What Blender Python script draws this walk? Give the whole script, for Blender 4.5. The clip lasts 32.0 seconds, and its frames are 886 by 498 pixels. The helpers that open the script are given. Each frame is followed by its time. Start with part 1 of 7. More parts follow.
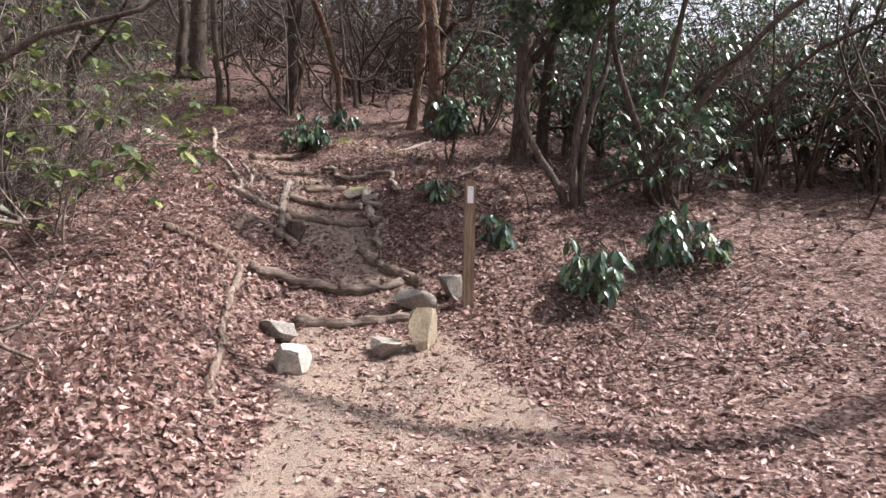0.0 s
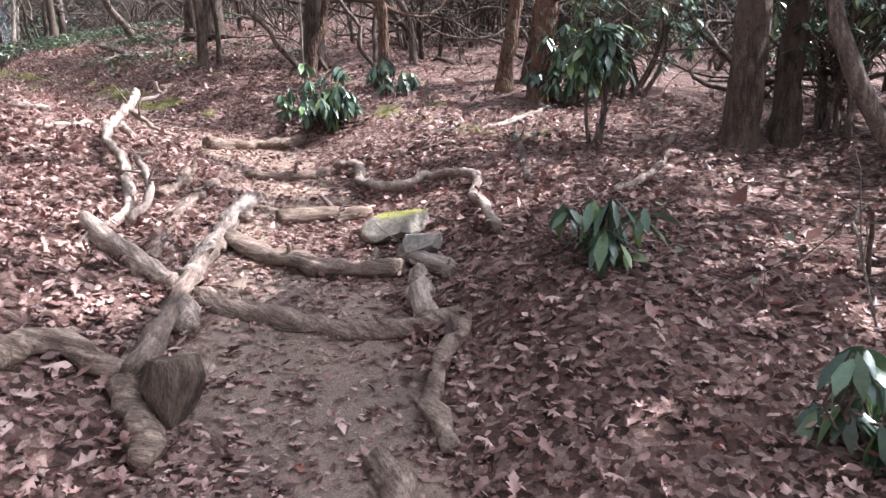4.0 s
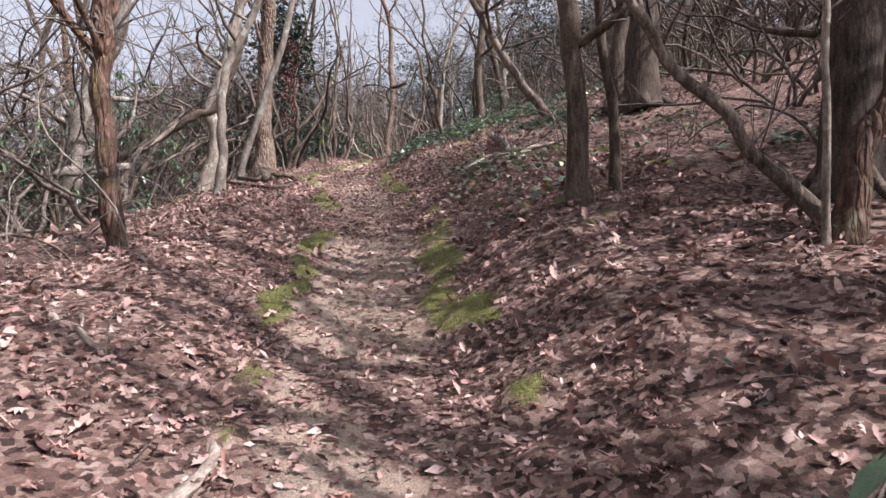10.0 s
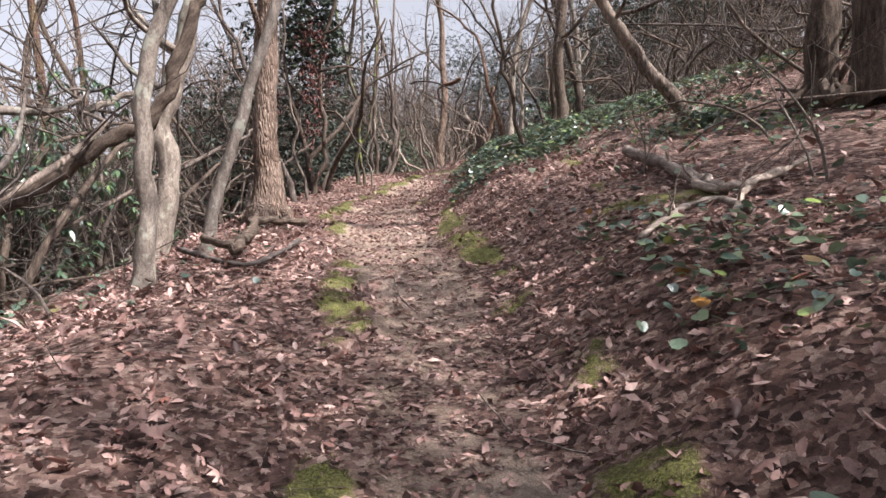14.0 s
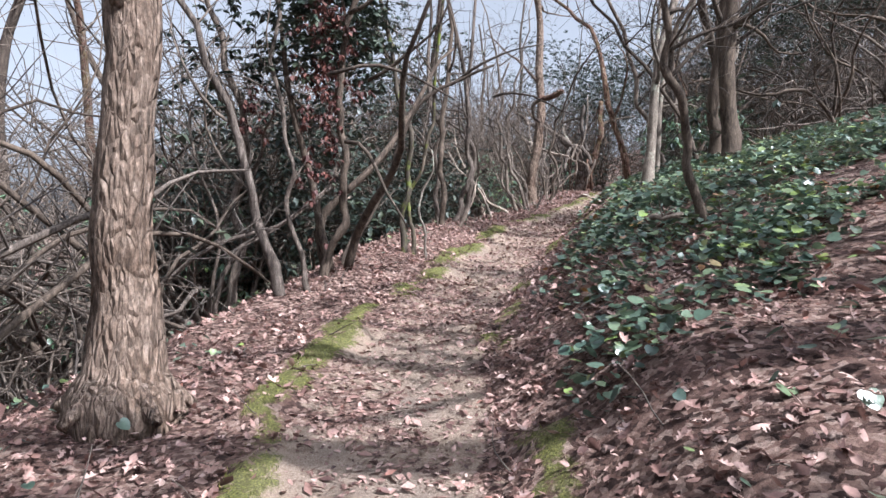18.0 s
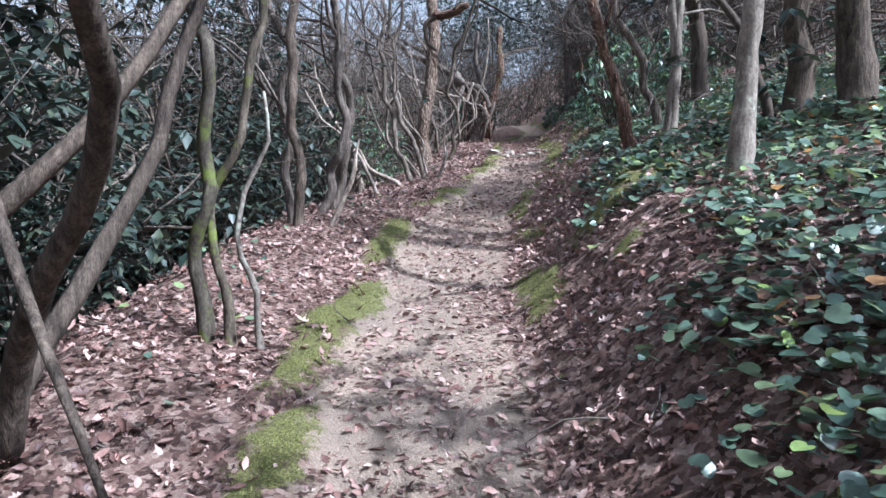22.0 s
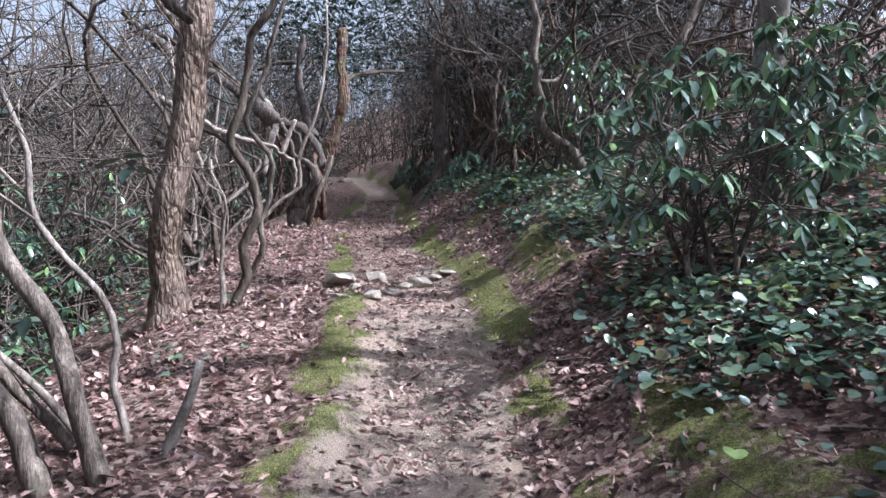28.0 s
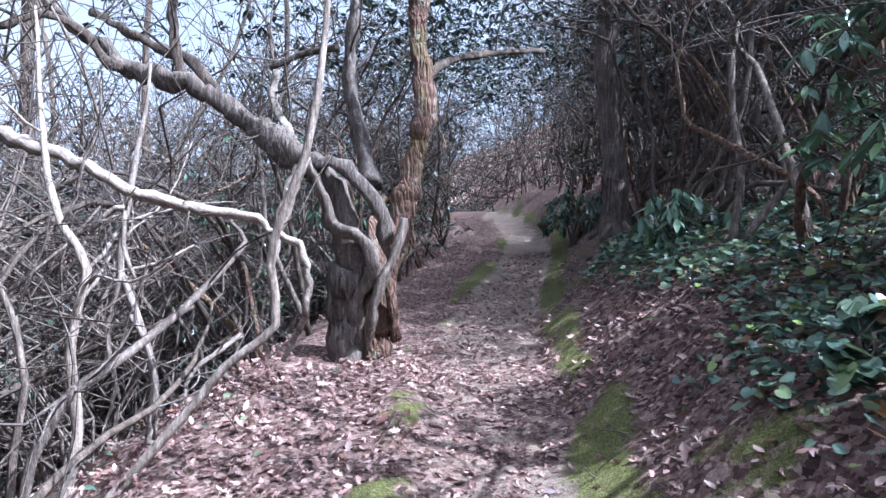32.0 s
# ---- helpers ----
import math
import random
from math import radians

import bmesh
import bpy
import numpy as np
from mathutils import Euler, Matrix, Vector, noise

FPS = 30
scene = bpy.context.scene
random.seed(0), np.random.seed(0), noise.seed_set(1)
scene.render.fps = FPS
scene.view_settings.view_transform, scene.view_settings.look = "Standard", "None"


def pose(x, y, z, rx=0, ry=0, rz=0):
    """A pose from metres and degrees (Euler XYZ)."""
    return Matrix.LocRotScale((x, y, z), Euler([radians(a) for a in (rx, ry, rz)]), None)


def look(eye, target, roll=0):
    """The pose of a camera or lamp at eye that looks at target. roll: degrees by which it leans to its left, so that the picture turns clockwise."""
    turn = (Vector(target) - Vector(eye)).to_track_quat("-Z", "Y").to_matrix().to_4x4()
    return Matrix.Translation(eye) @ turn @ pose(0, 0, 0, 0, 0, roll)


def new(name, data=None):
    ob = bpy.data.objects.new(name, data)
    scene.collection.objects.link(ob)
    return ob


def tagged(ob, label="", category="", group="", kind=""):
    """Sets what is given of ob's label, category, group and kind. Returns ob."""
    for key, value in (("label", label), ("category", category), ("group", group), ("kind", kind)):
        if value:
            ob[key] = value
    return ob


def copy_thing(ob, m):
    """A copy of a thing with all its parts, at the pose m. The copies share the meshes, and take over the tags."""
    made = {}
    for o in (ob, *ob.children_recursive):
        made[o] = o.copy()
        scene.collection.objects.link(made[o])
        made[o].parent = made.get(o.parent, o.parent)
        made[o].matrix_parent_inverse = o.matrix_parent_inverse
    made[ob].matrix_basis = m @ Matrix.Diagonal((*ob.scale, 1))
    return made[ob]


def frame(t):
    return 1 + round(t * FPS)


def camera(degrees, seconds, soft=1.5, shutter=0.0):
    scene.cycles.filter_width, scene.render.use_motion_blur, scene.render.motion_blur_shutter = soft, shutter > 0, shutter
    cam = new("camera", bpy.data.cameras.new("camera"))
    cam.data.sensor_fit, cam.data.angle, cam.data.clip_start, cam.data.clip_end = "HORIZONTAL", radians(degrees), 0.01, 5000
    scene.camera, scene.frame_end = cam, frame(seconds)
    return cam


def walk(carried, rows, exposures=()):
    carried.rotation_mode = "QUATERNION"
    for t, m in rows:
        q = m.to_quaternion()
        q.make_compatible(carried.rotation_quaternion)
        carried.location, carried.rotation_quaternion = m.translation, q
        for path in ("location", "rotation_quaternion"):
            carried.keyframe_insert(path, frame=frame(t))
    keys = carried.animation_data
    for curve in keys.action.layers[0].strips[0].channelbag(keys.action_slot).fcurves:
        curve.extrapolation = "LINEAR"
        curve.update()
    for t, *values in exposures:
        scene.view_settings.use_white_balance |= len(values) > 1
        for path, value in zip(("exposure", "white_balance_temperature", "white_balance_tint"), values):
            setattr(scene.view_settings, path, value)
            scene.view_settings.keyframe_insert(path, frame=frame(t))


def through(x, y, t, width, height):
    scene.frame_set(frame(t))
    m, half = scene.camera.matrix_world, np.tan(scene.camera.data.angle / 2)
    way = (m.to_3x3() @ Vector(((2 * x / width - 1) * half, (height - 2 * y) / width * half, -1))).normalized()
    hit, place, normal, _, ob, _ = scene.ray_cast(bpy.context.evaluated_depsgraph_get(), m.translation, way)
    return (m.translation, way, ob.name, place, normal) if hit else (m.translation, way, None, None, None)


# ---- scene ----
cam = camera(66.7, 32.0)
PATH = [
    (0, (0.196, -0.13, 1.523), (0.139, 1.865, 1.388), 0.5),
    (0.5, (0.167, 0.623, 1.475), (-0.038, 2.609, 1.356), -0.3),
    (1, (0.179, 1.302, 1.504), (-0.096, 3.276, 1.342), -0.5),
    (1.5, (0.186, 1.967, 1.515), (-0.105, 3.94, 1.357), -0.2),
    (2, (0.152, 2.62, 1.54), (-0.057, 4.604, 1.4), 0.3),
    (2.5, (0.122, 3.254, 1.545), (-0.097, 5.239, 1.436), 0.1),
    (4.5, (-0.693, 6.067, 2.02), (-1.031, 8.028, 1.818), -0.1),
    (5, (-0.859, 6.473, 2.086), (-1.37, 8.404, 1.992), 0.2),
    (5.5, (-0.979, 6.88, 2.202), (-1.495, 8.809, 2.099), -0.6),
    (6, (-1.06, 7.255, 2.322), (-1.638, 9.166, 2.209), -0.1),
    (6.5, (-1.265, 7.675, 2.436), (-1.856, 9.577, 2.251), 0.5),
    (7, (-1.431, 8.076, 2.554), (-2.081, 9.953, 2.326), -1.1),
    (7.5, (-1.577, 8.57, 2.726), (-2.385, 10.388, 2.522), -0.6),
    (8, (-1.769, 9.039, 2.92), (-2.686, 10.809, 2.765), -0.4),
    (8.5, (-1.921, 9.51, 3.035), (-2.977, 11.208, 3.085), -0.2),
    (9, (-2.118, 9.974, 3.164), (-3.253, 11.62, 3.176), 0.1),
    (9.5, (-2.326, 10.414, 3.288), (-3.517, 12.02, 3.22), -0.5),
    (10, (-2.592, 10.814, 3.355), (-4.004, 12.229, 3.298), 0.5),
    (10.5, (-2.895, 11.146, 3.514), (-4.429, 12.423, 3.385), 0.5),
    (11, (-3.237, 11.49, 3.585), (-4.887, 12.618, 3.513), 1.2),
    (11.5, (-3.612, 11.73, 3.692), (-5.274, 12.837, 3.587), 0.8),
    (12, (-3.923, 12.035, 3.779), (-5.578, 13.151, 3.652), 0.0),
    (12.5, (-4.456, 12.317, 3.855), (-6.068, 13.497, 3.763), 0.9),
    (13, (-4.941, 12.672, 3.935), (-6.513, 13.908, 3.929), -0.1),
    (13.5, (-5.435, 13.025, 4.027), (-7.015, 14.25, 4.016), 0.0),
    (14, (-5.905, 13.399, 4.113), (-7.417, 14.707, 4.057), -0.7),
    (14.5, (-6.368, 13.806, 4.242), (-7.859, 15.137, 4.171), -0.3),
    (15, (-6.843, 14.22, 4.365), (-8.337, 15.549, 4.362), -0.4),
    (15.5, (-7.248, 14.598, 4.5), (-8.787, 15.875, 4.517), -0.1),
    (17.5, (-9.231, 16.328, 5.099), (-10.834, 17.523, 5.049), 1.2),
    (18, (-9.713, 16.625, 5.167), (-11.383, 17.726, 5.151), 1.2),
    (18.5, (-10.201, 16.969, 5.218), (-11.867, 18.074, 5.183), 0.8),
    (19, (-10.828, 17.268, 5.289), (-12.489, 18.377, 5.173), 1.7),
    (19.5, (-11.337, 17.608, 5.39), (-12.947, 18.78, 5.204), 1.3),
    (20, (-11.868, 17.998, 5.489), (-13.451, 19.204, 5.285), 0.6),
    (20.5, (-12.388, 18.347, 5.595), (-13.881, 19.664, 5.403), 0.9),
    (21, (-12.901, 18.68, 5.696), (-14.34, 20.051, 5.474), 1.4),
    (21.5, (-13.407, 18.964, 5.814), (-14.844, 20.34, 5.605), 0.9),
    (22, (-13.862, 19.409, 5.873), (-15.273, 20.814, 5.686), -0.2),
    (22.5, (-14.353, 19.78, 5.941), (-15.781, 21.17, 5.767), 0.1),
    (23, (-14.74, 20.245, 6.035), (-16.138, 21.665, 5.869), -1.3),
    (23.5, (-15.141, 20.712, 6.098), (-16.352, 22.297, 5.948), -0.2),
    (24, (-15.509, 21.192, 6.201), (-16.589, 22.868, 6.05), -0.7),
    (24.5, (-15.929, 21.572, 6.298), (-17.116, 23.177, 6.183), 0.5),
    (26.5, (-17.967, 23.57, 6.733), (-19.169, 25.167, 6.69), -1.6),
    (27, (-18.423, 24.094, 6.877), (-19.566, 25.735, 6.879), -0.6),
    (27.5, (-18.838, 24.664, 6.96), (-19.88, 26.371, 6.948), 0.1),
    (28, (-19.255, 25.22, 7.061), (-20.246, 26.956, 6.995), 1.3),
    (28.5, (-19.56, 25.821, 7.151), (-20.559, 27.548, 7.014), -1.8),
    (29, (-19.953, 26.351, 7.262), (-21.032, 28.027, 7.096), -0.3),
    (29.5, (-20.27, 26.971, 7.372), (-21.39, 28.622, 7.241), -1.6),
    (30, (-20.645, 27.479, 7.471), (-21.836, 29.083, 7.364), -1.0),
    (30.5, (-20.959, 28.064, 7.593), (-22.189, 29.638, 7.5), -2.2),
    (31, (-21.359, 28.61, 7.671), (-22.701, 30.092, 7.618), -0.8),
    (31.5, (-21.714, 29.193, 7.752), (-23.072, 30.661, 7.72), -0.5),
    (32, (-22.061, 29.741, 7.893), (-23.435, 31.195, 7.884), -1.0),
]
walk(cam, [(t, look(eye, target, roll)) for t, eye, target, roll in PATH], [(0, 1.05, 5950, 15), (1.5, 1.05, 5950, 16), (4, 1.75, 5600, 17), (6, 1.4, 5550, 16), (8, 1.15, 5750, 17), (9, 1.15, 5750, 17), (12, 1.2, 6100, 17), (15, 1.25, 5900, 15), (18, 1.2, 5450, 11), (20, 1.1, 5000, 9), (21.5, 1.25, 4900, 8), (24, 1.25, 4950, 8), (28, 1.25, 5050, 11), (29.5, 1.3, 5000, 12), (32, 1.75, 4700, 12)])

# ---- daylight: low winter sun through bare woods ----
world = bpy.data.worlds.new("sky")
scene.world = world
world.use_nodes = True
_n = world.node_tree.nodes
_sky = _n.new("ShaderNodeTexSky")
_sky.sky_type = "NISHITA"
_sky.sun_disc = False
_sky.sun_elevation = radians(50)
_sky.sun_rotation = math.atan2(0.81, 0.25)
_sky.air_density, _sky.dust_density, _sky.ozone_density = 0.7, 6.0, 0.5
_pale = _n.new("ShaderNodeHueSaturation")  # thin high cloud whitens the blue
_pale.inputs["Saturation"].default_value = 0.1
world.node_tree.links.new(_sky.outputs[0], _pale.inputs["Color"])
world.node_tree.links.new(_pale.outputs[0], _n["Background"].inputs[0])
_n["Background"].inputs[1].default_value = 0.125

sun = new("sun", bpy.data.lights.new("sun", "SUN"))
sun.data.energy, sun.data.angle, sun.data.color = 5.0, radians(0.6), (1.0, 0.93, 0.84)
sun.matrix_world = look((8.1, 2.5, 10.1), (0, 0, 0))
# ---- lie of the land: a footpath climbing across a wooded slope ----

# the middle of the tread: x, y, z
TRAIL = [
    (0.3, -40, -0.9), (0.25, -8, -0.1), (0.2, 0, 0), (0.12, 3.25, -0.04), (-0.35, 5, 0.14), (-0.69, 6.07, 0.45),
    (-0.98, 6.88, 0.74), (-1.43, 8.08, 1.16), (-1.92, 9.51, 1.66), (-2.59, 10.81, 2.02), (-3.24, 11.49, 2.27), (-4.46, 12.32, 2.58),
    (-5.91, 13.4, 2.9), (-7.25, 14.6, 3.23), (-9.33, 16.2, 3.69), (-10.95, 17.08, 3.94), (-12.53, 18.16, 4.2), (-14.02, 19.22, 4.44),
    (-15.29, 20.56, 4.68), (-16.05, 21.45, 4.87), (-17.97, 23.57, 5.27), (-19.26, 25.22, 5.55), (-20.65, 27.48, 5.94), (-22.06, 29.74, 6.36),
    (-25.4, 33.75, 6.98), (-27.2, 36.2, 7.2), (-29.5, 39.9, 7.72), (-32.6, 43.5, 8.4), (-38, 49, 9.2),
]
# along the way (by the y of the tread): half width, right bank, right slope, left bank, left fall
SIDES = [
    (-8.0, 1.3, 0.0, 0.0, 0.05, 0.0), (3.0, 1.2, -0.05, -0.02, 0.25, 0.0), (5.0, 0.85, -0.1, -0.02, 0.35, 0.0), (6.2, 0.68, 0.1, 0.03, 0.5, 0.05), (7.5, 0.5, 0.3, 0.12, 0.4, 0.1),
    (9.5, 0.48, 0.15, 0.16, 0.16, 0.2), (11.3, 0.46, 0.25, 0.2, 0.12, 0.14), (13.4, 0.36, 0.29, 0.28, 0.2, 0.06), (15.6, 0.36, 0.27, 0.26, 0.14, 0.18),
    (18.0, 0.5, 0.34, 0.27, -0.06, 0.5), (19.7, 0.5, 0.27, 0.29, -0.03, 0.5), (21.5, 0.5, 0.48, 0.3, 0.1, 0.5), (23.5, 0.5, 0.49, 0.3, 0.14, 0.5), (25.2, 0.5, 0.38, 0.3, 0.06, 0.5), (27.3, 0.49, 0.16, 0.3, -0.05, 0.42), (28.7, 0.47, 0.27, 0.29, -0.05, 0.42), (30.7, 0.44, 0.44, 0.29, 0.02, 0.5), (33.0, 0.44, 0.4, 0.3, 0.0, 0.55), (50.0, 0.45, 0.4, 0.3, 0.0, 0.55),
]


def glide(rows, step):
    """Points every step metres along a smooth line through the rows."""
    p = np.array(rows)
    p = np.vstack([2 * p[0] - p[1], p, 2 * p[-1] - p[-2]])
    out = []
    for i in range(1, len(p) - 2):
        a, b, c, d = p[i - 1], p[i], p[i + 1], p[i + 2]
        n = max(2, int(np.linalg.norm(c - b) / step))
        u = (np.arange(n) / n)[:, None]
        out.append(0.5 * (2 * b + (c - a) * u + (2 * a - 5 * b + 4 * c - d) * u**2 + (3 * b - a - 3 * c + d) * u**3))
    return np.vstack(out + [p[-2:-1]])


WAY = glide(TRAIL, 0.22)
WAY_T = np.gradient(WAY[:, :2], axis=0)
WAY_T /= np.linalg.norm(WAY_T, axis=1)[:, None]
SIDE = np.array([[np.interp(y, [r[0] for r in SIDES], [r[k] for r in SIDES]) for k in range(1, 6)] for y in WAY[:, 1]])


def fuzz(x, y, size, seed=0):
    """Smooth noise from -1 to 1 with lumps of the given size."""
    u, v = np.asarray(x, float) / size + 1000.3 + 17.1 * seed, np.asarray(y, float) / size + 1000.7 + 9.7 * seed
    i, j = np.floor(u).astype(np.int64), np.floor(v).astype(np.int64)
    a, b = u - i, v - j
    a, b = a * a * (3 - 2 * a), b * b * (3 - 2 * b)

    def lattice(m, n):
        h = (m * 374761393 + n * 668265263 + seed * 974711) & 0x7FFFFFFF
        h = ((h ^ (h >> 13)) * 1274126177) & 0x7FFFFFFF
        return ((h ^ (h >> 16)) & 0xFFFF) / 32767.5 - 1

    return (lattice(i, j) * (1 - a) + lattice(i + 1, j) * a) * (1 - b) + (lattice(i, j + 1) * (1 - a) + lattice(i + 1, j + 1) * a) * b


def ease(u):
    u = np.clip(u, 0, 1)
    return u * u * (3 - 2 * u)


def land(x, y):
    """Height, offset from the tread's middle (right is positive), half width and place along the way, for arrays of places."""
    x, y = np.atleast_1d(np.asarray(x, float)), np.atleast_1d(np.asarray(y, float))
    hh, dd, ww, ss = (np.empty(len(x)) for _ in range(4))
    w, rb, rs, lb, lf = SIDE.T
    for k in range(0, len(x), 600):
        px, py = x[k : k + 600, None] - WAY[None, :, 0], y[k : k + 600, None] - WAY[None, :, 1]
        far2 = px * px + py * py
        d = px * WAY_T[None, :, 1] - py * WAY_T[None, :, 0]
        f = far2 + 0.03
        weight = 1 / (f * f * np.sqrt(f))
        weight /= weight.sum(1)[:, None]
        r, l = np.maximum(d - w, 0), np.maximum(-d - w, 0)
        rise = rb * ease(r / 0.95) + rs * np.minimum(r, 12) + 0.12 * np.clip(r - 12, 0, 40)
        rise += lb * ease(l / 0.5 * 0.5) - lf * np.clip(l - 1.3, 0, 14) - 0.05 * np.clip(l - 15, 0, 80)
        z = (weight * (WAY[None, :, 2] + rise)).sum(1)
        i = far2.argmin(1)
        row = np.arange(len(i))
        hh[k : k + 600], dd[k : k + 600], ww[k : k + 600], ss[k : k + 600] = z, d[row, i], w[i], WAY[i, 1]
    hh += 0.28 * np.clip(y - 54, 0, 70)
    off = ease((np.abs(dd) - ww + 0.1) / 0.5)
    hh += off * (0.05 * fuzz(x, y, 1.3, 1) + 0.035 * fuzz(x, y, 0.45, 2)) + 0.012 * fuzz(x, y, 0.22, 3)
    hh -= 0.03 * (1 - ease(np.abs(dd) / (ww + 0.05)))
    return hh, dd, ww, ss


def blocks_way(points, wide=0.95, high=2.5):
    """Whether a line of places in the world comes into the walker's way."""
    p = np.asarray(points)
    far = np.hypot(p[:, 0, None] - WAY[None, :, 0], p[:, 1, None] - WAY[None, :, 1])
    i = far.argmin(1)
    return bool(((far.min(1) < wide) & (p[:, 2] - WAY[i, 2] < high)).any())


def ground_z(x, y):
    return float(land([x], [y])[0][0])


def moss_at(x, y, d, w, s):
    """How mossy the ground is, from 0 to 1: cushions along both edges of the tread."""
    late = ease((s - 17.5) / 2.5)
    wave = 0.11 * fuzz(x, y, 0.6, 16)
    left = np.exp(-(((d + w + 0.1 + wave) / (0.14 + 0.06 * late + 0.05 * ease((s - 24) / 2) - 0.08 * ease((s - 29) / 1.5))) ** 2)) * ease((s - 11.0) / 1.2)
    right = np.exp(-(((d - w - 0.16 - wave) / (0.15 + 0.02 * ease((s - 27.5) / 2))) ** 2)) * ease((s - 11.5) / 1.5)
    patch = 0.14 + 0.36 * late * np.where(d > 0, 1.1 * ease((s - 21.5) / 2) + 1.8 * ease((s - 28.3) / 1.2), 0.95 * ease((s - 19.5) / 2) + 0.6 * ease((s - 24.5) / 1.5) - 1.1 * ease((s - 27.8) / 1.5)) + 0.8 * fuzz(x, y, 0.8, 11) + 0.7 * fuzz(x, y, 0.34, 12) + 0.3 * fuzz(x, y, 0.1, 13)
    patch = patch + 0.5 * np.exp(-(((s - 15.6) / 1.9) ** 2)) * (d < 0)
    high = np.exp(-(((d - w - 0.62) / 0.3) ** 2)) * ease((s - 19.0) / 1.5) * ease((fuzz(x, y, 0.9, 15) + 0.1) / 0.4) * 0.85
    stray = 0.8 * ease((fuzz(x, y, 0.55, 14) - 0.66) / 0.15) * ease((s - 9) / 2) * (np.abs(d) < 2.6) * (d > w)
    return np.clip(np.maximum(np.maximum(np.maximum(left, right) * np.clip(patch * 1.5, 0, 1.2), high * np.clip(patch * 1.1, 0, 1)), stray), 0, 1)

# ---- materials ----
def material(name, rough=0.8, spec=0.3):
    m = bpy.data.materials.new(name)
    m.use_nodes = True
    t = m.node_tree
    b = t.nodes["Principled BSDF"]
    b.inputs["Roughness"].default_value = rough
    b.inputs["Specular IOR Level"].default_value = spec
    return m, t, b


def node(t, kind, **values):
    n = t.nodes.new(kind)
    for key, v in values.items():
        n.inputs[key.replace("_", " ")].default_value = v
    return n


def ramp(t, source, stops):
    n = t.nodes.new("ShaderNodeValToRGB")
    e = n.color_ramp.elements
    while len(e) < len(stops):
        e.new(0.5)
    for k, (at, colour) in zip(e, stops):
        k.position, k.color = at, (*colour, 1)
    t.links.new(source, n.inputs[0])
    return n.outputs[0]


def blend(t, fac, a, b, how="MIX"):
    n = t.nodes.new("ShaderNodeMix")
    n.data_type, n.blend_type = "RGBA", how
    for at, v in ((0, fac), (6, a), (7, b)):
        if isinstance(v, bpy.types.NodeSocket):
            t.links.new(v, n.inputs[at])
        else:
            n.inputs[at].default_value = (*v, 1) if isinstance(v, tuple) else v
    return n.outputs[2]


def bump(t, b, height, strength, distance):
    n = node(t, "ShaderNodeBump", Strength=strength, Distance=distance)
    t.links.new(height, n.inputs["Height"])
    t.links.new(n.outputs[0], b.inputs["Normal"])


def where(t, stretch=(1, 1, 1)):
    """Object coordinates, stretched."""
    c = t.nodes.new("ShaderNodeTexCoord")
    m = t.nodes.new("ShaderNodeMapping")
    m.inputs["Scale"].default_value = stretch
    t.links.new(c.outputs["Object"], m.inputs[0])
    return m.outputs[0]


def noise_of(t, at, scale, detail=4.0, rough=0.6):
    n = node(t, "ShaderNodeTexNoise", Scale=scale, Detail=detail, Roughness=rough)
    t.links.new(at, n.inputs["Vector"])
    return n.outputs["Fac"]


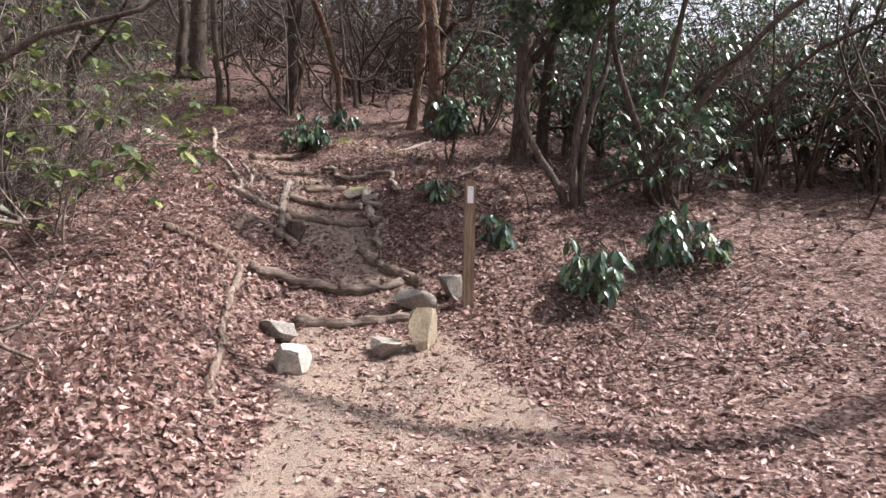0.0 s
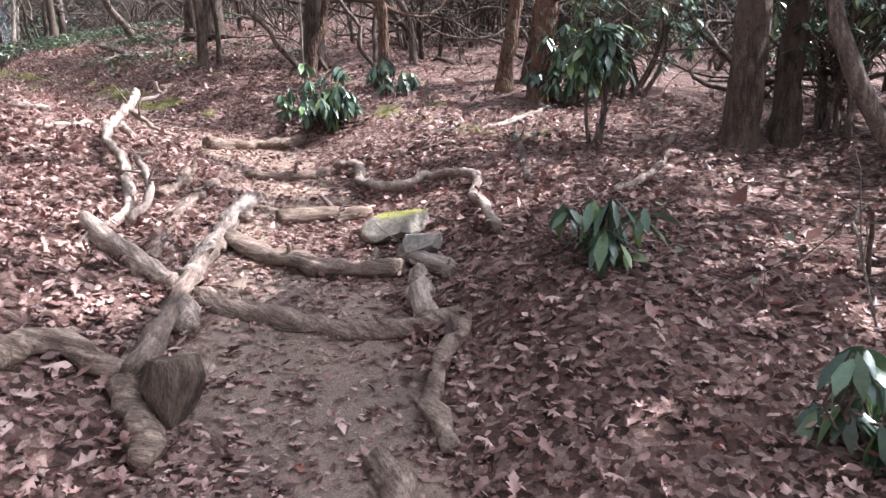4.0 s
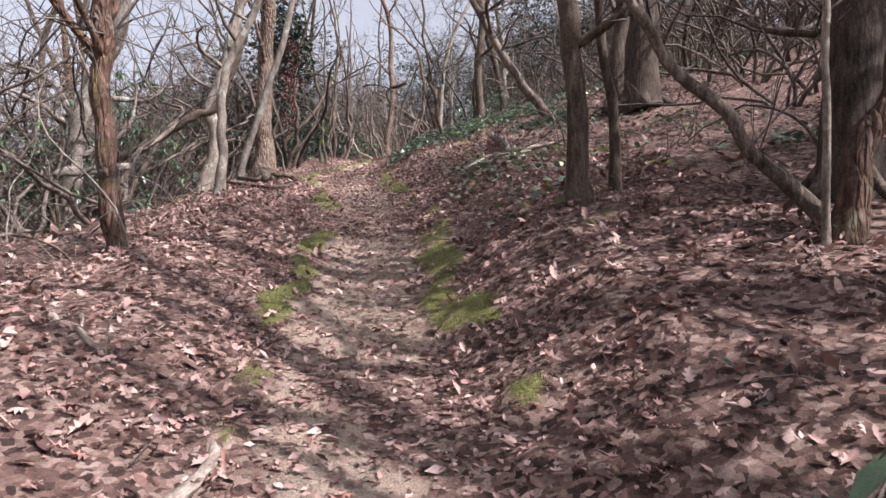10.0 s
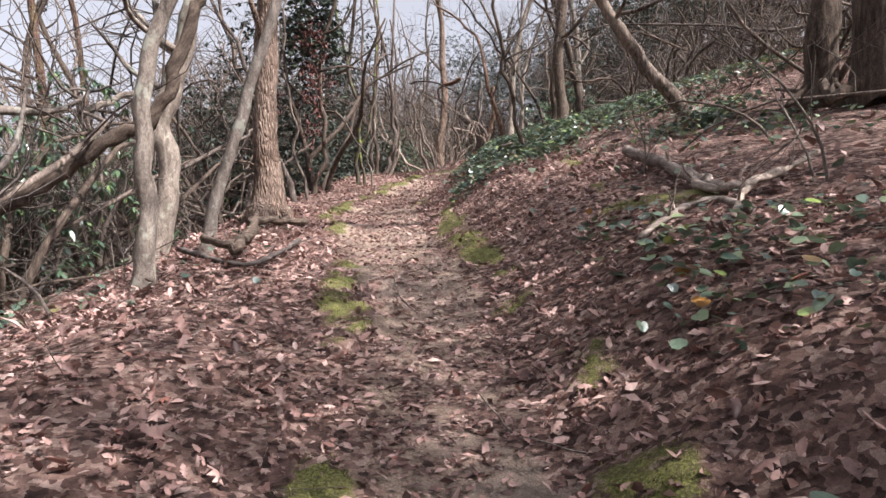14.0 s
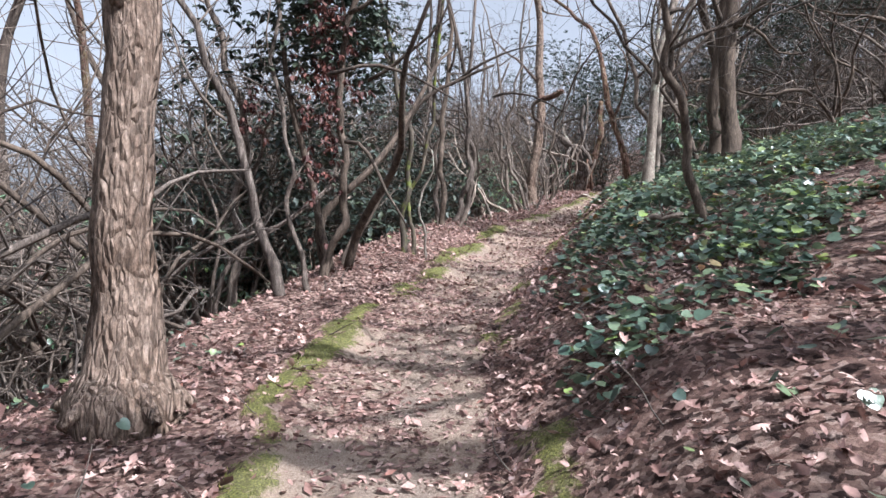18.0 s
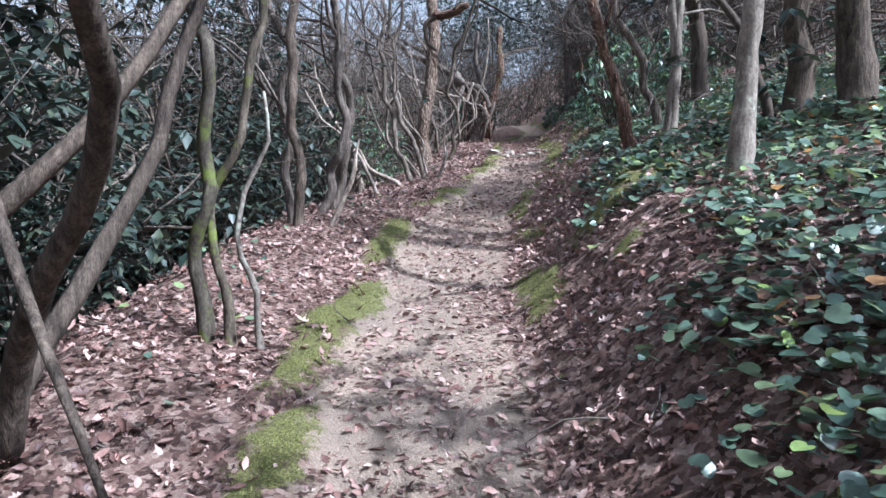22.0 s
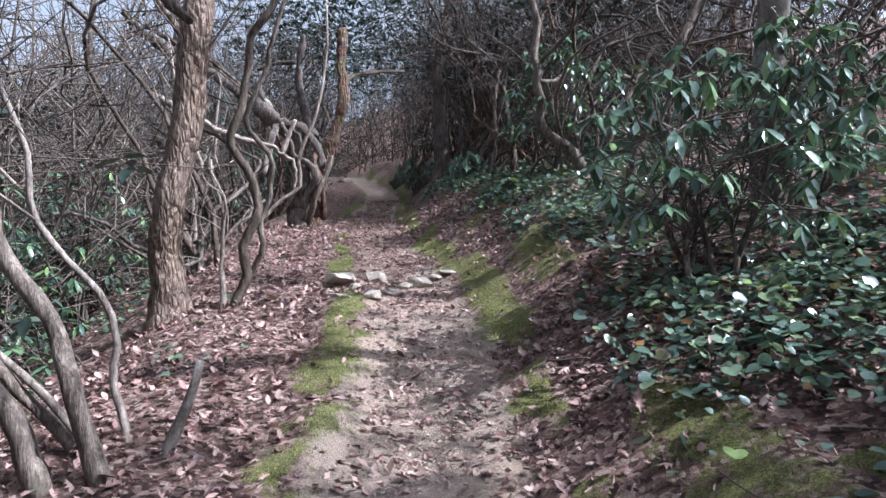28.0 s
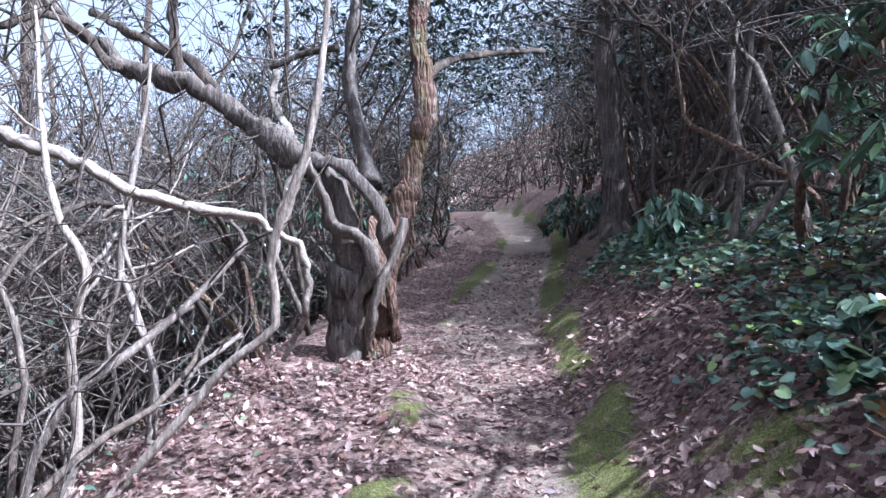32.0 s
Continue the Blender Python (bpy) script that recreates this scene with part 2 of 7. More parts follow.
def bark(name, dark, mid, light, stretch=(1, 1, 0.18), scale=26, depth=0.012, mossy=0.0, lichen=0.0, plated=0.0):
    m, t, b = material(name, 0.9, 0.15)
    at = where(t, stretch)
    plates = noise_of(t, at, scale, 5, 0.65)
    at2 = where(t)
    broad = noise_of(t, at2, 2.3, 3)
    c = ramp(t, plates, [(0.33, dark), (0.5, mid), (0.68, light)])
    if plated:
        cell = node(t, "ShaderNodeTexVoronoi", Scale=scale * 0.85, Randomness=1.0)
        cell.feature = "DISTANCE_TO_EDGE"
        sway = node(t, "ShaderNodeTexNoise", Scale=14.0, Detail=2.0)
        t.links.new(at, sway.inputs["Vector"])
        push = t.nodes.new("ShaderNodeVectorMath")
        push.operation = "MULTIPLY_ADD"
        push.inputs[1].default_value = (0.05, 0.05, 0.05)
        t.links.new(sway.outputs["Color"], push.inputs[0])
        t.links.new(at, push.inputs[2])
        t.links.new(push.outputs[0], cell.inputs["Vector"])
        crack = ramp(t, cell.outputs["Distance"], [(0.0, (0.25, 0.24, 0.23)), (0.22, (1.08, 1.08, 1.08))])
        c = blend(t, plated, c, crack, "MULTIPLY")
        join = t.nodes.new("ShaderNodeMath")
        join.operation = "MULTIPLY_ADD"
        join.inputs[1].default_value = 2.2
        t.links.new(cell.outputs["Distance"], join.inputs[0])
        t.links.new(plates, join.inputs[2])
        plates = join.outputs[0]
    c = blend(t, ramp(t, broad, [(0.35, (0, 0, 0)), (0.7, (0.55, 0.55, 0.55))]), c, light)
    scurf = noise_of(t, where(t, (1, 1, 0.5)), 95, 4, 0.75)
    c = blend(t, 1.0, c, ramp(t, scurf, [(0.32, (0.5, 0.48, 0.47)), (0.55, (1.0, 1.0, 1.0)), (0.72, (1.3, 1.28, 1.25))]), "MULTIPLY")
    if lichen:
        spots = noise_of(t, at2, 7.0, 3, 0.7)
        c = blend(t, ramp(t, spots, [(0.56, (0, 0, 0)), (0.64, (lichen,) * 3)]), c, (0.34, 0.36, 0.3))
    if mossy:
        spots = noise_of(t, at2, 4.0, 4, 0.7)
        c = blend(t, ramp(t, spots, [(0.5, (0, 0, 0)), (0.62, (mossy,) * 3)]), c, (0.12, 0.15, 0.03))
    info = t.nodes.new("ShaderNodeObjectInfo")
    tone = ramp(t, info.outputs["Random"], [(0.0, (0.72, 0.7, 0.7)), (1.0, (1.12, 1.06, 1.0))])
    c = blend(t, 1.0, c, tone, "MULTIPLY")
    t.links.new(c, b.inputs["Base Color"])
    bump(t, b, plates, 0.9, depth)
    return m


BARK_OAK = bark("ridged_bark", (0.022, 0.016, 0.013), (0.15, 0.105, 0.078), (0.33, 0.265, 0.22), (1, 1, 0.3), 30, 0.03, plated=0.55)
BARK_RED = bark("reddish_bark", (0.03, 0.018, 0.014), (0.115, 0.068, 0.05), (0.24, 0.155, 0.118), (1, 1, 0.25), 30, 0.025, 0.2, 0.3, 0.45)
BARK_GREY = bark("grey_bark", (0.05, 0.043, 0.037), (0.15, 0.13, 0.11), (0.3, 0.265, 0.23), (1, 1, 0.3), 20, 0.008, 0.0, 0.6)
BARK_LAUREL = bark("laurel_bark", (0.02, 0.016, 0.0135), (0.092, 0.074, 0.062), (0.26, 0.22, 0.187), (1, 1, 0.15), 34, 0.022)
BARK_DARK = bark("dark_bark", (0.02, 0.016, 0.013), (0.07, 0.055, 0.044), (0.15, 0.12, 0.095), (1, 1, 0.2), 28, 0.02)
BARK_MOSSY = bark("mossy_bark", (0.016, 0.014, 0.011), (0.055, 0.046, 0.036), (0.14, 0.12, 0.095), (1, 1, 0.25), 22, 0.01, 0.9)
DEADWOOD = bark("bleached_deadwood", (0.045, 0.034, 0.028), (0.2, 0.163, 0.135), (0.45, 0.39, 0.335), (1, 1, 0.12), 30, 0.014)
TWIG = bark("twig_bark", (0.028, 0.024, 0.022), (0.08, 0.068, 0.06), (0.18, 0.157, 0.138), (1, 1, 0.4), 20, 0.003)
STEPWOOD = bark("weathered_log", (0.035, 0.025, 0.02), (0.14, 0.106, 0.084), (0.32, 0.26, 0.21), (1, 1, 0.15), 32, 0.02)


def leafy(name, stops, rough, spec, through=0.0, flaw=None):
    """A leaf surface whose tone changes from leaf to leaf."""
    m, t, b = material(name, rough, spec)
    geo = t.nodes.new("ShaderNodeNewGeometry")
    info = t.nodes.new("ShaderNodeObjectInfo")
    add = t.nodes.new("ShaderNodeMath")
    add.operation = "ADD"
    t.links.new(geo.outputs["Random Per Island"], add.inputs[0])
    t.links.new(info.outputs["Random"], add.inputs[1])
    turn = t.nodes.new("ShaderNodeMath")
    turn.operation = "FRACT"
    t.links.new(add.outputs[0], turn.inputs[0])
    c = ramp(t, turn.outputs[0], stops)
    grain = noise_of(t, where(t), 60 if flaw is None else flaw, 3)
    c = blend(t, 1.0, c, ramp(t, grain, [(0.3, (0.72, 0.72, 0.72)), (0.7, (1.1, 1.1, 1.1))]), "MULTIPLY")
    t.links.new(c, b.inputs["Base Color"])
    bump(t, b, grain, 0.25, 0.004)
    if through:
        thin = t.nodes.new("ShaderNodeBsdfTranslucent")
        t.links.new(c, thin.inputs["Color"])
        mix = t.nodes.new("ShaderNodeMixShader")
        mix.inputs[0].default_value = through
        t.links.new(b.outputs[0], mix.inputs[1])
        t.links.new(thin.outputs[0], mix.inputs[2])
        t.links.new(mix.outputs[0], t.nodes["Material Output"].inputs["Surface"])
    return m


LITTER = leafy("dead_leaves", [(0.0, (0.07, 0.036, 0.031)), (0.2, (0.14, 0.074, 0.060)), (0.45, (0.23, 0.131, 0.107)), (0.66, (0.33, 0.204, 0.170)),
                               (0.84, (0.41, 0.271, 0.228)), (0.96, (0.46, 0.328, 0.281)), (1.0, (0.25, 0.1, 0.07))], 0.55, 0.4, 0.12)
RHODO = leafy("evergreen_leaf", [(0.0, (0.045, 0.08, 0.05)), (0.4, (0.07, 0.12, 0.068)), (0.75, (0.1, 0.165, 0.085)), (0.93, (0.15, 0.22, 0.08)), (1.0, (0.21, 0.29, 0.08))], 0.3, 0.75, 0.15)
LAUREL_LEAF = leafy("laurel_leaf", [(0.0, (0.018, 0.028, 0.022)), (0.6, (0.034, 0.047, 0.034)), (1.0, (0.07, 0.083, 0.05))], 0.42, 0.4, 0.1)
BRIGHT_LEAF = leafy("yellow_green_leaf", [(0.0, (0.045, 0.065, 0.022)), (0.6, (0.1, 0.13, 0.038)), (1.0, (0.2, 0.22, 0.06))], 0.45, 0.4, 0.25)
IVY = leafy("ground_ivy_leaf", [(0.0, (0.05, 0.082, 0.06)), (0.35, (0.085, 0.125, 0.085)), (0.7, (0.13, 0.175, 0.105)), (0.9, (0.19, 0.235, 0.11)), (0.955, (0.22, 0.3, 0.07)), (0.98, (0.16, 0.09, 0.06)), (1.0, (0.36, 0.18, 0.05))], 0.3, 0.6, 0.2)
RUSSET = leafy("russet_leaf", [(0.0, (0.03, 0.012, 0.011)), (0.6, (0.08, 0.03, 0.025)), (1.0, (0.17, 0.068, 0.05))], 0.6, 0.3, 0.2)
GRASS = leafy("moss_strand", [(0.0, (0.05, 0.052, 0.015)), (0.5, (0.125, 0.13, 0.035)), (1.0, (0.29, 0.275, 0.08))], 0.8, 0.2, 0.25)


def ground_material():
    m, t, b = material("forest_floor", 0.95, 0.15)
    at = where(t)

    def kept(name):
        a = t.nodes.new("ShaderNodeAttribute")
        a.attribute_name = name
        return a.outputs["Fac"]

    cell = node(t, "ShaderNodeTexVoronoi", Scale=34.0, Randomness=1.0)
    warp = node(t, "ShaderNodeTexNoise", Scale=20.0, Detail=2.0)
    t.links.new(at, warp.inputs["Vector"])
    push = t.nodes.new("ShaderNodeVectorMath")
    push.operation = "MULTIPLY_ADD"
    push.inputs[1].default_value = (0.05, 0.05, 0.05)
    t.links.new(warp.outputs["Color"], push.inputs[0])
    t.links.new(at, push.inputs[2])
    t.links.new(push.outputs[0], cell.inputs["Vector"])
    tone = t.nodes.new("ShaderNodeSeparateColor")
    t.links.new(cell.outputs["Color"], tone.inputs[0])
    leaf = ramp(t, tone.outputs[0], [(0.0, (0.05, 0.03, 0.025)), (0.35, (0.14, 0.082, 0.066)), (0.7, (0.25, 0.16, 0.128)), (1.0, (0.4, 0.29, 0.24))])
    fine = noise_of(t, at, 55, 6, 0.75)
    leaf = blend(t, 1.0, leaf, ramp(t, fine, [(0.3, (0.5, 0.5, 0.5)), (0.7, (1.15, 1.15, 1.15))]), "MULTIPLY")
    grit = noise_of(t, at, 120, 5, 0.8)
    broad = noise_of(t, at, 1.7, 4, 0.6)
    soil = ramp(t, grit, [(0.3, (0.16, 0.118, 0.088)), (0.52, (0.33, 0.255, 0.2)), (0.72, (0.5, 0.41, 0.335))])
    soil = blend(t, 1.0, soil, ramp(t, broad, [(0.3, (0.72, 0.72, 0.74)), (0.7, (1.1, 1.06, 1.0))]), "MULTIPLY")
    tuft = noise_of(t, at, 85, 5, 0.8)
    lump = noise_of(t, at, 9, 3)
    green = ramp(t, tuft, [(0.34, (0.03, 0.031, 0.011)), (0.5, (0.115, 0.12, 0.033)), (0.66, (0.3, 0.29, 0.085))])
    green = blend(t, ramp(t, lump, [(0.4, (0, 0, 0)), (0.7, (0.4, 0.4, 0.4))]), green, (0.085, 0.08, 0.035))
    edge = t.nodes.new("ShaderNodeMath")
    edge.operation = "ADD"
    t.links.new(kept("tread"), edge.inputs[0])
    rag = node(t, "ShaderNodeMapRange", From_Min=0.3, From_Max=0.7, To_Min=-0.35, To_Max=0.35)
    t.links.new(noise_of(t, at, 6, 5, 0.7), rag.inputs[0])
    t.links.new(rag.outputs[0], edge.inputs[1])
    c = blend(t, ramp(t, edge.outputs[0], [(0.4, (0, 0, 0)), (0.6, (1, 1, 1))]), leaf, soil)
    worn = node(t, "ShaderNodeMapRange", From_Min=0.28, From_Max=0.72, To_Min=-0.75, To_Max=0.45)
    t.links.new(noise_of(t, at, 8, 8, 0.8), worn.inputs[0])
    ragged = t.nodes.new("ShaderNodeMath")
    ragged.operation = "ADD"
    t.links.new(kept("moss"), ragged.inputs[0])
    t.links.new(worn.outputs[0], ragged.inputs[1])
    c = blend(t, ramp(t, ragged.outputs[0], [(0.4, (0, 0, 0)), (0.62, (0.9, 0.9, 0.9))]), c, green)
    t.links.new(c, b.inputs["Base Color"])
    sums = t.nodes.new("ShaderNodeMath")
    sums.operation = "ADD"
    t.links.new(fine, sums.inputs[0])
    t.links.new(tuft, sums.inputs[1])
    bump(t, b, sums.outputs[0], 0.8, 0.03)
    return m


GROUND = ground_material()


def stone(name, dark, mid, light, mossy):
    m, t, b = material(name, 0.85, 0.3)
    at = where(t)
    fine = noise_of(t, at, 45, 6, 0.75)
    broad = noise_of(t, at, 6, 4)
    c = ramp(t, fine, [(0.3, dark), (0.5, mid), (0.72, light)])
    c = blend(t, 1.0, c, ramp(t, broad, [(0.3, (0.7, 0.68, 0.66)), (0.7, (1.12, 1.1, 1.05))]), "MULTIPLY")
    if mossy:
        geo = t.nodes.new("ShaderNodeNewGeometry")
        parts = t.nodes.new("ShaderNodeSeparateXYZ")
        t.links.new(geo.outputs["Normal"], parts.inputs[0])
        join = t.nodes.new("ShaderNodeMath")
        join.operation = "MULTIPLY_ADD"
        join.inputs[1].default_value = 0.5
        t.links.new(parts.outputs[2], join.inputs[0])
        t.links.new(noise_of(t, at, 5, 4), join.inputs[2])
        tuft = ramp(t, noise_of(t, at, 130, 4, 0.8), [(0.3, (0.09, 0.1, 0.02)), (0.7, (0.27, 0.26, 0.06))])
        c = blend(t, ramp(t, join.outputs[0], [(1.03 - mossy, (0, 0, 0)), (1.12 - mossy, (1, 1, 1))]), c, tuft)
    t.links.new(c, b.inputs["Base Color"])
    bump(t, b, fine, 0.6, 0.015)
    return m


ROCK = stone("grey_stone", (0.14, 0.125, 0.11), (0.27, 0.245, 0.215), (0.42, 0.39, 0.35), 0.0)
ROCK_PALE = stone("pale_stone", (0.24, 0.225, 0.195), (0.42, 0.395, 0.345), (0.6, 0.565, 0.51), 0.0)
ROCK_MOSSY = stone("mossy_stone", (0.12, 0.105, 0.085), (0.25, 0.225, 0.185), (0.4, 0.37, 0.31), 0.24)
ROCK_TAN = stone("tan_stone", (0.2, 0.165, 0.11), (0.37, 0.31, 0.22), (0.52, 0.45, 0.34), 0.08)
ROCK_WORN = stone("worn_stone", (0.2, 0.165, 0.135), (0.36, 0.305, 0.255), (0.52, 0.455, 0.39), 0.0)


def post_material():
    m, t, b = material("weathered_post", 0.85, 0.2)
    at = where(t, (1, 1, 0.06))
    grain = noise_of(t, at, 60, 5, 0.7)
    c = ramp(t, grain, [(0.3, (0.1, 0.07, 0.045)), (0.5, (0.24, 0.175, 0.12)), (0.7, (0.36, 0.28, 0.2))])
    t.links.new(c, b.inputs["Base Color"])
    bump(t, b, grain, 0.6, 0.006)
    return m


POST = post_material()
PAINT, _t, _b = material("white_paint", 0.6, 0.3)
_t.links.new(ramp(_t, noise_of(_t, where(_t), 40, 5), [(0.3, (0.66, 0.65, 0.62)), (0.6, (0.82, 0.82, 0.8))]), _b.inputs["Base Color"])

# ---- building tools ----
def mesh_of(name, verts, faces, mat, smooth=True):
    """A mesh from arrays: verts (n, 3) and a list of (m, 3) or (m, 4) index arrays."""
    me = bpy.data.meshes.new(name)
    verts = np.asarray(verts, np.float32)
    faces = [np.asarray(f, np.int32) for f in (faces if isinstance(faces, list) else [faces]) if len(f)]
    loops = np.concatenate([f.ravel() for f in faces])
    sizes = np.concatenate([np.full(len(f), f.shape[1], np.int32) for f in faces])
    me.vertices.add(len(verts))
    me.vertices.foreach_set("co", verts.ravel())
    me.loops.add(len(loops))
    me.loops.foreach_set("vertex_index", loops)
    me.polygons.add(len(sizes))
    me.polygons.foreach_set("loop_start", np.concatenate([[0], np.cumsum(sizes)[:-1]]).astype(np.int32))
    me.polygons.foreach_set("use_smooth", np.full(len(sizes), smooth))
    me.update(calc_edges=True)
    me.materials.append(mat)
    return me


def part(name, data, parent, label=""):
    """A mesh as one part under a thing or under a part."""
    ob = new(name, data)
    ob.parent = parent
    if label:
        tagged(ob, label)
    return ob


def thing(name, label, category, group="", at=(0, 0, 0), kind=""):
    """An empty at a thing's base, which carries its parts."""
    ob = new(name)
    ob.location = at
    ob.empty_display_size = 0.1
    return tagged(ob, label, category, group, kind)


class Heap:
    """Geometry gathered into one mesh."""

    def __init__(self):
        self.v, self.q, self.t, self.n = [], [], [], 0

    def add(self, verts, quads=(), tris=()):
        if len(quads):
            self.q.append(np.asarray(quads) + self.n)
        if len(tris):
            self.t.append(np.asarray(tris) + self.n)
        self.v.append(np.asarray(verts, float))
        self.n += len(verts)
        return self

    def mesh(self, name, mat, smooth=True):
        faces = ([np.vstack(self.q)] if self.q else []) + ([np.vstack(self.t)] if self.t else [])
        return mesh_of(name, np.vstack(self.v), faces, mat, smooth)


def tube(points, radii, sides=8, rng=None, rough=0.0, flute=0.0, flutes=7, cap=True):
    """A limb along the points, with lumpy rings and closed ends."""
    p = np.asarray(points, float)
    r = np.broadcast_to(np.asarray(radii, float), (len(p),))
    t = np.gradient(p, axis=0)
    t /= np.linalg.norm(t, axis=1)[:, None] + 1e-9
    side = np.cross(t[0], (0.31, 0.95, 0.12))
    side /= np.linalg.norm(side)
    a = np.arange(sides) * 2 * np.pi / sides
    rings = []
    phase = rng.uniform(0, 6) if rng is not None else 0
    for k in range(len(p)):
        side = side - t[k] * (side @ t[k])
        side /= np.linalg.norm(side) + 1e-9
        up = np.cross(t[k], side)
        rr = np.full(sides, r[k])
        if rng is not None and rough:
            rr = rr * (1 + rough * rng.uniform(-1, 1, sides))
        if flute:
            rr = rr * (1 + flute * np.cos(flutes * a + phase + 0.4 * np.sin(k * 0.7)))
        rings.append(p[k] + rr[:, None] * (np.cos(a)[:, None] * side + np.sin(a)[:, None] * up))
    v = np.vstack(rings)
    i = np.arange(len(p) - 1)[:, None] * sides
    j = np.arange(sides)[None]
    k = (j + 1) % sides
    quads = np.stack([i + j, i + k, i + sides + k, i + sides + j], -1).reshape(-1, 4)
    tris = []
    if cap:
        v = np.vstack([v, p[:1], p[-1:]])
        n, e = len(p) * sides, (len(p) - 1) * sides
        tris = [(n, (x + 1) % sides, x) for x in range(sides)] + [(n + 1, e + x, e + (x + 1) % sides) for x in range(sides)]
    return v, quads, tris


def smooth_line(points, step):
    return glide([tuple(p) for p in points], step)


def crook(rng, start, way, length, n, bend, rise=0.0):
    """A crooked line from start: n steps that wander by bend and strive upwards by rise."""
    way = np.array(way, float)
    way /= np.linalg.norm(way)
    out, drift = [np.array(start, float)], rng.normal(0, 1, 3)
    for _ in range(n):
        drift = 0.6 * drift + rng.normal(0, 1, 3)
        way = way + bend * drift / 2 + (0, 0, rise)
        way /= np.linalg.norm(way)
        out.append(out[-1] + way * length / n)
    return np.array(out)


LEAF_LONG = (  # a long drooping evergreen leaf along +x, folded along its rib
    np.array([(0, 0, 0), (0.25, 0.11, 0.03), (0.25, -0.11, 0.03), (0.3, 0, 0), (0.62, 0.15, 0.0), (0.62, -0.15, 0.0), (0.65, 0, -0.035), (1.0, 0, -0.12)]),
    np.array([(0, 3, 1), (0, 2, 3), (3, 6, 4), (3, 4, 1), (3, 5, 6), (3, 2, 5), (6, 7, 4), (6, 5, 7)]),
)
LEAF_OVAL = (
    np.array([(0, 0, 0), (0.35, 0.27, 0.05), (0.35, -0.27, 0.05), (0.45, 0, 0), (0.8, 0.17, 0.02), (0.8, -0.17, 0.02), (1.0, 0, -0.06)]),
    np.array([(0, 3, 1), (0, 2, 3), (3, 4, 1), (3, 2, 5), (3, 6, 4), (3, 5, 6)]),
)
LEAF_HEART = (  # a broad rounded leaf with a notch at its stalk
    np.array([(0.14, 0, 0), (0.02, 0.2, 0.04), (0.1, 0.42, 0.07), (0.36, 0.53, 0.08), (0.66, 0.44, 0.05), (0.9, 0.22, 0.0), (1.0, 0, -0.05),
              (0.9, -0.22, 0.0), (0.66, -0.44, 0.05), (0.36, -0.53, 0.08), (0.1, -0.42, 0.07), (0.02, -0.2, 0.04), (0.5, 0, -0.01)]),
    np.array([(0, 2, 1), (0, 12, 2), (12, 3, 2), (12, 4, 3), (12, 5, 4), (12, 6, 5), (12, 7, 6), (12, 8, 7), (12, 9, 8), (12, 10, 9), (0, 10, 12), (0, 11, 10)]),
)
LEAF_FAR = (  # a leaf for thickets that stay far off
    np.array([(0, 0, 0), (0.45, 0.24, 0.06), (1, 0, -0.05), (0.45, -0.24, 0.06)]),
    np.array([(0, 2, 1), (0, 3, 2)]),
)
LEAF_CURL = (  # a small dead leaf, curled up along its rib
    np.array([(0, 0, 0.04), (0.3, 0.26, 0.16), (0.36, 0, 0.0), (0.3, -0.24, 0.12), (1, 0.04, 0.16), (0.72, 0.2, 0.2), (0.7, -0.2, 0.14)]),
    np.array([(0, 2, 1), (0, 3, 2), (2, 4, 5), (2, 5, 1), (2, 6, 4), (2, 3, 6)]),
)
LEAF_OAK = (  # a lobed, curled dead leaf
    np.array([(0, 0, 0.0), (0.2, 0.07, 0.04), (0.27, 0.24, 0.12), (0.4, 0.1, 0.02), (0.55, 0.3, 0.16), (0.64, 0.12, 0.04), (0.8, 0.2, 0.14), (1.0, 0.0, 0.2),
              (0.8, -0.2, 0.1), (0.64, -0.12, 0.03), (0.55, -0.31, 0.2), (0.4, -0.1, 0.02), (0.27, -0.23, 0.17), (0.2, -0.07, 0.04), (0.5, 0, -0.05)]),
    np.array([(14, 1, 0), (14, 3, 1), (3, 2, 1), (14, 5, 3), (5, 4, 3), (14, 7, 5), (7, 6, 5), (14, 9, 7), (9, 8, 7), (14, 11, 9), (11, 10, 9), (14, 13, 11), (13, 12, 11), (14, 0, 13)]),
)


def strew(heap, leaf, at, yaw, pitch, roll, size):
    """Adds one leaf at every place, turned and scaled: whole arrays at once."""
    lv, lf = leaf
    at, n = np.asarray(at, float), len(at)
    if not n:
        return
    cy, sy, cp, sp, cr, sr = np.cos(yaw), np.sin(yaw), np.cos(pitch), np.sin(pitch), np.cos(roll), np.sin(roll)
    ax = np.stack([cy * cp, sy * cp, sp], -1)
    ay0, az0 = np.stack([-sy, cy, 0 * cy], -1), np.stack([-cy * sp, -sy * sp, cp], -1)
    ay, az = ay0 * cr[:, None] + az0 * sr[:, None], az0 * cr[:, None] - ay0 * sr[:, None]
    basis = np.stack([ax, ay, az], 1) * np.asarray(size, float).reshape(-1, 1, 1)
    v = np.einsum("kc,ncd->nkd", lv, basis) + at[:, None]
    f = lf[None] + (np.arange(n) * len(lv))[:, None, None]
    heap.add(v.reshape(-1, 3), tris=f.reshape(-1, 3))

# ---- the ground: one sheet, fine along the path and coarse far out ----
def spread(fine, step, far, grow):
    """Steps that are even between the two ends of fine and widen out to far."""
    mid = np.arange(fine[0], fine[1] + step, step)
    out, d = [], step
    while sum(out) < far:
        d *= grow
        out.append(d)
    reach = np.cumsum(out)
    return np.concatenate([fine[0] - reach[::-1], mid, mid[-1] + reach])


ALONG, ACROSS = np.array((-0.6, 0.8)), np.array((0.8, 0.6))


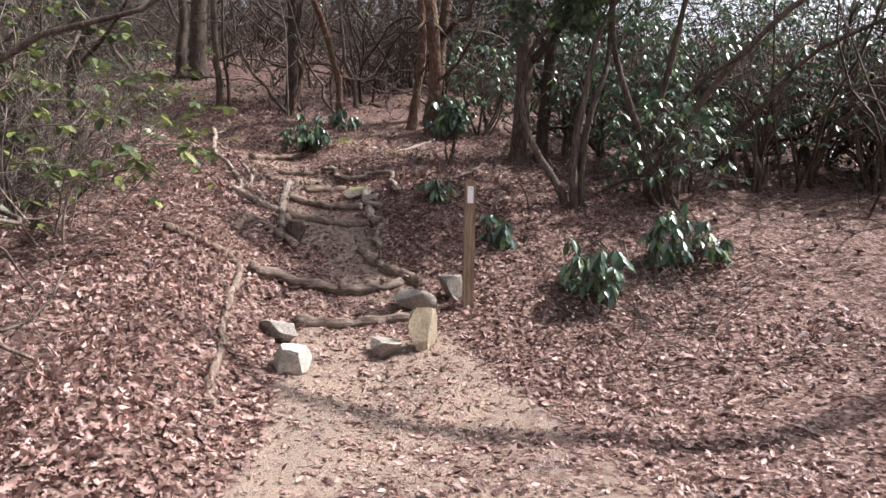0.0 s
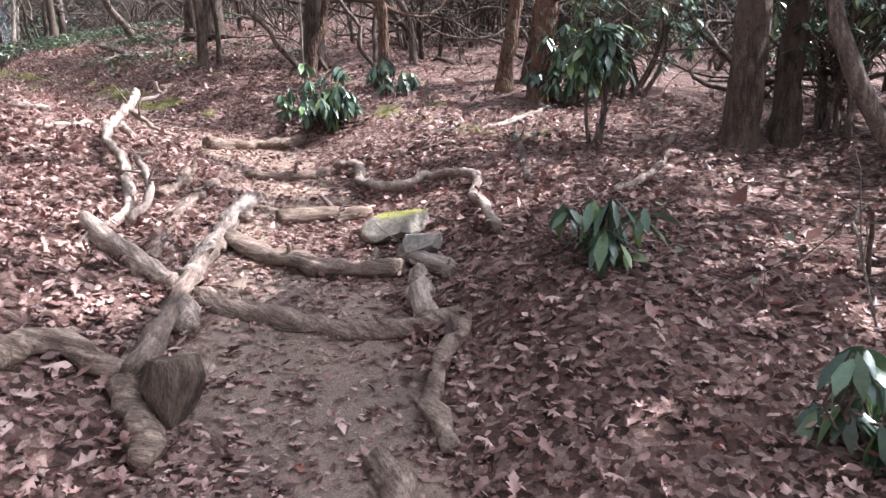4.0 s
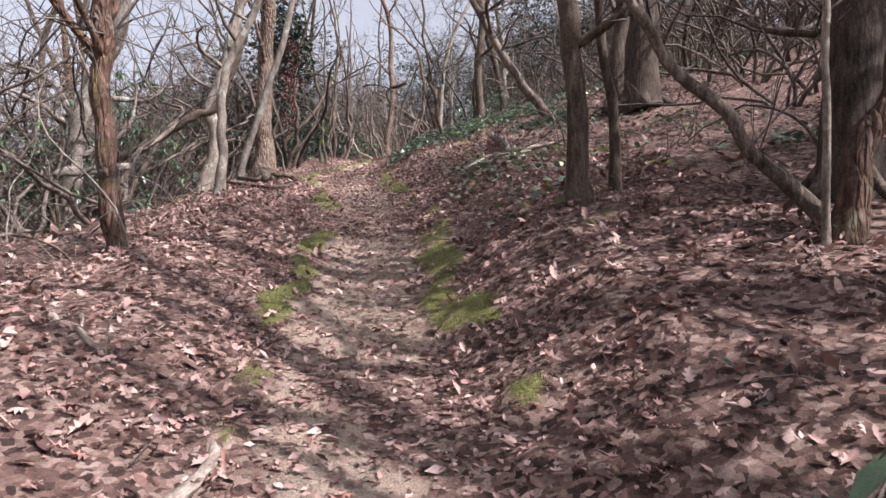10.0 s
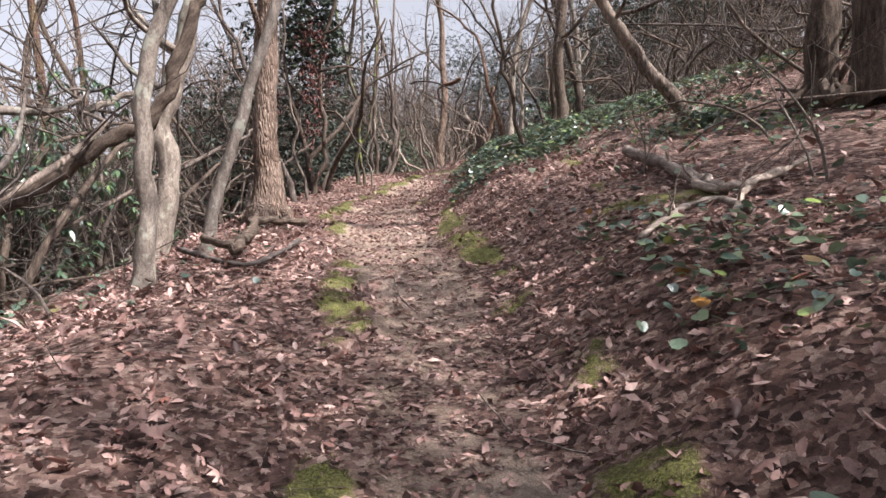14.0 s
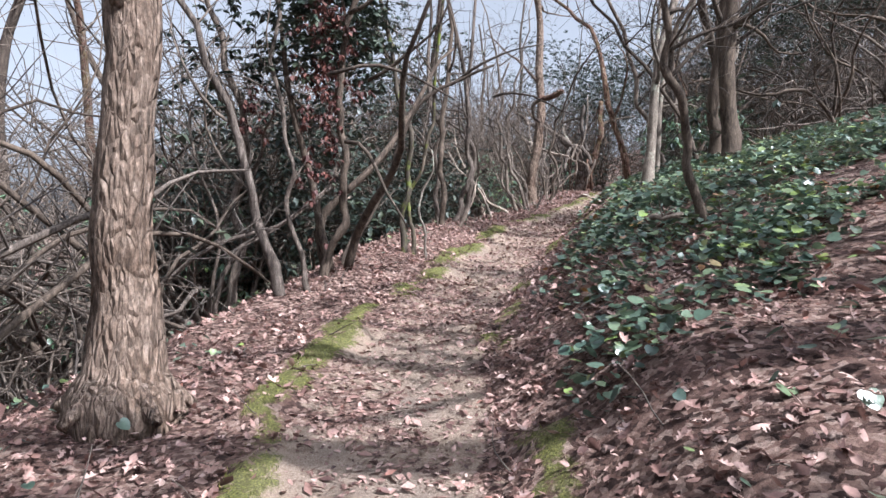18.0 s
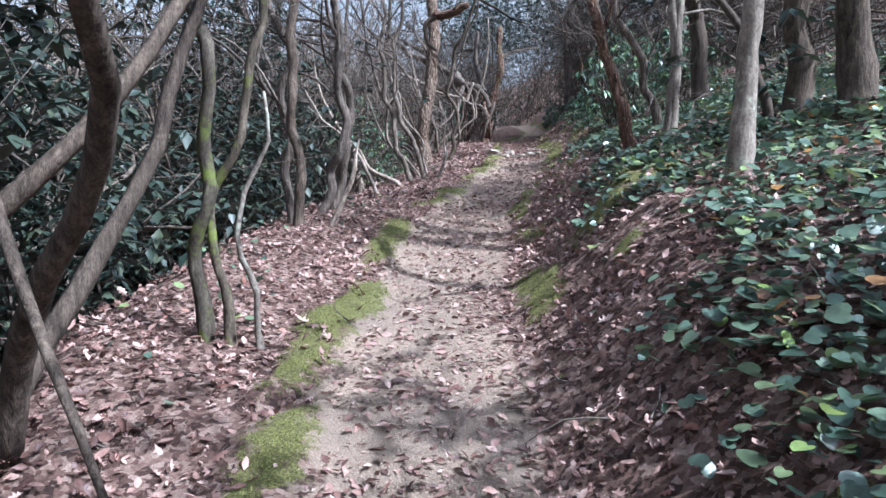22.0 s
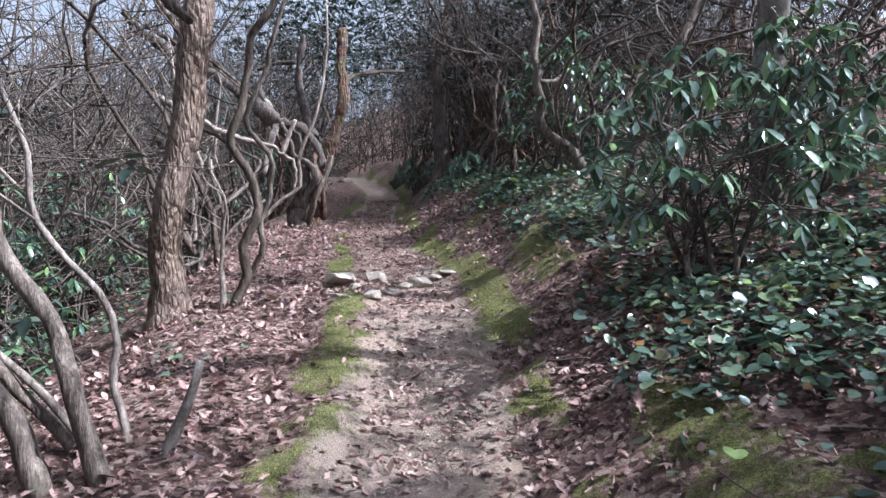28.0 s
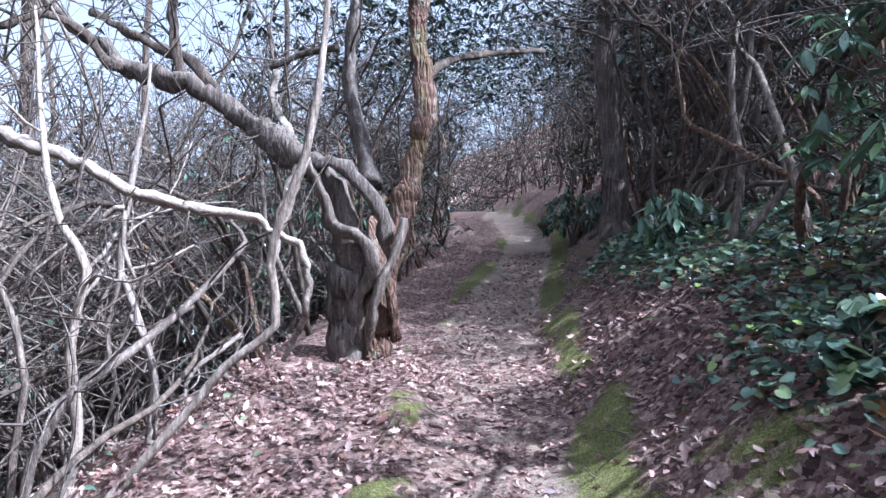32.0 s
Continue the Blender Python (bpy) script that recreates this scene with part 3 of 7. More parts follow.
def build_ground():
    u, v = spread((-1.0, 40.0), 0.1, 900, 1.17), spread((-4.5, 8.5), 0.09, 900, 1.15)
    gu, gv = np.meshgrid(u, v, indexing="ij")
    x, y = (gu * ALONG[0] + gv * ACROSS[0]).ravel(), (gu * ALONG[1] + gv * ACROSS[1]).ravel()
    z, d, w, s = land(x, y)
    moss = moss_at(x, y, d, w, s)
    moss[np.hypot(x + 10, y - 15) > 45] = 0
    z += 0.065 * ease((moss - 0.2) / 0.6) * (0.75 + 0.6 * fuzz(x, y, 0.2, 21))
    tread = 1 - ease((np.abs(d) - w + 0.18) / 0.36)
    tread *= 1 - 0.3 * ease((14.5 - s) / 2) * ease((s - 4.5) / 1.5)
    tread *= 1 - 0.55 * ease((fuzz(x, y, 1.1, 31) - 0.1) / 0.5)
    i = (np.arange(len(u) - 1)[:, None] * len(v) + np.arange(len(v) - 1)[None]).ravel()
    me = mesh_of("ground", np.stack([x, y, z], -1), np.stack([i, i + len(v), i + len(v) + 1, i + 1], -1), GROUND)
    for name, values in (("tread", tread), ("moss", moss)):
        a = me.attributes.new(name, "FLOAT", "POINT")
        a.data.foreach_set("value", np.asarray(values, np.float32))
    if me.polygons[0].normal.z < 0:
        me.flip_normals()
    return tagged(new("ground", me), "leaf-strewn woodland floor crossed by a worn earth footpath", "ground", kind="structure")


ground = build_ground()


# ---- what nobody could count: fallen leaves, ivy, moss strands ----
def scatter(rng, n, lo, hi, near):
    """Places beside the path: y of the tread between lo and hi, offsets by the given draw."""
    k = np.where((WAY[:, 1] > lo) & (WAY[:, 1] < hi))[0]
    i = rng.choice(k, n)
    d = near(rng, n)
    along = rng.uniform(-0.2, 0.2, n)
    x = WAY[i, 0] + WAY_T[i, 0] * along + WAY_T[i, 1] * d
    y = WAY[i, 1] + WAY_T[i, 1] * along - WAY_T[i, 0] * d
    return x, y


def build_litter():
    rng = np.random.default_rng(5)
    heap = Heap()
    for n, lo, hi, wide, size in ((74000, -1.5, 34, 2.3, 0.064), (34000, -1.0, 11, 4.4, 0.066), (22000, 0, 40, 6.5, 0.09), (10000, 0, 50, 14.0, 0.13)):
        x, y = scatter(rng, n, lo, hi, lambda r, k: r.uniform(-1, 1, k) * wide)
        z, d, w, s = land(x, y)
        moss = moss_at(x, y, d, w, s)
        tread = 1 - ease((np.abs(d) - w + 0.22) / 0.34)
        sparse = 0.94 - 0.42 * ease((fuzz(x, y, 1.1, 31) - 0.1) / 0.5) - 0.34 * ease((14.5 - s) / 2) * ease((s - 3.5) / 1.5) - 0.2 * ease((12 - s) / 1.5) * ease((s - 4.5) / 1.5)
        keep = (rng.uniform(0, 1, n) > tread * sparse) & (rng.uniform(0, 1, n) > 0.35 * ease((moss - 0.35) / 0.3))
        keep &= (np.abs(d) > 2.1) | (wide < 5)
        x, y, z, d, w, s = x[keep], y[keep], z[keep], d[keep], w[keep], s[keep]
        m = len(x)
        off = np.abs(d) > w
        heaped = off & (fuzz(x, y, 0.3, 8) > 0.15)
        drift = ease((-d - w - 0.3) / 0.6) * ease((7.0 - s) / 1.5)  # deep drifts left of the trailhead
        lift = rng.uniform(0.003, 0.03, m) * np.where(off, 1, 0.5) + 0.035 * heaped * rng.uniform(0, 1, m) + 0.09 * drift * rng.uniform(0, 1, m)
        tilt = np.where(off, 0.42, 0.25) + 0.35 * drift
        sizes = size * np.where(off, 1, 0.72) * np.clip(rng.lognormal(-0.1, 0.3, m), 0.45, 1.6)
        kind = rng.uniform(0, 1, m) < (0.62 if wide < 5 else 0.0)
        for leaf, pick in ((LEAF_OAK, kind), (LEAF_CURL if wide < 5 else LEAF_FAR, ~kind)):
            k = int(pick.sum())
            p = np.stack([x, y, z + lift], -1)[pick]
            flip = np.where(rng.uniform(0, 1, k) < 0.35, np.pi, 0)
            strew(heap, leaf, p, rng.uniform(0, 6.3, k), rng.normal(0, 1, k) * tilt[pick], rng.normal(0, 1, k) * tilt[pick] + flip, sizes[pick] * (1 if leaf is not LEAF_CURL else 0.8))
    x, y = scatter(rng, 62000, -1.5, 40, lambda r, k: r.normal(0, 0.5, k))
    z, d, w, s = land(x, y)
    m = len(x)
    strew(heap, LEAF_FAR, np.stack([x, y, z + rng.uniform(0.002, 0.014, m)], -1), rng.uniform(0, 6.3, m), rng.normal(0, 0.35, m), rng.normal(0, 0.5, m), 0.04 * np.clip(rng.lognormal(-0.2, 0.5, m), 0.25, 2.0))
    tagged(new("leaf_litter", heap.mesh("leaf_litter", LITTER)), "brown and tan fallen oak leaves strewn over the ground", "leaves", kind="stuff")


def build_ivy():
    """Low broad-leaved groundcover: a close mat up the bank, patches elsewhere."""
    rng = np.random.default_rng(9)
    heap = Heap()
    for n, lo, hi, a, b, size in ((56000, 17.5, 36, 0.75, 4.4, 0.058), (11000, 13.5, 19, 0.8, 4.2, 0.056), (20000, 18, 45, 4.0, 9.5, 0.075), (17000, 16, 36, -4.6, -1.0, 0.048), (900, 8, 14, 1.0, 4.0, 0.045)):
        x, y = scatter(rng, n, lo, hi, lambda r, k: r.uniform(a, b, k))
        z, d, w, s = land(x, y)
        up = ease((s - 18.3) / 2.2)
        thick = ease((0.75 * fuzz(x, y, 1.3, 41) + 0.5 * fuzz(x, y, 0.5, 42) - 0.2 + np.where(d > 0, (0.85 * up + 0.4 * np.exp(-(((s - 27.0) / 1.6) ** 2))) * ease((d - w - 0.75 + 0.4 * ease((s - 19.2) / 1.0)) / 0.8), 0.0) + 0.6 * np.exp(-(((x + 7.8) / 0.75) ** 2 + ((y - 16.5) / 0.7) ** 2)) + 0.7 * np.exp(-(((x + 13.65) / 0.7) ** 2 + ((y - 20.85) / 0.7) ** 2))) / 0.75)
        thick = thick * np.where(d > 0, 0.85, 0.75) + 0.03
        keep = rng.uniform(0, 1, n) < thick * ease((np.abs(d) - w - 0.25) / 0.5)
        x, y, z = x[keep], y[keep], z[keep]
        m = len(x)
        tall = 0.04 + 0.06 * (fuzz(x, y, 0.5, 43) + 1)
        strew(heap, LEAF_HEART, np.stack([x, y, z + 0.025 + tall * rng.uniform(0, 1, m)], -1), rng.uniform(0, 6.3, m), rng.normal(-0.2, 0.36, m), rng.normal(0, 0.36, m), size * np.clip(rng.lognormal(-0.1, 0.3, m), 0.45, 1.4))
    tagged(new("ground_ivy", heap.mesh("ground_ivy", IVY)), "low glossy green groundcover leaves growing through dead leaves", "groundcover", kind="stuff")


def build_moss():
    rng = np.random.default_rng(15)
    heap = Heap()
    n = 150000
    x, y = scatter(rng, n, 11, 33, lambda r, k: np.where(r.uniform(0, 1, k) < 0.5, r.uniform(-1.1, -0.3, k), r.uniform(0.35, 1.6, k)))
    z, d, w, s = land(x, y)
    moss = moss_at(x, y, d, w, s)
    keep = rng.uniform(0, 1, n) < 0.62 * ease((moss + 0.25 * fuzz(x, y, 0.09, 17) - 0.42) / 0.25)
    x, y, z, moss = x[keep], y[keep], z[keep], moss[keep]
    m = len(x)
    z = z + 0.065 * ease((moss - 0.2) / 0.6) * (0.75 + 0.6 * fuzz(x, y, 0.2, 21))
    blade = (np.array([(0, 0.13, 0), (0, -0.13, 0), (1, 0, 0)]), np.array([(0, 1, 2)]))
    strew(heap, blade, np.stack([x, y, z - 0.004], -1), rng.uniform(0, 6.3, m), rng.uniform(0.5, 1.5, m), rng.uniform(-1, 1, m), rng.uniform(0.01, 0.024, m))
    tagged(new("moss_cushions", heap.mesh("moss_cushions", GRASS)), "bright green moss cushions edging the footpath", "moss", kind="stuff")


build_litter()
build_ivy()
build_moss()

# ---- trees and shrubs ----
def stem_tree(rng, height, r0, lean=(0, 0), bend=0.12, limbs=6, first=0.35, spread_=0.5, twigs=5, sides=10, flute=0.0, flare=0.5, thin=0.35):
    """Trunk and branches of a bare tree at the origin. Returns two heaps."""
    trunk, crown = Heap(), Heap()
    n = max(8, int(height / 0.35))
    line = crook(rng, (0, 0, -0.12), (lean[0], lean[1], 1), height, n, bend, 0.05)
    u = np.linspace(0, 1, n + 1)
    radii = r0 * (1 - (1 - thin) * u) * (1 + flare * np.exp(-u * height / 0.22))
    trunk.add(*tube(line, radii, sides, rng, 0.05, flute))
    for _ in range(limbs):
        k = int(n * rng.uniform(first, 0.97))
        a = rng.uniform(0, 6.28)
        way = (math.cos(a), math.sin(a), rng.uniform(0.2, 1.1))
        length = height * spread_ * rng.uniform(0.35, 0.8) * (1.15 - u[k])
        limb = crook(rng, line[k], way, length, 9, bend * 2.4, 0.06)
        rl = radii[k] * rng.uniform(0.3, 0.55)
        crown.add(*tube(limb, np.linspace(rl, rl * 0.25, 10), 5, rng, 0.08))
        for _ in range(twigs):
            j = rng.integers(3, 10)
            b = rng.normal(0, 1, 3) + (0, 0, 0.35)
            twig = crook(rng, limb[j], b, length * rng.uniform(0.25, 0.6), 5, 0.3, 0.03)
            crown.add(*tube(twig, np.linspace(rl * 0.3, rl * 0.08, 6), 3, cap=False))
    return trunk, crown, line, radii


def laurel(rng, height, stems, r0, wide=0.5, twigs=9, sides=6, steps=12, bend=0.3):
    """A clump of crooked bare stems with twigs, and the places of their tips."""
    wood, fine, tips = [], Heap(), []
    for _ in range(stems):
        a = rng.uniform(0, 6.28)
        out = rng.uniform(0.1, wide)
        h = height * rng.uniform(0.65, 1.1)
        line = crook(rng, (0.12 * math.cos(a), 0.12 * math.sin(a), -0.1), (out * math.cos(a), out * math.sin(a), 1), h, steps, bend, 0.1)
        r = r0 * rng.uniform(0.6, 1.15)
        radii = np.linspace(r, r * 0.28, steps + 1)
        wood.append(Heap().add(*tube(line, radii, sides, rng, 0.1)))
        for _ in range(twigs):
            k = rng.integers(steps // 4, steps + 1)
            b = rng.normal(0, 1, 3) + (0, 0, 0.55)
            length = rng.uniform(0.4, 1.3) * (1.2 - 0.6 * k / steps)
            twig = crook(rng, line[k], b, length, 5, 0.35, 0.08)
            rt = max(radii[k] * rng.uniform(0.25, 0.5), 0.004)
            fine.add(*tube(twig, np.linspace(rt, rt * 0.35, 6), 3, cap=False))
            tips.append(twig[-1])
            for _ in range(2):
                j = rng.integers(2, 6)
                sub = crook(rng, twig[j], rng.normal(0, 1, 3) + (0, 0, 0.4), length * 0.5, 2, 0.4, 0.05)
                fine.add(*tube(sub, np.linspace(rt * 0.5, rt * 0.2, 3), 3, cap=False))
                tips.append(sub[-1])
        tips.append(line[-1])
    return wood, fine, np.array(tips)


def whorls(rng, heap, tips, leaves=9, size=0.14, droop=-0.5, leaf=LEAF_LONG):
    """A ring of leaves round every tip."""
    n = len(tips) * leaves
    at = np.repeat(np.asarray(tips), leaves, 0) + rng.normal(0, 0.012, (n, 3))
    yaw = np.tile(np.arange(leaves) * 2 * np.pi / leaves, len(tips)) + np.repeat(rng.uniform(0, 6, len(tips)), leaves) + rng.normal(0, 0.2, n)
    lean = np.repeat(rng.normal(0, 0.2, len(tips)), leaves)
    strew(heap, leaf, at, yaw, droop + lean + rng.normal(0, 0.22, n), rng.normal(0, 0.25, n), size * rng.uniform(0.7, 1.2, n))


REACH = {}  # where the stems of each kind run, to keep the way clear


def shrub_kind(name, label, category, group, seed, bark_mat, leaf_mat, height, stems, r0, wide, twigs, leafy_share, leaves, size, droop, leaf=LEAF_LONG, steps=12, sides=6, bend=0.3):
    rng = np.random.default_rng(seed)
    wood, fine, tips = laurel(rng, height, stems, r0, wide, twigs, sides, steps, bend)
    ob = thing(name, label, category, group)
    REACH[ob.name] = np.vstack([h.v[0][::sides] for h in wood])
    for one in wood:
        part("stem", one.mesh("stem", bark_mat), ob)
    tagged(part("twigwork", fine.mesh("twigwork", TWIG), ob), kind="stuff")
    if leafy_share:
        high = tips[rng.uniform(0, 1, len(tips)) < leafy_share]
        heap = Heap()
        whorls(rng, heap, high, leaves, size, droop, leaf)
        tagged(part("foliage", heap.mesh("foliage", leaf_mat), ob), kind="stuff")
    return ob


def settle_at(ob, x, y, turn=0.0, size=1.0, sink=0.06, first=False):
    """Stands a thing, or a copy of it, on the ground."""
    m = pose(x, y, ground_z(x, y) - sink, 0, 0, turn)
    if first:
        ob.matrix_basis = m @ Matrix.Diagonal((size, size, size, 1))
        return ob
    got = copy_thing(ob, m)
    got.scale = (size, size, size)
    return got


def plant(kinds, places, rng, lo=0.8, hi=1.2):
    """Sets the kinds by turns at the places; each kind itself stands at its first place."""
    used = set()
    for i, (x, y) in enumerate(places):
        ob = kinds[i % len(kinds)]
        turn, size = rng.uniform(0, 360), rng.uniform(lo, hi)
        if ob.name in REACH:
            foot = np.array((x, y, ground_z(x, y)))
            for _ in range(5):
                a = radians(turn)
                p = REACH[ob.name] @ np.array([(math.cos(a), math.sin(a), 0), (-math.sin(a), math.cos(a), 0), (0, 0, 1)]) * size + foot
                if not blocks_way(p, 1.5, 3.0):
                    break
                turn += 70
            else:
                continue
        settle_at(ob, x, y, turn, size, first=ob.name not in used)
        used.add(ob.name)


def clear_of(x, y, keep):
    return float(np.min(np.hypot(WAY[:, 0] - x, WAY[:, 1] - y))) > keep


def places_beside(rng, n, lo, hi, a, b, apart, keep=1.3):
    """Up to n places beside the tread, none nearer to another than apart."""
    got = []
    for _ in range(n * 12):
        if len(got) == n:
            break
        i = rng.choice(np.where((WAY[:, 1] > lo) & (WAY[:, 1] < hi))[0])
        d = rng.uniform(a, b)
        x, y = WAY[i, 0] + WAY_T[i, 1] * d, WAY[i, 1] - WAY_T[i, 0] * d
        if clear_of(x, y, keep) and all((x - p) ** 2 + (y - q) ** 2 > apart**2 for p, q in got):
            got.append((x, y))
    return got


def build_woods():
    rng = np.random.default_rng(77)
    bare = [shrub_kind("mountain_laurel", "bare crooked grey-brown laurel stems in a thicket", "shrub", "laurel thicket", 100 + k, (BARK_LAUREL, BARK_DARK)[k % 2], LAUREL_LEAF,
                       3.9 + 0.35 * k, 4 + k % 3, 0.036, 0.5, 9, 0.0, 0, 0, 0, steps=13, sides=5, bend=0.56) for k in range(5)]
    spots = places_beside(rng, 20, 12.5, 30, 4.5, 9, 0.9, 4.0) + places_beside(rng, 26, 30, 44, 3.2, 9, 0.9, 3.0) + places_beside(rng, 36, 13, 36, 9, 16, 0.9, 8.0) + places_beside(rng, 30, 15, 21, -7, -2.7, 0.75, 2.7) + places_beside(rng, 46, 21, 46, -8.5, -4.0, 0.75, 3.8) + places_beside(rng, 34, 8, 15, 4.6, 10, 0.9, 4.2) + places_beside(rng, 16, 3, 9, -7, -3.6, 0.9, 3.2)
    spots += places_beside(rng, 40, 31, 46, -2.8, 3.0, 0.6, 1.7)
    plant(bare, spots, rng, 0.8, 1.3)
    leafy_ = [shrub_kind("evergreen_laurel", "evergreen laurel with crooked stems and sparse dark leaves", "shrub", "laurel thicket", 140 + k, BARK_LAUREL, LAUREL_LEAF,
                         3.8 + 0.4 * k, 4, 0.034, 0.5, 8, 0.5, 7, 0.1, -0.1, LEAF_OVAL, steps=10, sides=5, bend=0.34) for k in range(3)]
    plant(leafy_, places_beside(rng, 30, 22.5, 50, -12, -4.2, 1.3, 4.0) + places_beside(rng, 9, 8, 50, 8, 14, 1.6, 6.5) + places_beside(rng, 14, 4, 13, -8, -4.0, 1.2, 3.6), rng, 0.8, 1.35)
    tall = []
    for k in range(4):
        trunk_, crown, *_ = stem_tree(np.random.default_rng(200 + k), 11 + k, 0.11 + 0.02 * k, (rng.normal(0, 0.06), rng.normal(0, 0.06)), 0.09, 10, 0.3, 0.45, 6, 8)
        ob = thing("woodland_tree", "slender bare woodland tree with grey-brown bark", "tree", "woodland trees")
        part("trunk", trunk_.mesh("trunk", (BARK_DARK, BARK_LAUREL, BARK_RED, BARK_DARK)[k]), ob)
        tagged(part("crown", crown.mesh("crown", TWIG), ob, "bare branching crown"), kind="stuff")
        tall.append(ob)
    plant(tall, places_beside(rng, 18, 5, 50, 9, 24, 2.6, 8.0) + places_beside(rng, 30, 8, 50, -22, -5, 2.0, 4.6), rng, 0.8, 1.3)


def build_far_woods():
    """The wood beyond: stems and twigs that close the view on all sides, in a few sheets of one kind each."""
    rng = np.random.default_rng(31)
    lines = [crook(rng, (0, 0, -0.03), rng.normal(0, 0.3, 3) + (0, 0, 1), 1.0, 9, 0.6, 0.16) for _ in range(28)]
    sets = []
    for line in lines:
        heap = Heap().add(*tube(line * (1, 1, 1), np.linspace(0.0042, 0.0016, 10), 3, rng, 0.1, cap=False))
        for _ in range(14):
            twig = crook(rng, line[rng.integers(2, 10)], rng.normal(0, 1, 3) + (0, 0, 0.5), rng.uniform(0.12, 0.36), 2, 0.5, 0.08)
            heap.add(*tube(twig, np.linspace(0.0015, 0.0006, 3), 3, cap=False))
        sets.append((np.vstack(heap.v), np.vstack(heap.q), line))
    for name, label, mat, n in (("far_woods", "dense grey-brown stems of the wood beyond", BARK_DARK, 1500), ("far_thicket", "dense dark stems of the thicket beyond", BARK_DARK, 1700), ("downhill_thicket", "tangled grey laurel stems falling away downhill", BARK_LAUREL, 1700)):
        heap = Heap()
        i = rng.choice(np.where((WAY[:, 1] > -12) & (WAY[:, 1] < 60))[0], n)
        side = np.where(rng.uniform(0, 1, n) < 0.45, 1, -1)
        d = side * (np.where(side > 0, 7.0, 5.0) + 22 * rng.uniform(0, 1, n) ** 1.5)
        x, y = WAY[i, 0] + WAY_T[i, 1] * d, WAY[i, 1] - WAY_T[i, 0] * d
        x[: n // 4], y[: n // 4] = rng.uniform(-48, -22, n // 4), rng.uniform(38, 62, n // 4)
        if name == "downhill_thicket":
            i = rng.choice(np.where((WAY[:, 1] > 18) & (WAY[:, 1] < 38))[0], n)
            d = -3.2 - 8 * rng.uniform(0, 1, n) ** 1.2
            x, y = WAY[i, 0] + WAY_T[i, 1] * d, WAY[i, 1] - WAY_T[i, 0] * d
        near = np.array([np.min(np.hypot(WAY[:, 0] - a, WAY[:, 1] - b)) for a, b in zip(x, y)])
        ok = (near > np.where(y > 36, 1.0, 4.6 if name != "downhill_thicket" else 2.9)) & ~((y < 5.5) & (np.abs(x) < 9))
        ok &= ~((x < -6) & (y < 17.3 + 0.3 * np.maximum(0, -x - 16)) & (rng.uniform(0, 1, n) < 0.82))
        x, y = x[ok], y[ok]
        z = land(x, y)[0]
        for a, b, c in zip(x, y, z):
            v, q, line = sets[int(rng.integers(0, len(sets)))]
            level = WAY[np.hypot(WAY[:, 0] - a, WAY[:, 1] - b).argmin(), 2]
            below = max(0.0, level - c)
            h, w, t = rng.uniform(3.8, 7.5) * (0.62 if below > 0.6 else 1.0) + 1.05 * below + (3.0 if b > 38 else 0.0), rng.uniform(4.0, 8.5), rng.uniform(0, 6.28)
            spine = np.stack([(line[:, 0] * math.cos(t) - line[:, 1] * math.sin(t)) * w + a, (line[:, 0] * math.sin(t) + line[:, 1] * math.cos(t)) * w + b, line[:, 2] * h + c], -1)
            if blocks_way(spine, 2.6 if b < 34 else 1.4, 9.0 if b < 34 else 2.9):
                continue
            turned = np.stack([(v[:, 0] * math.cos(t) - v[:, 1] * math.sin(t)) * w, (v[:, 0] * math.sin(t) + v[:, 1] * math.cos(t)) * w, v[:, 2] * h], -1)
            heap.add(turned + (a, b, c), q)
        tagged(new(name, heap.mesh(name, mat)), label, "woods", kind="stuff")


def thicket(rng, x, y, a, top, steep, label, foot=0.2):
    """Clumps of dark leaves round the places, up to a height over the path, kept clear of the way and of the open sky downhill."""
    i = np.array([np.hypot(WAY[:, 0] - p, WAY[:, 1] - q).argmin() for p, q in zip(x, y)])
    near = np.hypot(WAY[i, 0] - x, WAY[i, 1] - y)
    ok = (near > a - 0.6) & ~((y < 5.5) & (np.abs(x) < 9)) & (fuzz(x, y, 4.0, 51) > -0.45) & ~((x < -12) & (y < 17.3 + 0.3 * np.maximum(0, -x - 16)))
    x, y, i = x[ok], y[ok], i[ok]
    low = land(x, y)[0] + foot
    z = low + (np.maximum(WAY[i, 2] + top, low + 1) - low) * rng.uniform(0, 1, len(x)) ** steep
    tips = np.repeat(np.stack([x, y, z], -1), 17, 0) + rng.normal(0, 0.3, (len(x) * 17, 3)) * (1.3, 1.3, 0.8)
    heap = Heap()
    whorls(rng, heap, tips, 4, 0.15, -0.4, LEAF_FAR)
    tagged(new("evergreen_thicket", heap.mesh("evergreen_thicket", LAUREL_LEAF)), label, "foliage", kind="stuff")


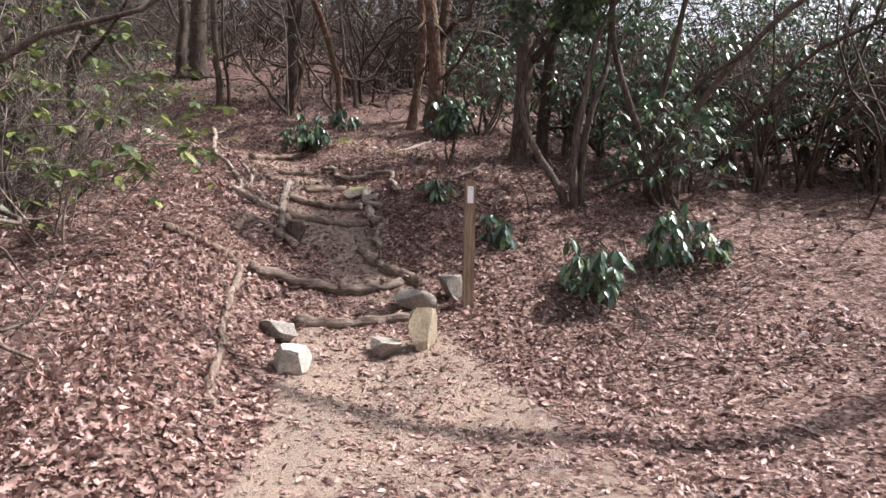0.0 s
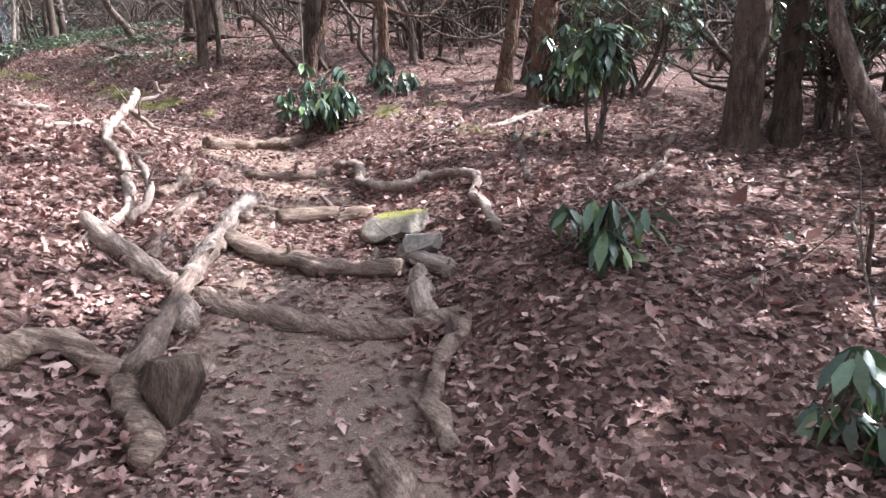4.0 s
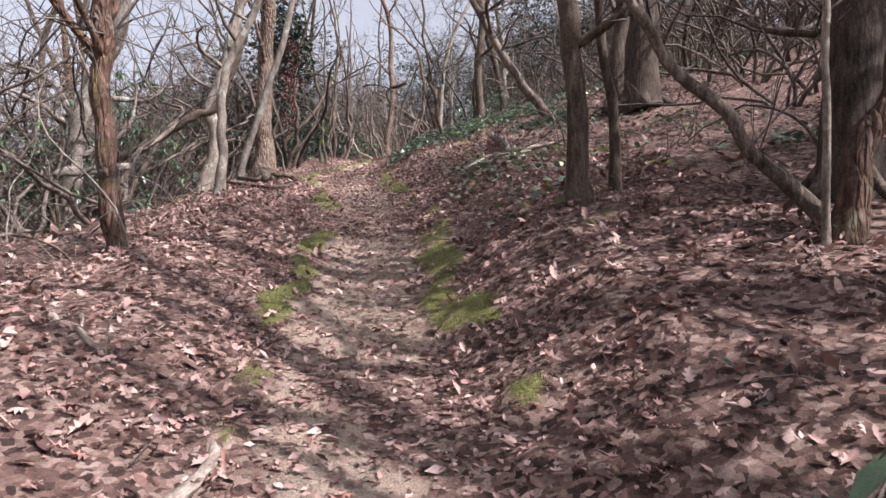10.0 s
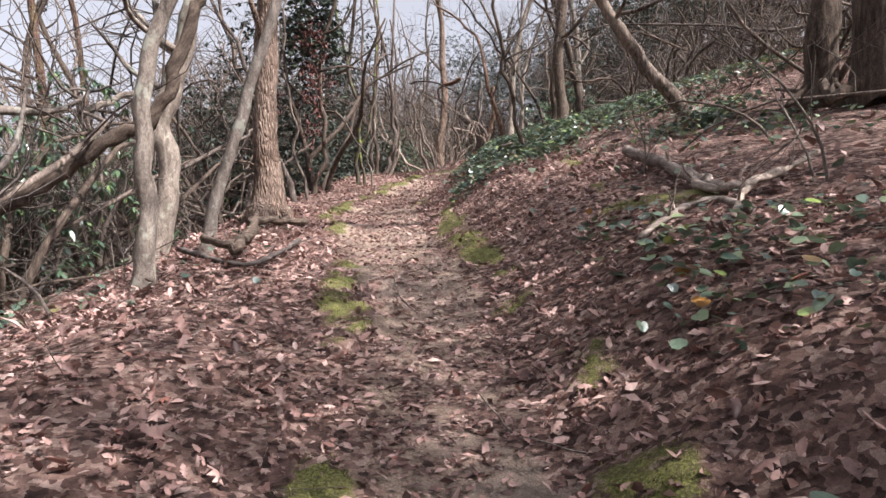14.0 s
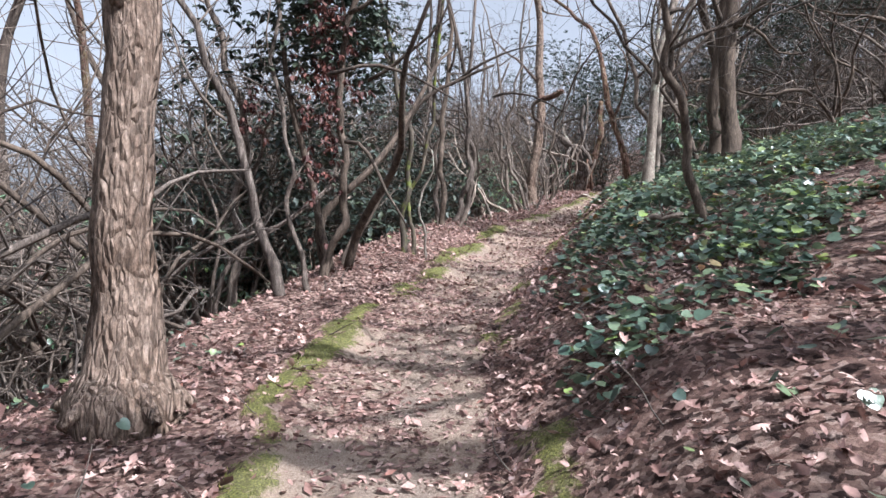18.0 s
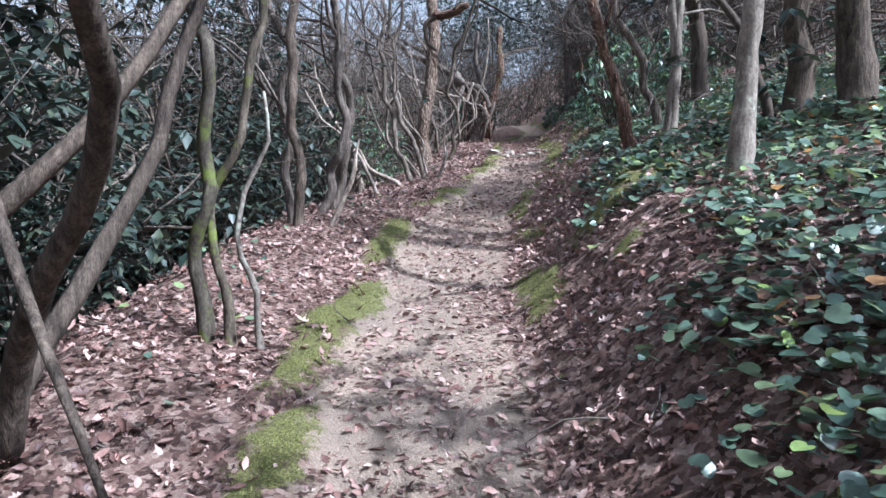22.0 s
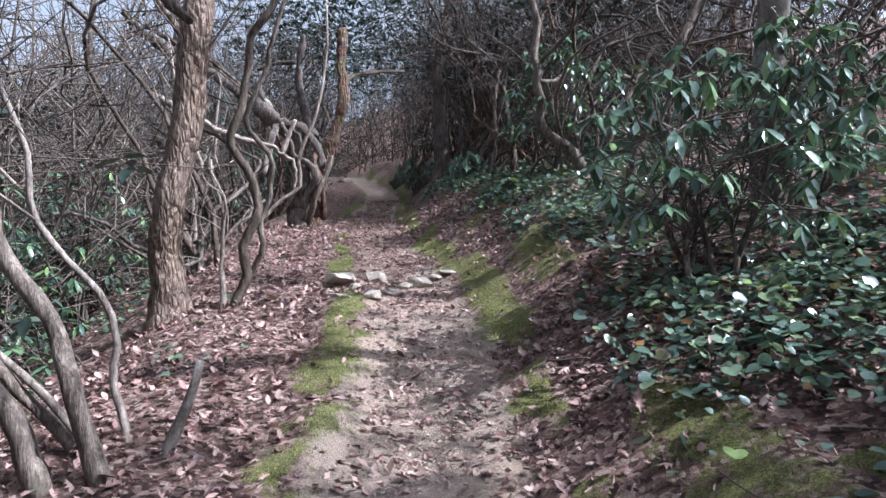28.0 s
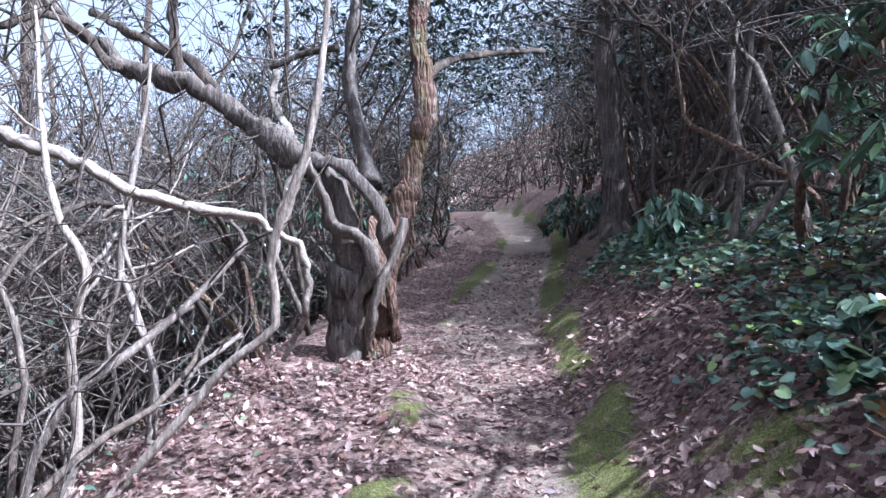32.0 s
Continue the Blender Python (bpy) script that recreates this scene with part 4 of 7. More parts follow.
def build_evergreens():
    """Dark evergreen masses behind the bare stems: downhill, ahead, over the tunnel and at the forest edge."""
    rng = np.random.default_rng(313)
    zones = [  # count, along from, to, side, least offset, depth, top over the path, name
        (800, 19, 52, -1, 4.6, 13, 2.8, "dark evergreen thicket falling away downhill"), (1000, 31, 62, 0, 2.9, 9, 6.5, "dark evergreen thicket closing the path ahead"),
        (420, 18.5, 27.5, -1, 4.2, 6, 2.2, "dark evergreen leaves behind bare laurels"),
        (420, 20, 33, -1, 5.0, 8, 2.6, "dark evergreen crowns beyond the laurels"),
        (220, 22, 31.5, -1, 3.8, 4, 0.8, "dark evergreen undergrowth below the path"), (420, 7.5, 16, 1, 8.0, 10, 3.6, "dark evergreen thicket at the forest edge"), (150, 5, 12, -1, 6.5, 10, 1.4, "shaded evergreen undergrowth downhill"),
        (160, 14, 36, 1, 15.0, 10, 3.5, "dark evergreen thicket up the bank"),
    ]
    for n, lo, hi, side, a, span, top, label in zones:
        i = rng.choice(np.where((WAY[:, 1] > lo) & (WAY[:, 1] < hi))[0], n)
        d = (side or 1) * (a + span * rng.uniform(0, 1, n) ** 1.3) * (1 if side else rng.choice([-1, 1], n))
        x, y = WAY[i, 0] + WAY_T[i, 1] * d, WAY[i, 1] - WAY_T[i, 0] * d
        if not side:
            x, y = rng.uniform(-52, -23, n), rng.uniform(36, 64, n)
        thicket(rng, x, y, a, top, 1.25, label)
    # where the wood closes in behind the trailhead, and beyond the bend on the downhill side
    for n, x0, x1, y0, y1, a, top, label in ((700, -3, 13, 18.5, 32, 7.0, 6.0, "dark evergreen wood behind the trailhead"), (240, -34, -26, 37, 45, 2.2, 4.0, "dark evergreen shrubs crowding the end of the path"), (140, -26, -21.0, 22.5, 26.5, 4.0, 5.0, "dark evergreens beyond the bend"), (130, -20, -15.0, 18.5, 23.5, 2.8, 2.2, "dark evergreen understory beyond the bend"), (330, -27, -15.5, 17.0, 26, 3.0, 1.2, "dark evergreen understory behind bare laurels")):
        thicket(rng, rng.uniform(x0, x1, n), rng.uniform(y0, y1, n), a, top, 1.0, label)
    # raised evergreen clumps without stems, added up the bank to cast broken shade
    for n, x0, x1, y0, y1, top, foot in ((190, -6.0, 0.5, 15.5, 20.5, 7.5, 2.8), (26, -12.6, -9.4, 20.6, 23.4, 6.2, 3.2), (40, -16.8, -13.8, 26.8, 29.2, 6.2, 3.4), (60, -22.0, -13.0, 27.0, 34.0, 7.0, 3.4), (260, -26.0, -18.0, 36.0, 43.0, 7.0, 2.6)):
        thicket(rng, rng.uniform(x0, x1, n), rng.uniform(y0, y1, n), 3.5, top, 0.8, "evergreen leaf clumps added up the bank for shade", foot)
    tips = []
    for i in np.where((WAY[:, 1] > 34) & (WAY[:, 1] < 50))[0]:
        for _ in range(7):
            d = rng.uniform(-3.2, 3.2)
            tips.append((WAY[i, 0] + WAY_T[i, 1] * d, WAY[i, 1] - WAY_T[i, 0] * d, WAY[i, 2] + rng.uniform(3.3, 6.0)))
    tips = np.repeat(np.array(tips), 9, 0) + rng.normal(0, 0.35, (len(tips) * 9, 3))
    heap = Heap()
    whorls(rng, heap, tips, 5, 0.12, -0.3, LEAF_FAR)
    tagged(new("laurel_canopy", heap.mesh("laurel_canopy", LAUREL_LEAF)), "evergreen laurel canopy over the shaded tunnel", "foliage", kind="stuff")


def build_understory():
    """Shaded rhododendrons on the downhill side."""
    rng = np.random.default_rng(88)
    kinds = [rhododendron((-13.0 - k, 13.5 + k), 1.7 + 0.3 * k, 1.7 + 0.4 * k, 2) for k in range(3)]
    spots = places_beside(rng, 20, 17.5, 40, -7.5, -3.2, 1.1, 3.0)
    for i, (x, y) in enumerate(spots):
        settle_at(kinds[i % 3], x, y, rng.uniform(0, 360), rng.uniform(0.7, 1.3))


def build_russet():
    """Hanging bunches of dead russet leaves in the laurel tops."""
    rng = np.random.default_rng(64)
    for x, y, z, wide in ((-15.9, 19.3, 6.8, 0.6), (-16.1, 19.6, 6.2, 0.5), (-16.3, 19.7, 7.6, 0.7), (-16.6, 20.1, 7.0, 0.5), (-17.6, 21.9, 7.4, 0.35), (-18.6, 23.4, 7.6, 0.35)):
        ob = thing("dead_leaf_bough", "broken bough with hanging russet dead leaves", "branch", "russet boughs", (x, y, z))
        line = crook(rng, (0, 0, 0), (0.6, 0.5, 0.2), 1.4, 8, 0.3)
        part("bough", Heap().add(*tube(line, np.linspace(0.025, 0.008, 9), 6, rng, 0.1)).mesh("bough", BARK_DARK), ob)
        heap = Heap()
        knots = line[rng.integers(1, 9, 26)] * 0.6 + rng.normal(0, wide * 0.55, (26, 3)) - (0, 0, 0.15)
        tips = np.repeat(knots, int(46 * wide), 0) + rng.normal(0, 0.11, (26 * int(46 * wide), 3))
        far = np.hypot(tips[:, 0, None] + x - WAY[:, 0], tips[:, 1, None] + y - WAY[:, 1]).min(1)
        tips = tips[far > 1.35]
        if not len(tips):
            continue
        whorls(rng, heap, tips, 5, 0.065, -0.9, LEAF_OVAL)
        tagged(part("foliage", heap.mesh("foliage", RUSSET), ob, "hanging russet dead leaves"), kind="stuff")


def build_dark_evergreen():
    """The dense dark evergreen beyond the bend, among whose boughs the russet leaves hang."""
    rng = np.random.default_rng(650)
    x, y = -16.9, 19.9
    z = ground_z(x, y) - 0.1
    ob = thing("evergreen_tree", "dense dark evergreen tree with crooked stems beside the path", "tree", "evergreen shrubs", (x, y, z))
    knots = rng.normal(0, 0.6, (85, 3)) * (1.1, 1.1, 1.1) + (0.1, 0, 3.2)
    for a in (0.5, 2.2, 4.0, 5.3):
        line = crook(rng, (0.12 * math.cos(a), 0.12 * math.sin(a), 0), (0.5 * math.cos(a), 0.5 * math.sin(a), 3.0), 3.6, 14, 0.3, 0.06)
        part("stem", Heap().add(*tube(line, np.linspace(0.055, 0.016, 15), 8, rng, 0.1)).mesh("stem", BARK_DARK), ob)
    tips = np.repeat(knots, 15, 0) + rng.normal(0, 0.22, (85 * 15, 3))
    tips = tips[np.hypot(tips[:, 0, None] + x - WAY[:, 0], tips[:, 1, None] + y - WAY[:, 1]).min(1) > 1.3]
    heap = Heap()
    whorls(rng, heap, tips, 6, 0.1, -0.4, LEAF_OVAL)
    tagged(part("foliage", heap.mesh("foliage", LAUREL_LEAF), ob, "small dark evergreen leaves"), kind="stuff")


def build_saplings():
    """Thin bare saplings and seedlings standing in the leaves beside the path."""
    rng = np.random.default_rng(909)
    kinds = [shrub_kind("bare_sapling", "thin bare sapling standing in dead leaves", "sapling", "saplings", 910 + k, (TWIG, BARK_GREY, BARK_LAUREL)[k], LAUREL_LEAF, (1.1, 1.8, 2.6)[k], 1 + k % 2, (0.006, 0.01, 0.014)[k], 0.25, 7, 0.0, 0, 0, 0, steps=12, sides=5, bend=0.34) for k in range(3)]
    plant(kinds, places_beside(rng, 34, 10.5, 17.5, -5.5, -1.5, 0.45, 1.5) + places_beside(rng, 16, 5, 18, 1.8, 5.0, 0.7, 1.7) + places_beside(rng, 14, 19, 30, 2.4, 6.0, 0.8, 2.2), rng, 0.7, 1.2)


def build_sticks():
    rng = np.random.default_rng(12)
    heap = Heap()
    x, y = scatter(rng, 1000, 1, 36, lambda r, k: r.normal(0, 2.0, k))
    z, d, w, _ = land(x, y)
    for a, b, c, e in zip(x, y, z, np.abs(d) < w):
        if e and rng.uniform() < 0.8:
            continue
        t, length = rng.uniform(0, 6.28), rng.uniform(0.08, 0.4)
        line = crook(rng, (a, b, c + 0.02), (math.cos(t), math.sin(t), rng.uniform(0, 0.3)), length, 4, 0.35)
        r = rng.uniform(0.002, 0.006)
        heap.add(*tube(line, np.linspace(r, r * 0.4, 5), 4, cap=False))
    tagged(new("twig_litter", heap.mesh("twig_litter", TWIG)), "pale twigs scattered over dead leaves", "twigs", kind="stuff")




def build_arches():
    """Laurels that lean over the path from both sides and close above it like a tunnel."""
    rng = np.random.default_rng(404)
    for i in np.where((WAY[:, 1] > 29) & (WAY[:, 1] < 47))[0][::2]:
        for side in (-1, 1):
            if WAY[i, 1] < (34.5 if side < 0 else 33.0):
                continue
            out = np.array((WAY_T[i, 1], -WAY_T[i, 0])) * side
            foot = WAY[i, :2] + out * rng.uniform(1.7, 2.9)
            z = ground_z(*foot) - 0.08
            wood, fine = [], Heap()
            for _ in range(3):
                line = crook(rng, (0, 0, 0), (*(-out * rng.uniform(-0.25, 0.3) + rng.normal(0, 0.12, 2)), 1.0), rng.uniform(1.8, 2.6), 8, 0.3, 0.12)
                over = crook(rng, line[-1], (*(-out * rng.uniform(0.4, 1.2) + rng.normal(0, 0.3, 2)), 0.8), rng.uniform(1.2, 2.4), 8, 0.4, 0.02)
                line = np.vstack([line, over[1:]])
                if blocks_way(line + (*foot, z), 1.2, 2.7):
                    continue
                radii = np.linspace(rng.uniform(0.022, 0.04), 0.008, len(line))
                wood.append(Heap().add(*tube(line, radii, 6, rng, 0.1)))
                for _ in range(11):
                    k = int(rng.integers(7, len(line)))
                    twig = crook(rng, line[k], rng.normal(0, 1, 3) + (0, 0, 0.3), rng.uniform(0.4, 1.1), 5, 0.45, 0.04)
                    if blocks_way(twig + (*foot, z), 1.1, 2.6):
                        continue
                    fine.add(*tube(twig, np.linspace(0.008, 0.003, 6), 3, cap=False))
                    for _ in range(3):
                        sub = crook(rng, twig[int(rng.integers(2, 6))], rng.normal(0, 1, 3) + (0, 0, 0.2), 0.45, 3, 0.45, 0.03)
                        fine.add(*tube(sub, np.linspace(0.004, 0.002, 4), 3, cap=False))
            if not wood:
                continue
            ob = thing("arching_laurel", "crooked laurel stems arching over the footpath", "shrub", "laurel thicket", (*foot, z))
            for one in wood:
                part("stem", one.mesh("stem", (BARK_DARK, BARK_LAUREL, BARK_RED)[int(rng.integers(0, 3))]), ob)
            if fine.n:
                tagged(part("twigwork", fine.mesh("twigwork", TWIG), ob), kind="stuff")


EDGE_BUSHES = [(-4.5, 6.8, 1.5), (-5.0, 8.8, 1.6), (-4.6, 7.8, 1.4), (-5.8, 7.5, 1.8), (-6.6, 9.2, 1.7)]
EDGE_EVERGREENS = [(4.8, 10.6, 1.9, 2.8), (3.0, 10.5, 1.5, 2.4), (7.4, 11.0, 2.2, 3.0), (2.0, 11.6, 1.5, 2.2), (3.3, 11.4, 1.7, 2.6), (4.6, 11.6, 1.8, 2.8), (3.4, 13.0, 2.0, 3.0), (6.2, 12.0, 2.0, 3.0), (6.6, 10.4, 2.2, 3.2), (8.4, 10.2, 2.4, 3.4), (0.6, 13.6, 1.6, 2.0)]


def build_trailhead_brush():
    """Bare twiggy bushes and glossy evergreens at the forest edge, and the tall tree whose shadow lies across the leaves."""
    rng = np.random.default_rng(606)
    bush = [shrub_kind("bare_bush", "pale bare twiggy bush with a few yellow-green leaves", "shrub", "forest edge bushes", 610 + k, TWIG, BRIGHT_LEAF, 1.5, 7, 0.012, 1.1, 12, 0.1, 3, 0.09, -0.4, LEAF_OVAL, steps=9, sides=5, bend=0.4) for k in range(2)]
    for i, (x, y, s) in enumerate(EDGE_BUSHES):
        settle_at(bush[i % 2], x, y, 100 * i, s, first=i < 2)
    leafy_ = [shrub_kind("edge_laurel", "tangled bush with pale bare twigs and yellow-green leaves", "shrub", "forest edge bushes", 620 + k, DEADWOOD, BRIGHT_LEAF, 2.5, 6, 0.016, 0.9, 13, 0.2, 5, 0.15, -0.5, LEAF_OVAL, steps=10, sides=5, bend=0.4) for k in range(2)]
    for i, (x, y, s) in enumerate([(-3.7, 6.2, 0.95), (-4.5, 6.9, 1.0), (-5.0, 8.2, 1.1), (-5.9, 9.4, 1.2), (-6.2, 7.9, 1.1)]):
        settle_at(leafy_[i % 2], x, y, 77 * i, s, first=i < 2)
    for x, y, w, h in EDGE_EVERGREENS:
        rhododendron((x, y), w, h, 2)
    trunk_, crown, *_ = stem_tree(np.random.default_rng(640), 13, 0.17, (0, 0), 0.05, 3, 0.6, 0.3, 4, 10)
    ob = thing("woodland_tree", "tall bare tree at the forest edge", "tree", "woodland trees")
    part("trunk", trunk_.mesh("trunk", BARK_DARK), ob)
    tagged(part("crown", crown.mesh("crown", TWIG), ob, "bare branching crown"), kind="stuff")
    settle_at(ob, 6.5, 6.25, first=True)
    heap = Heap()
    for _ in range(230):
        x, y = 1.9 + rng.normal(0, 0.5), 6.7 + rng.normal(0, 0.6)
        if x < 0.8:
            continue
        a = rng.uniform(0, 6.28)
        line = crook(rng, (x, y, ground_z(x, y) + 0.02), (math.cos(a), math.sin(a), rng.uniform(0, 0.5)), rng.uniform(0.3, 0.9), 6, 0.4)
        heap.add(*tube(line, np.linspace(0.005, 0.002, 7), 4, cap=False))
    tagged(new("brush_tangle", heap.mesh("brush_tangle", TWIG)), "tangle of thin dead twigs over fallen leaves", "twigs", kind="stuff")


def build_evergreen_trees():
    """Tall rhododendrons added up the bank, placed so that their crowns shade the steps."""
    rng = np.random.default_rng(717)
    for x, y, high, wide in ((2.9, 9.4, 4.5, 1.3), (1.7, 9.0, 3.4, 0.9)):
        z = ground_z(x, y) - 0.1
        ob = thing("tall_rhododendron", "tall rhododendron with a dense dark evergreen crown, added for shade", "tree", "evergreen shrubs", (x, y, z))
        knots = rng.normal(0, 0.5, (46, 3)) * (wide, wide, 0.9) + (0, 0, high)
        for a in (0.3, 2.5, 4.4):
            end = np.array((0.5 * wide * math.cos(a), 0.5 * wide * math.sin(a), high))
            line = crook(rng, (0.1 * math.cos(a), 0.1 * math.sin(a), 0), end + (0, 0, 1.5), high * 1.02, 12, 0.2, 0.05)
            part("stem", Heap().add(*tube(line, np.linspace(0.06, 0.02, 13), 7, rng, 0.1)).mesh("stem", BARK_LAUREL), ob)
        tips = np.repeat(knots, 16, 0) + rng.normal(0, 0.2, (46 * 16, 3))
        heap = Heap()
        whorls(rng, heap, tips, 6, 0.16, -0.6, LEAF_FAR)
        tagged(part("foliage", heap.mesh("foliage", RHODO), ob, "glossy dark green leaves"), kind="stuff")

# ---- one function for each kind of named thing ----
SEED = [1000]


def fresh():
    SEED[0] += 1
    return np.random.default_rng(SEED[0])


def limb(name, label, category, points, r0, r1, mat, group=""):
    """A branch, root or log along a few points, with knots and a stub or two."""
    rng = fresh()
    base = np.array(points[0])
    turn = Vector(np.array(points[-1]) - base).to_track_quat("Z", "Y").to_matrix()
    line = smooth_line((np.array(points) - base) @ np.array(turn), max(0.05, r0 * 1.1))
    n = len(line)
    line = line + 0.2 * r0 * rng.normal(0, 1, (n, 3))
    u = np.linspace(0, 1, n)
    radii = (r0 + (r1 - r0) * u) * (1 + 0.08 * np.sin(u * rng.uniform(14, 30) + rng.uniform(0, 6))) * (1 + 0.06 * rng.normal(0, 1, n))
    ob = thing(name, label, category, group, tuple(base))
    ob.rotation_euler = turn.to_euler()
    part("wood", Heap().add(*tube(line, radii, 12, rng, 0.12, 0.1, 3)).mesh("wood", mat), ob)
    if r0 > 0.03 and n > 6:
        for k in rng.choice(np.arange(2, n - 2), min(2, n - 4), False):
            way = rng.normal(0, 1, 3) + 0.8 * np.array(turn)[2]
            stub = crook(rng, line[k], way, radii[k] * rng.uniform(1.8, 3.2), 3, 0.15)
            part("knot", Heap().add(*tube(stub, np.linspace(radii[k] * 0.5, radii[k] * 0.2, 4), 6, rng, 0.1)).mesh("knot", mat), ob)
    elif n > 6:
        for k in rng.choice(np.arange(1, n - 1), 3, False):
            side = crook(rng, line[k], rng.normal(0, 1, 3) + 0.9 * np.array(turn)[2] + (0, 0, 0.5), rng.uniform(0.12, 0.34), 5, 0.35)
            part("twig", Heap().add(*tube(side, np.linspace(radii[k] * 0.5, 0.002, 6), 5, rng, 0.1)).mesh("twig", mat), ob)
    return ob


def trunk(name, label, category, points, r0, r1, mat, height, limbs, flute=0.0, flare=0.22, group="", crown_mat=None, leafy_=0.0):
    """A tree whose lower trunk follows the points and grows on crookedly to its height, with boughs and twigs."""
    rng = fresh()
    crooked = category == "shrub" and r0 < 0.1
    if crooked:
        r0, r1 = 0.78 * r0, 0.78 * r1
    base = np.array(points[0])
    low = np.array(points) - base
    ob = thing(name, label, category, group, tuple(base))
    low = np.vstack([low[0] - 0.15 * (low[1] - low[0]) / np.linalg.norm(low[1] - low[0]) * (1, 1, 1), low])
    low[0, 2] = -0.16
    given = float(np.linalg.norm(np.diff(low, axis=0), axis=1).sum())
    line = smooth_line(low, 0.09 if crooked else max(0.1, r0 * 0.8))
    rest = height - line[-1][2]
    radii = np.interp(np.linspace(0, given, len(line)), [0, given], [r0, r1])
    if rest > 0.4:
        way = line[-1] - line[-3]
        way = way / np.linalg.norm(way) + (0, 0, 0.25)
        n = max(5, int(rest / 0.4))
        more = crook(rng, line[-1], way, rest, n, 0.14, 0.08)[1:]
        radii = np.concatenate([radii, np.linspace(r1 * 0.97, max(r1 * 0.3, 0.008), n)])
        line = np.vstack([line, more])
    sway = rng.normal(0, 1, (len(line), 3))
    sway[1:-1] = (sway[:-2] + 2 * sway[1:-1] + sway[2:]) / 3
    line = line + min(0.22 * r0, 0.016) * sway * (1, 1, 0.3)
    if crooked:
        a, b, c = rng.uniform(0, 6.28, 3)
        up = np.maximum(line[:, 2], 0)
        bow = 0.035 * np.minimum(up / 0.4, 1)
        line = line + np.stack([bow * np.sin(up * 8.3 + a) + 0.6 * bow * np.sin(up * 15.1 + c), bow * np.sin(up * 7.1 + b), 0 * up], -1)
    radii = radii * (1 + flare * np.exp(-np.maximum(line[:, 2], 0) / 0.16)) * (1 + 0.05 * rng.normal(0, 1, len(line)))
    sides = 18 if r0 > 0.13 else 11 if r0 > 0.05 else 8
    part("trunk", Heap().add(*tube(line, radii, sides, rng, 0.045, flute, 9)).mesh("trunk", mat), ob)
    if r0 > 0.15:
        for a in np.arange(5) * 1.26 + rng.uniform(0, 1):
            out = np.array((math.cos(a), math.sin(a), 0))
            toe = np.array([out * r0 * 0.6 + (0, 0, 0.14), out * r0 * 1.25 + (0, 0, 0.03), out * r0 * 2.1 + (0, 0, -0.09)])
            part("root_flare", Heap().add(*tube(smooth_line(toe, 0.06), 0.33 * r0 * np.linspace(1, 0.5, len(smooth_line(toe, 0.06))), 7, rng, 0.1)).mesh("root_flare", mat), ob)
    fine, sprigs = Heap(), []
    top = line[:, 2].max()
    for _ in range(limbs):
        k = int(len(line) * rng.uniform(0.32, 0.97))
        if line[k][2] < 0.9 and height > 2:
            continue
        a = rng.uniform(0, 6.28)
        r = radii[k] * rng.uniform(0.35, 0.62)
        length = max(0.5, min(2.1, (top - line[k][2]) * 0.5 + 0.6)) * rng.uniform(0.6, 1.1)
        bough = crook(rng, line[k], (math.cos(a), math.sin(a), rng.uniform(0.2, 1.0)), length, 9, 0.36, 0.1)
        if blocks_way(bough + base, 1.3, 3.3) or bough[:, 2].min() < 0.7:
            bough = crook(rng, line[k], (-math.cos(a), -math.sin(a), rng.uniform(0.5, 1.0)), length * 0.7, 9, 0.3, 0.12)
            if blocks_way(bough + base, 1.3, 3.3):
                continue
        part("bough", Heap().add(*tube(bough, np.linspace(r, max(r * 0.25, 0.004), 10), 6, rng, 0.1)).mesh("bough", mat), ob)
        for _ in range(6):
            j = rng.integers(2, 10)
            twig = crook(rng, bough[j], rng.normal(0, 1, 3) + (0, 0, 0.4), length * rng.uniform(0.25, 0.6), 5, 0.4, 0.06)
            rt = max(r * 0.3, 0.004)
            if blocks_way(twig + base, 1.2):
                continue
            fine.add(*tube(twig, np.linspace(rt, rt * 0.3, 6), 3, cap=False))
            if rng.uniform() < leafy_:
                sprigs.append(twig[-1])
            for _ in range(2):
                sub = crook(rng, twig[rng.integers(2, 6)], rng.normal(0, 1, 3) + (0, 0, 0.3), length * 0.3, 2, 0.4, 0.05)
                fine.add(*tube(sub, np.linspace(rt * 0.5, rt * 0.2, 3), 3, cap=False))
    if sprigs:
        heap = Heap()
        whorls(rng, heap, np.array(sprigs), 9, 0.15, -0.5)
        tagged(part("foliage", heap.mesh("foliage", RHODO), ob, "sparse green evergreen leaves"), kind="stuff")
    if fine.n:
        tagged(part("twigwork", fine.mesh("twigwork", crown_mat or TWIG), ob, "bare grey twigs"), kind="stuff")
    return ob


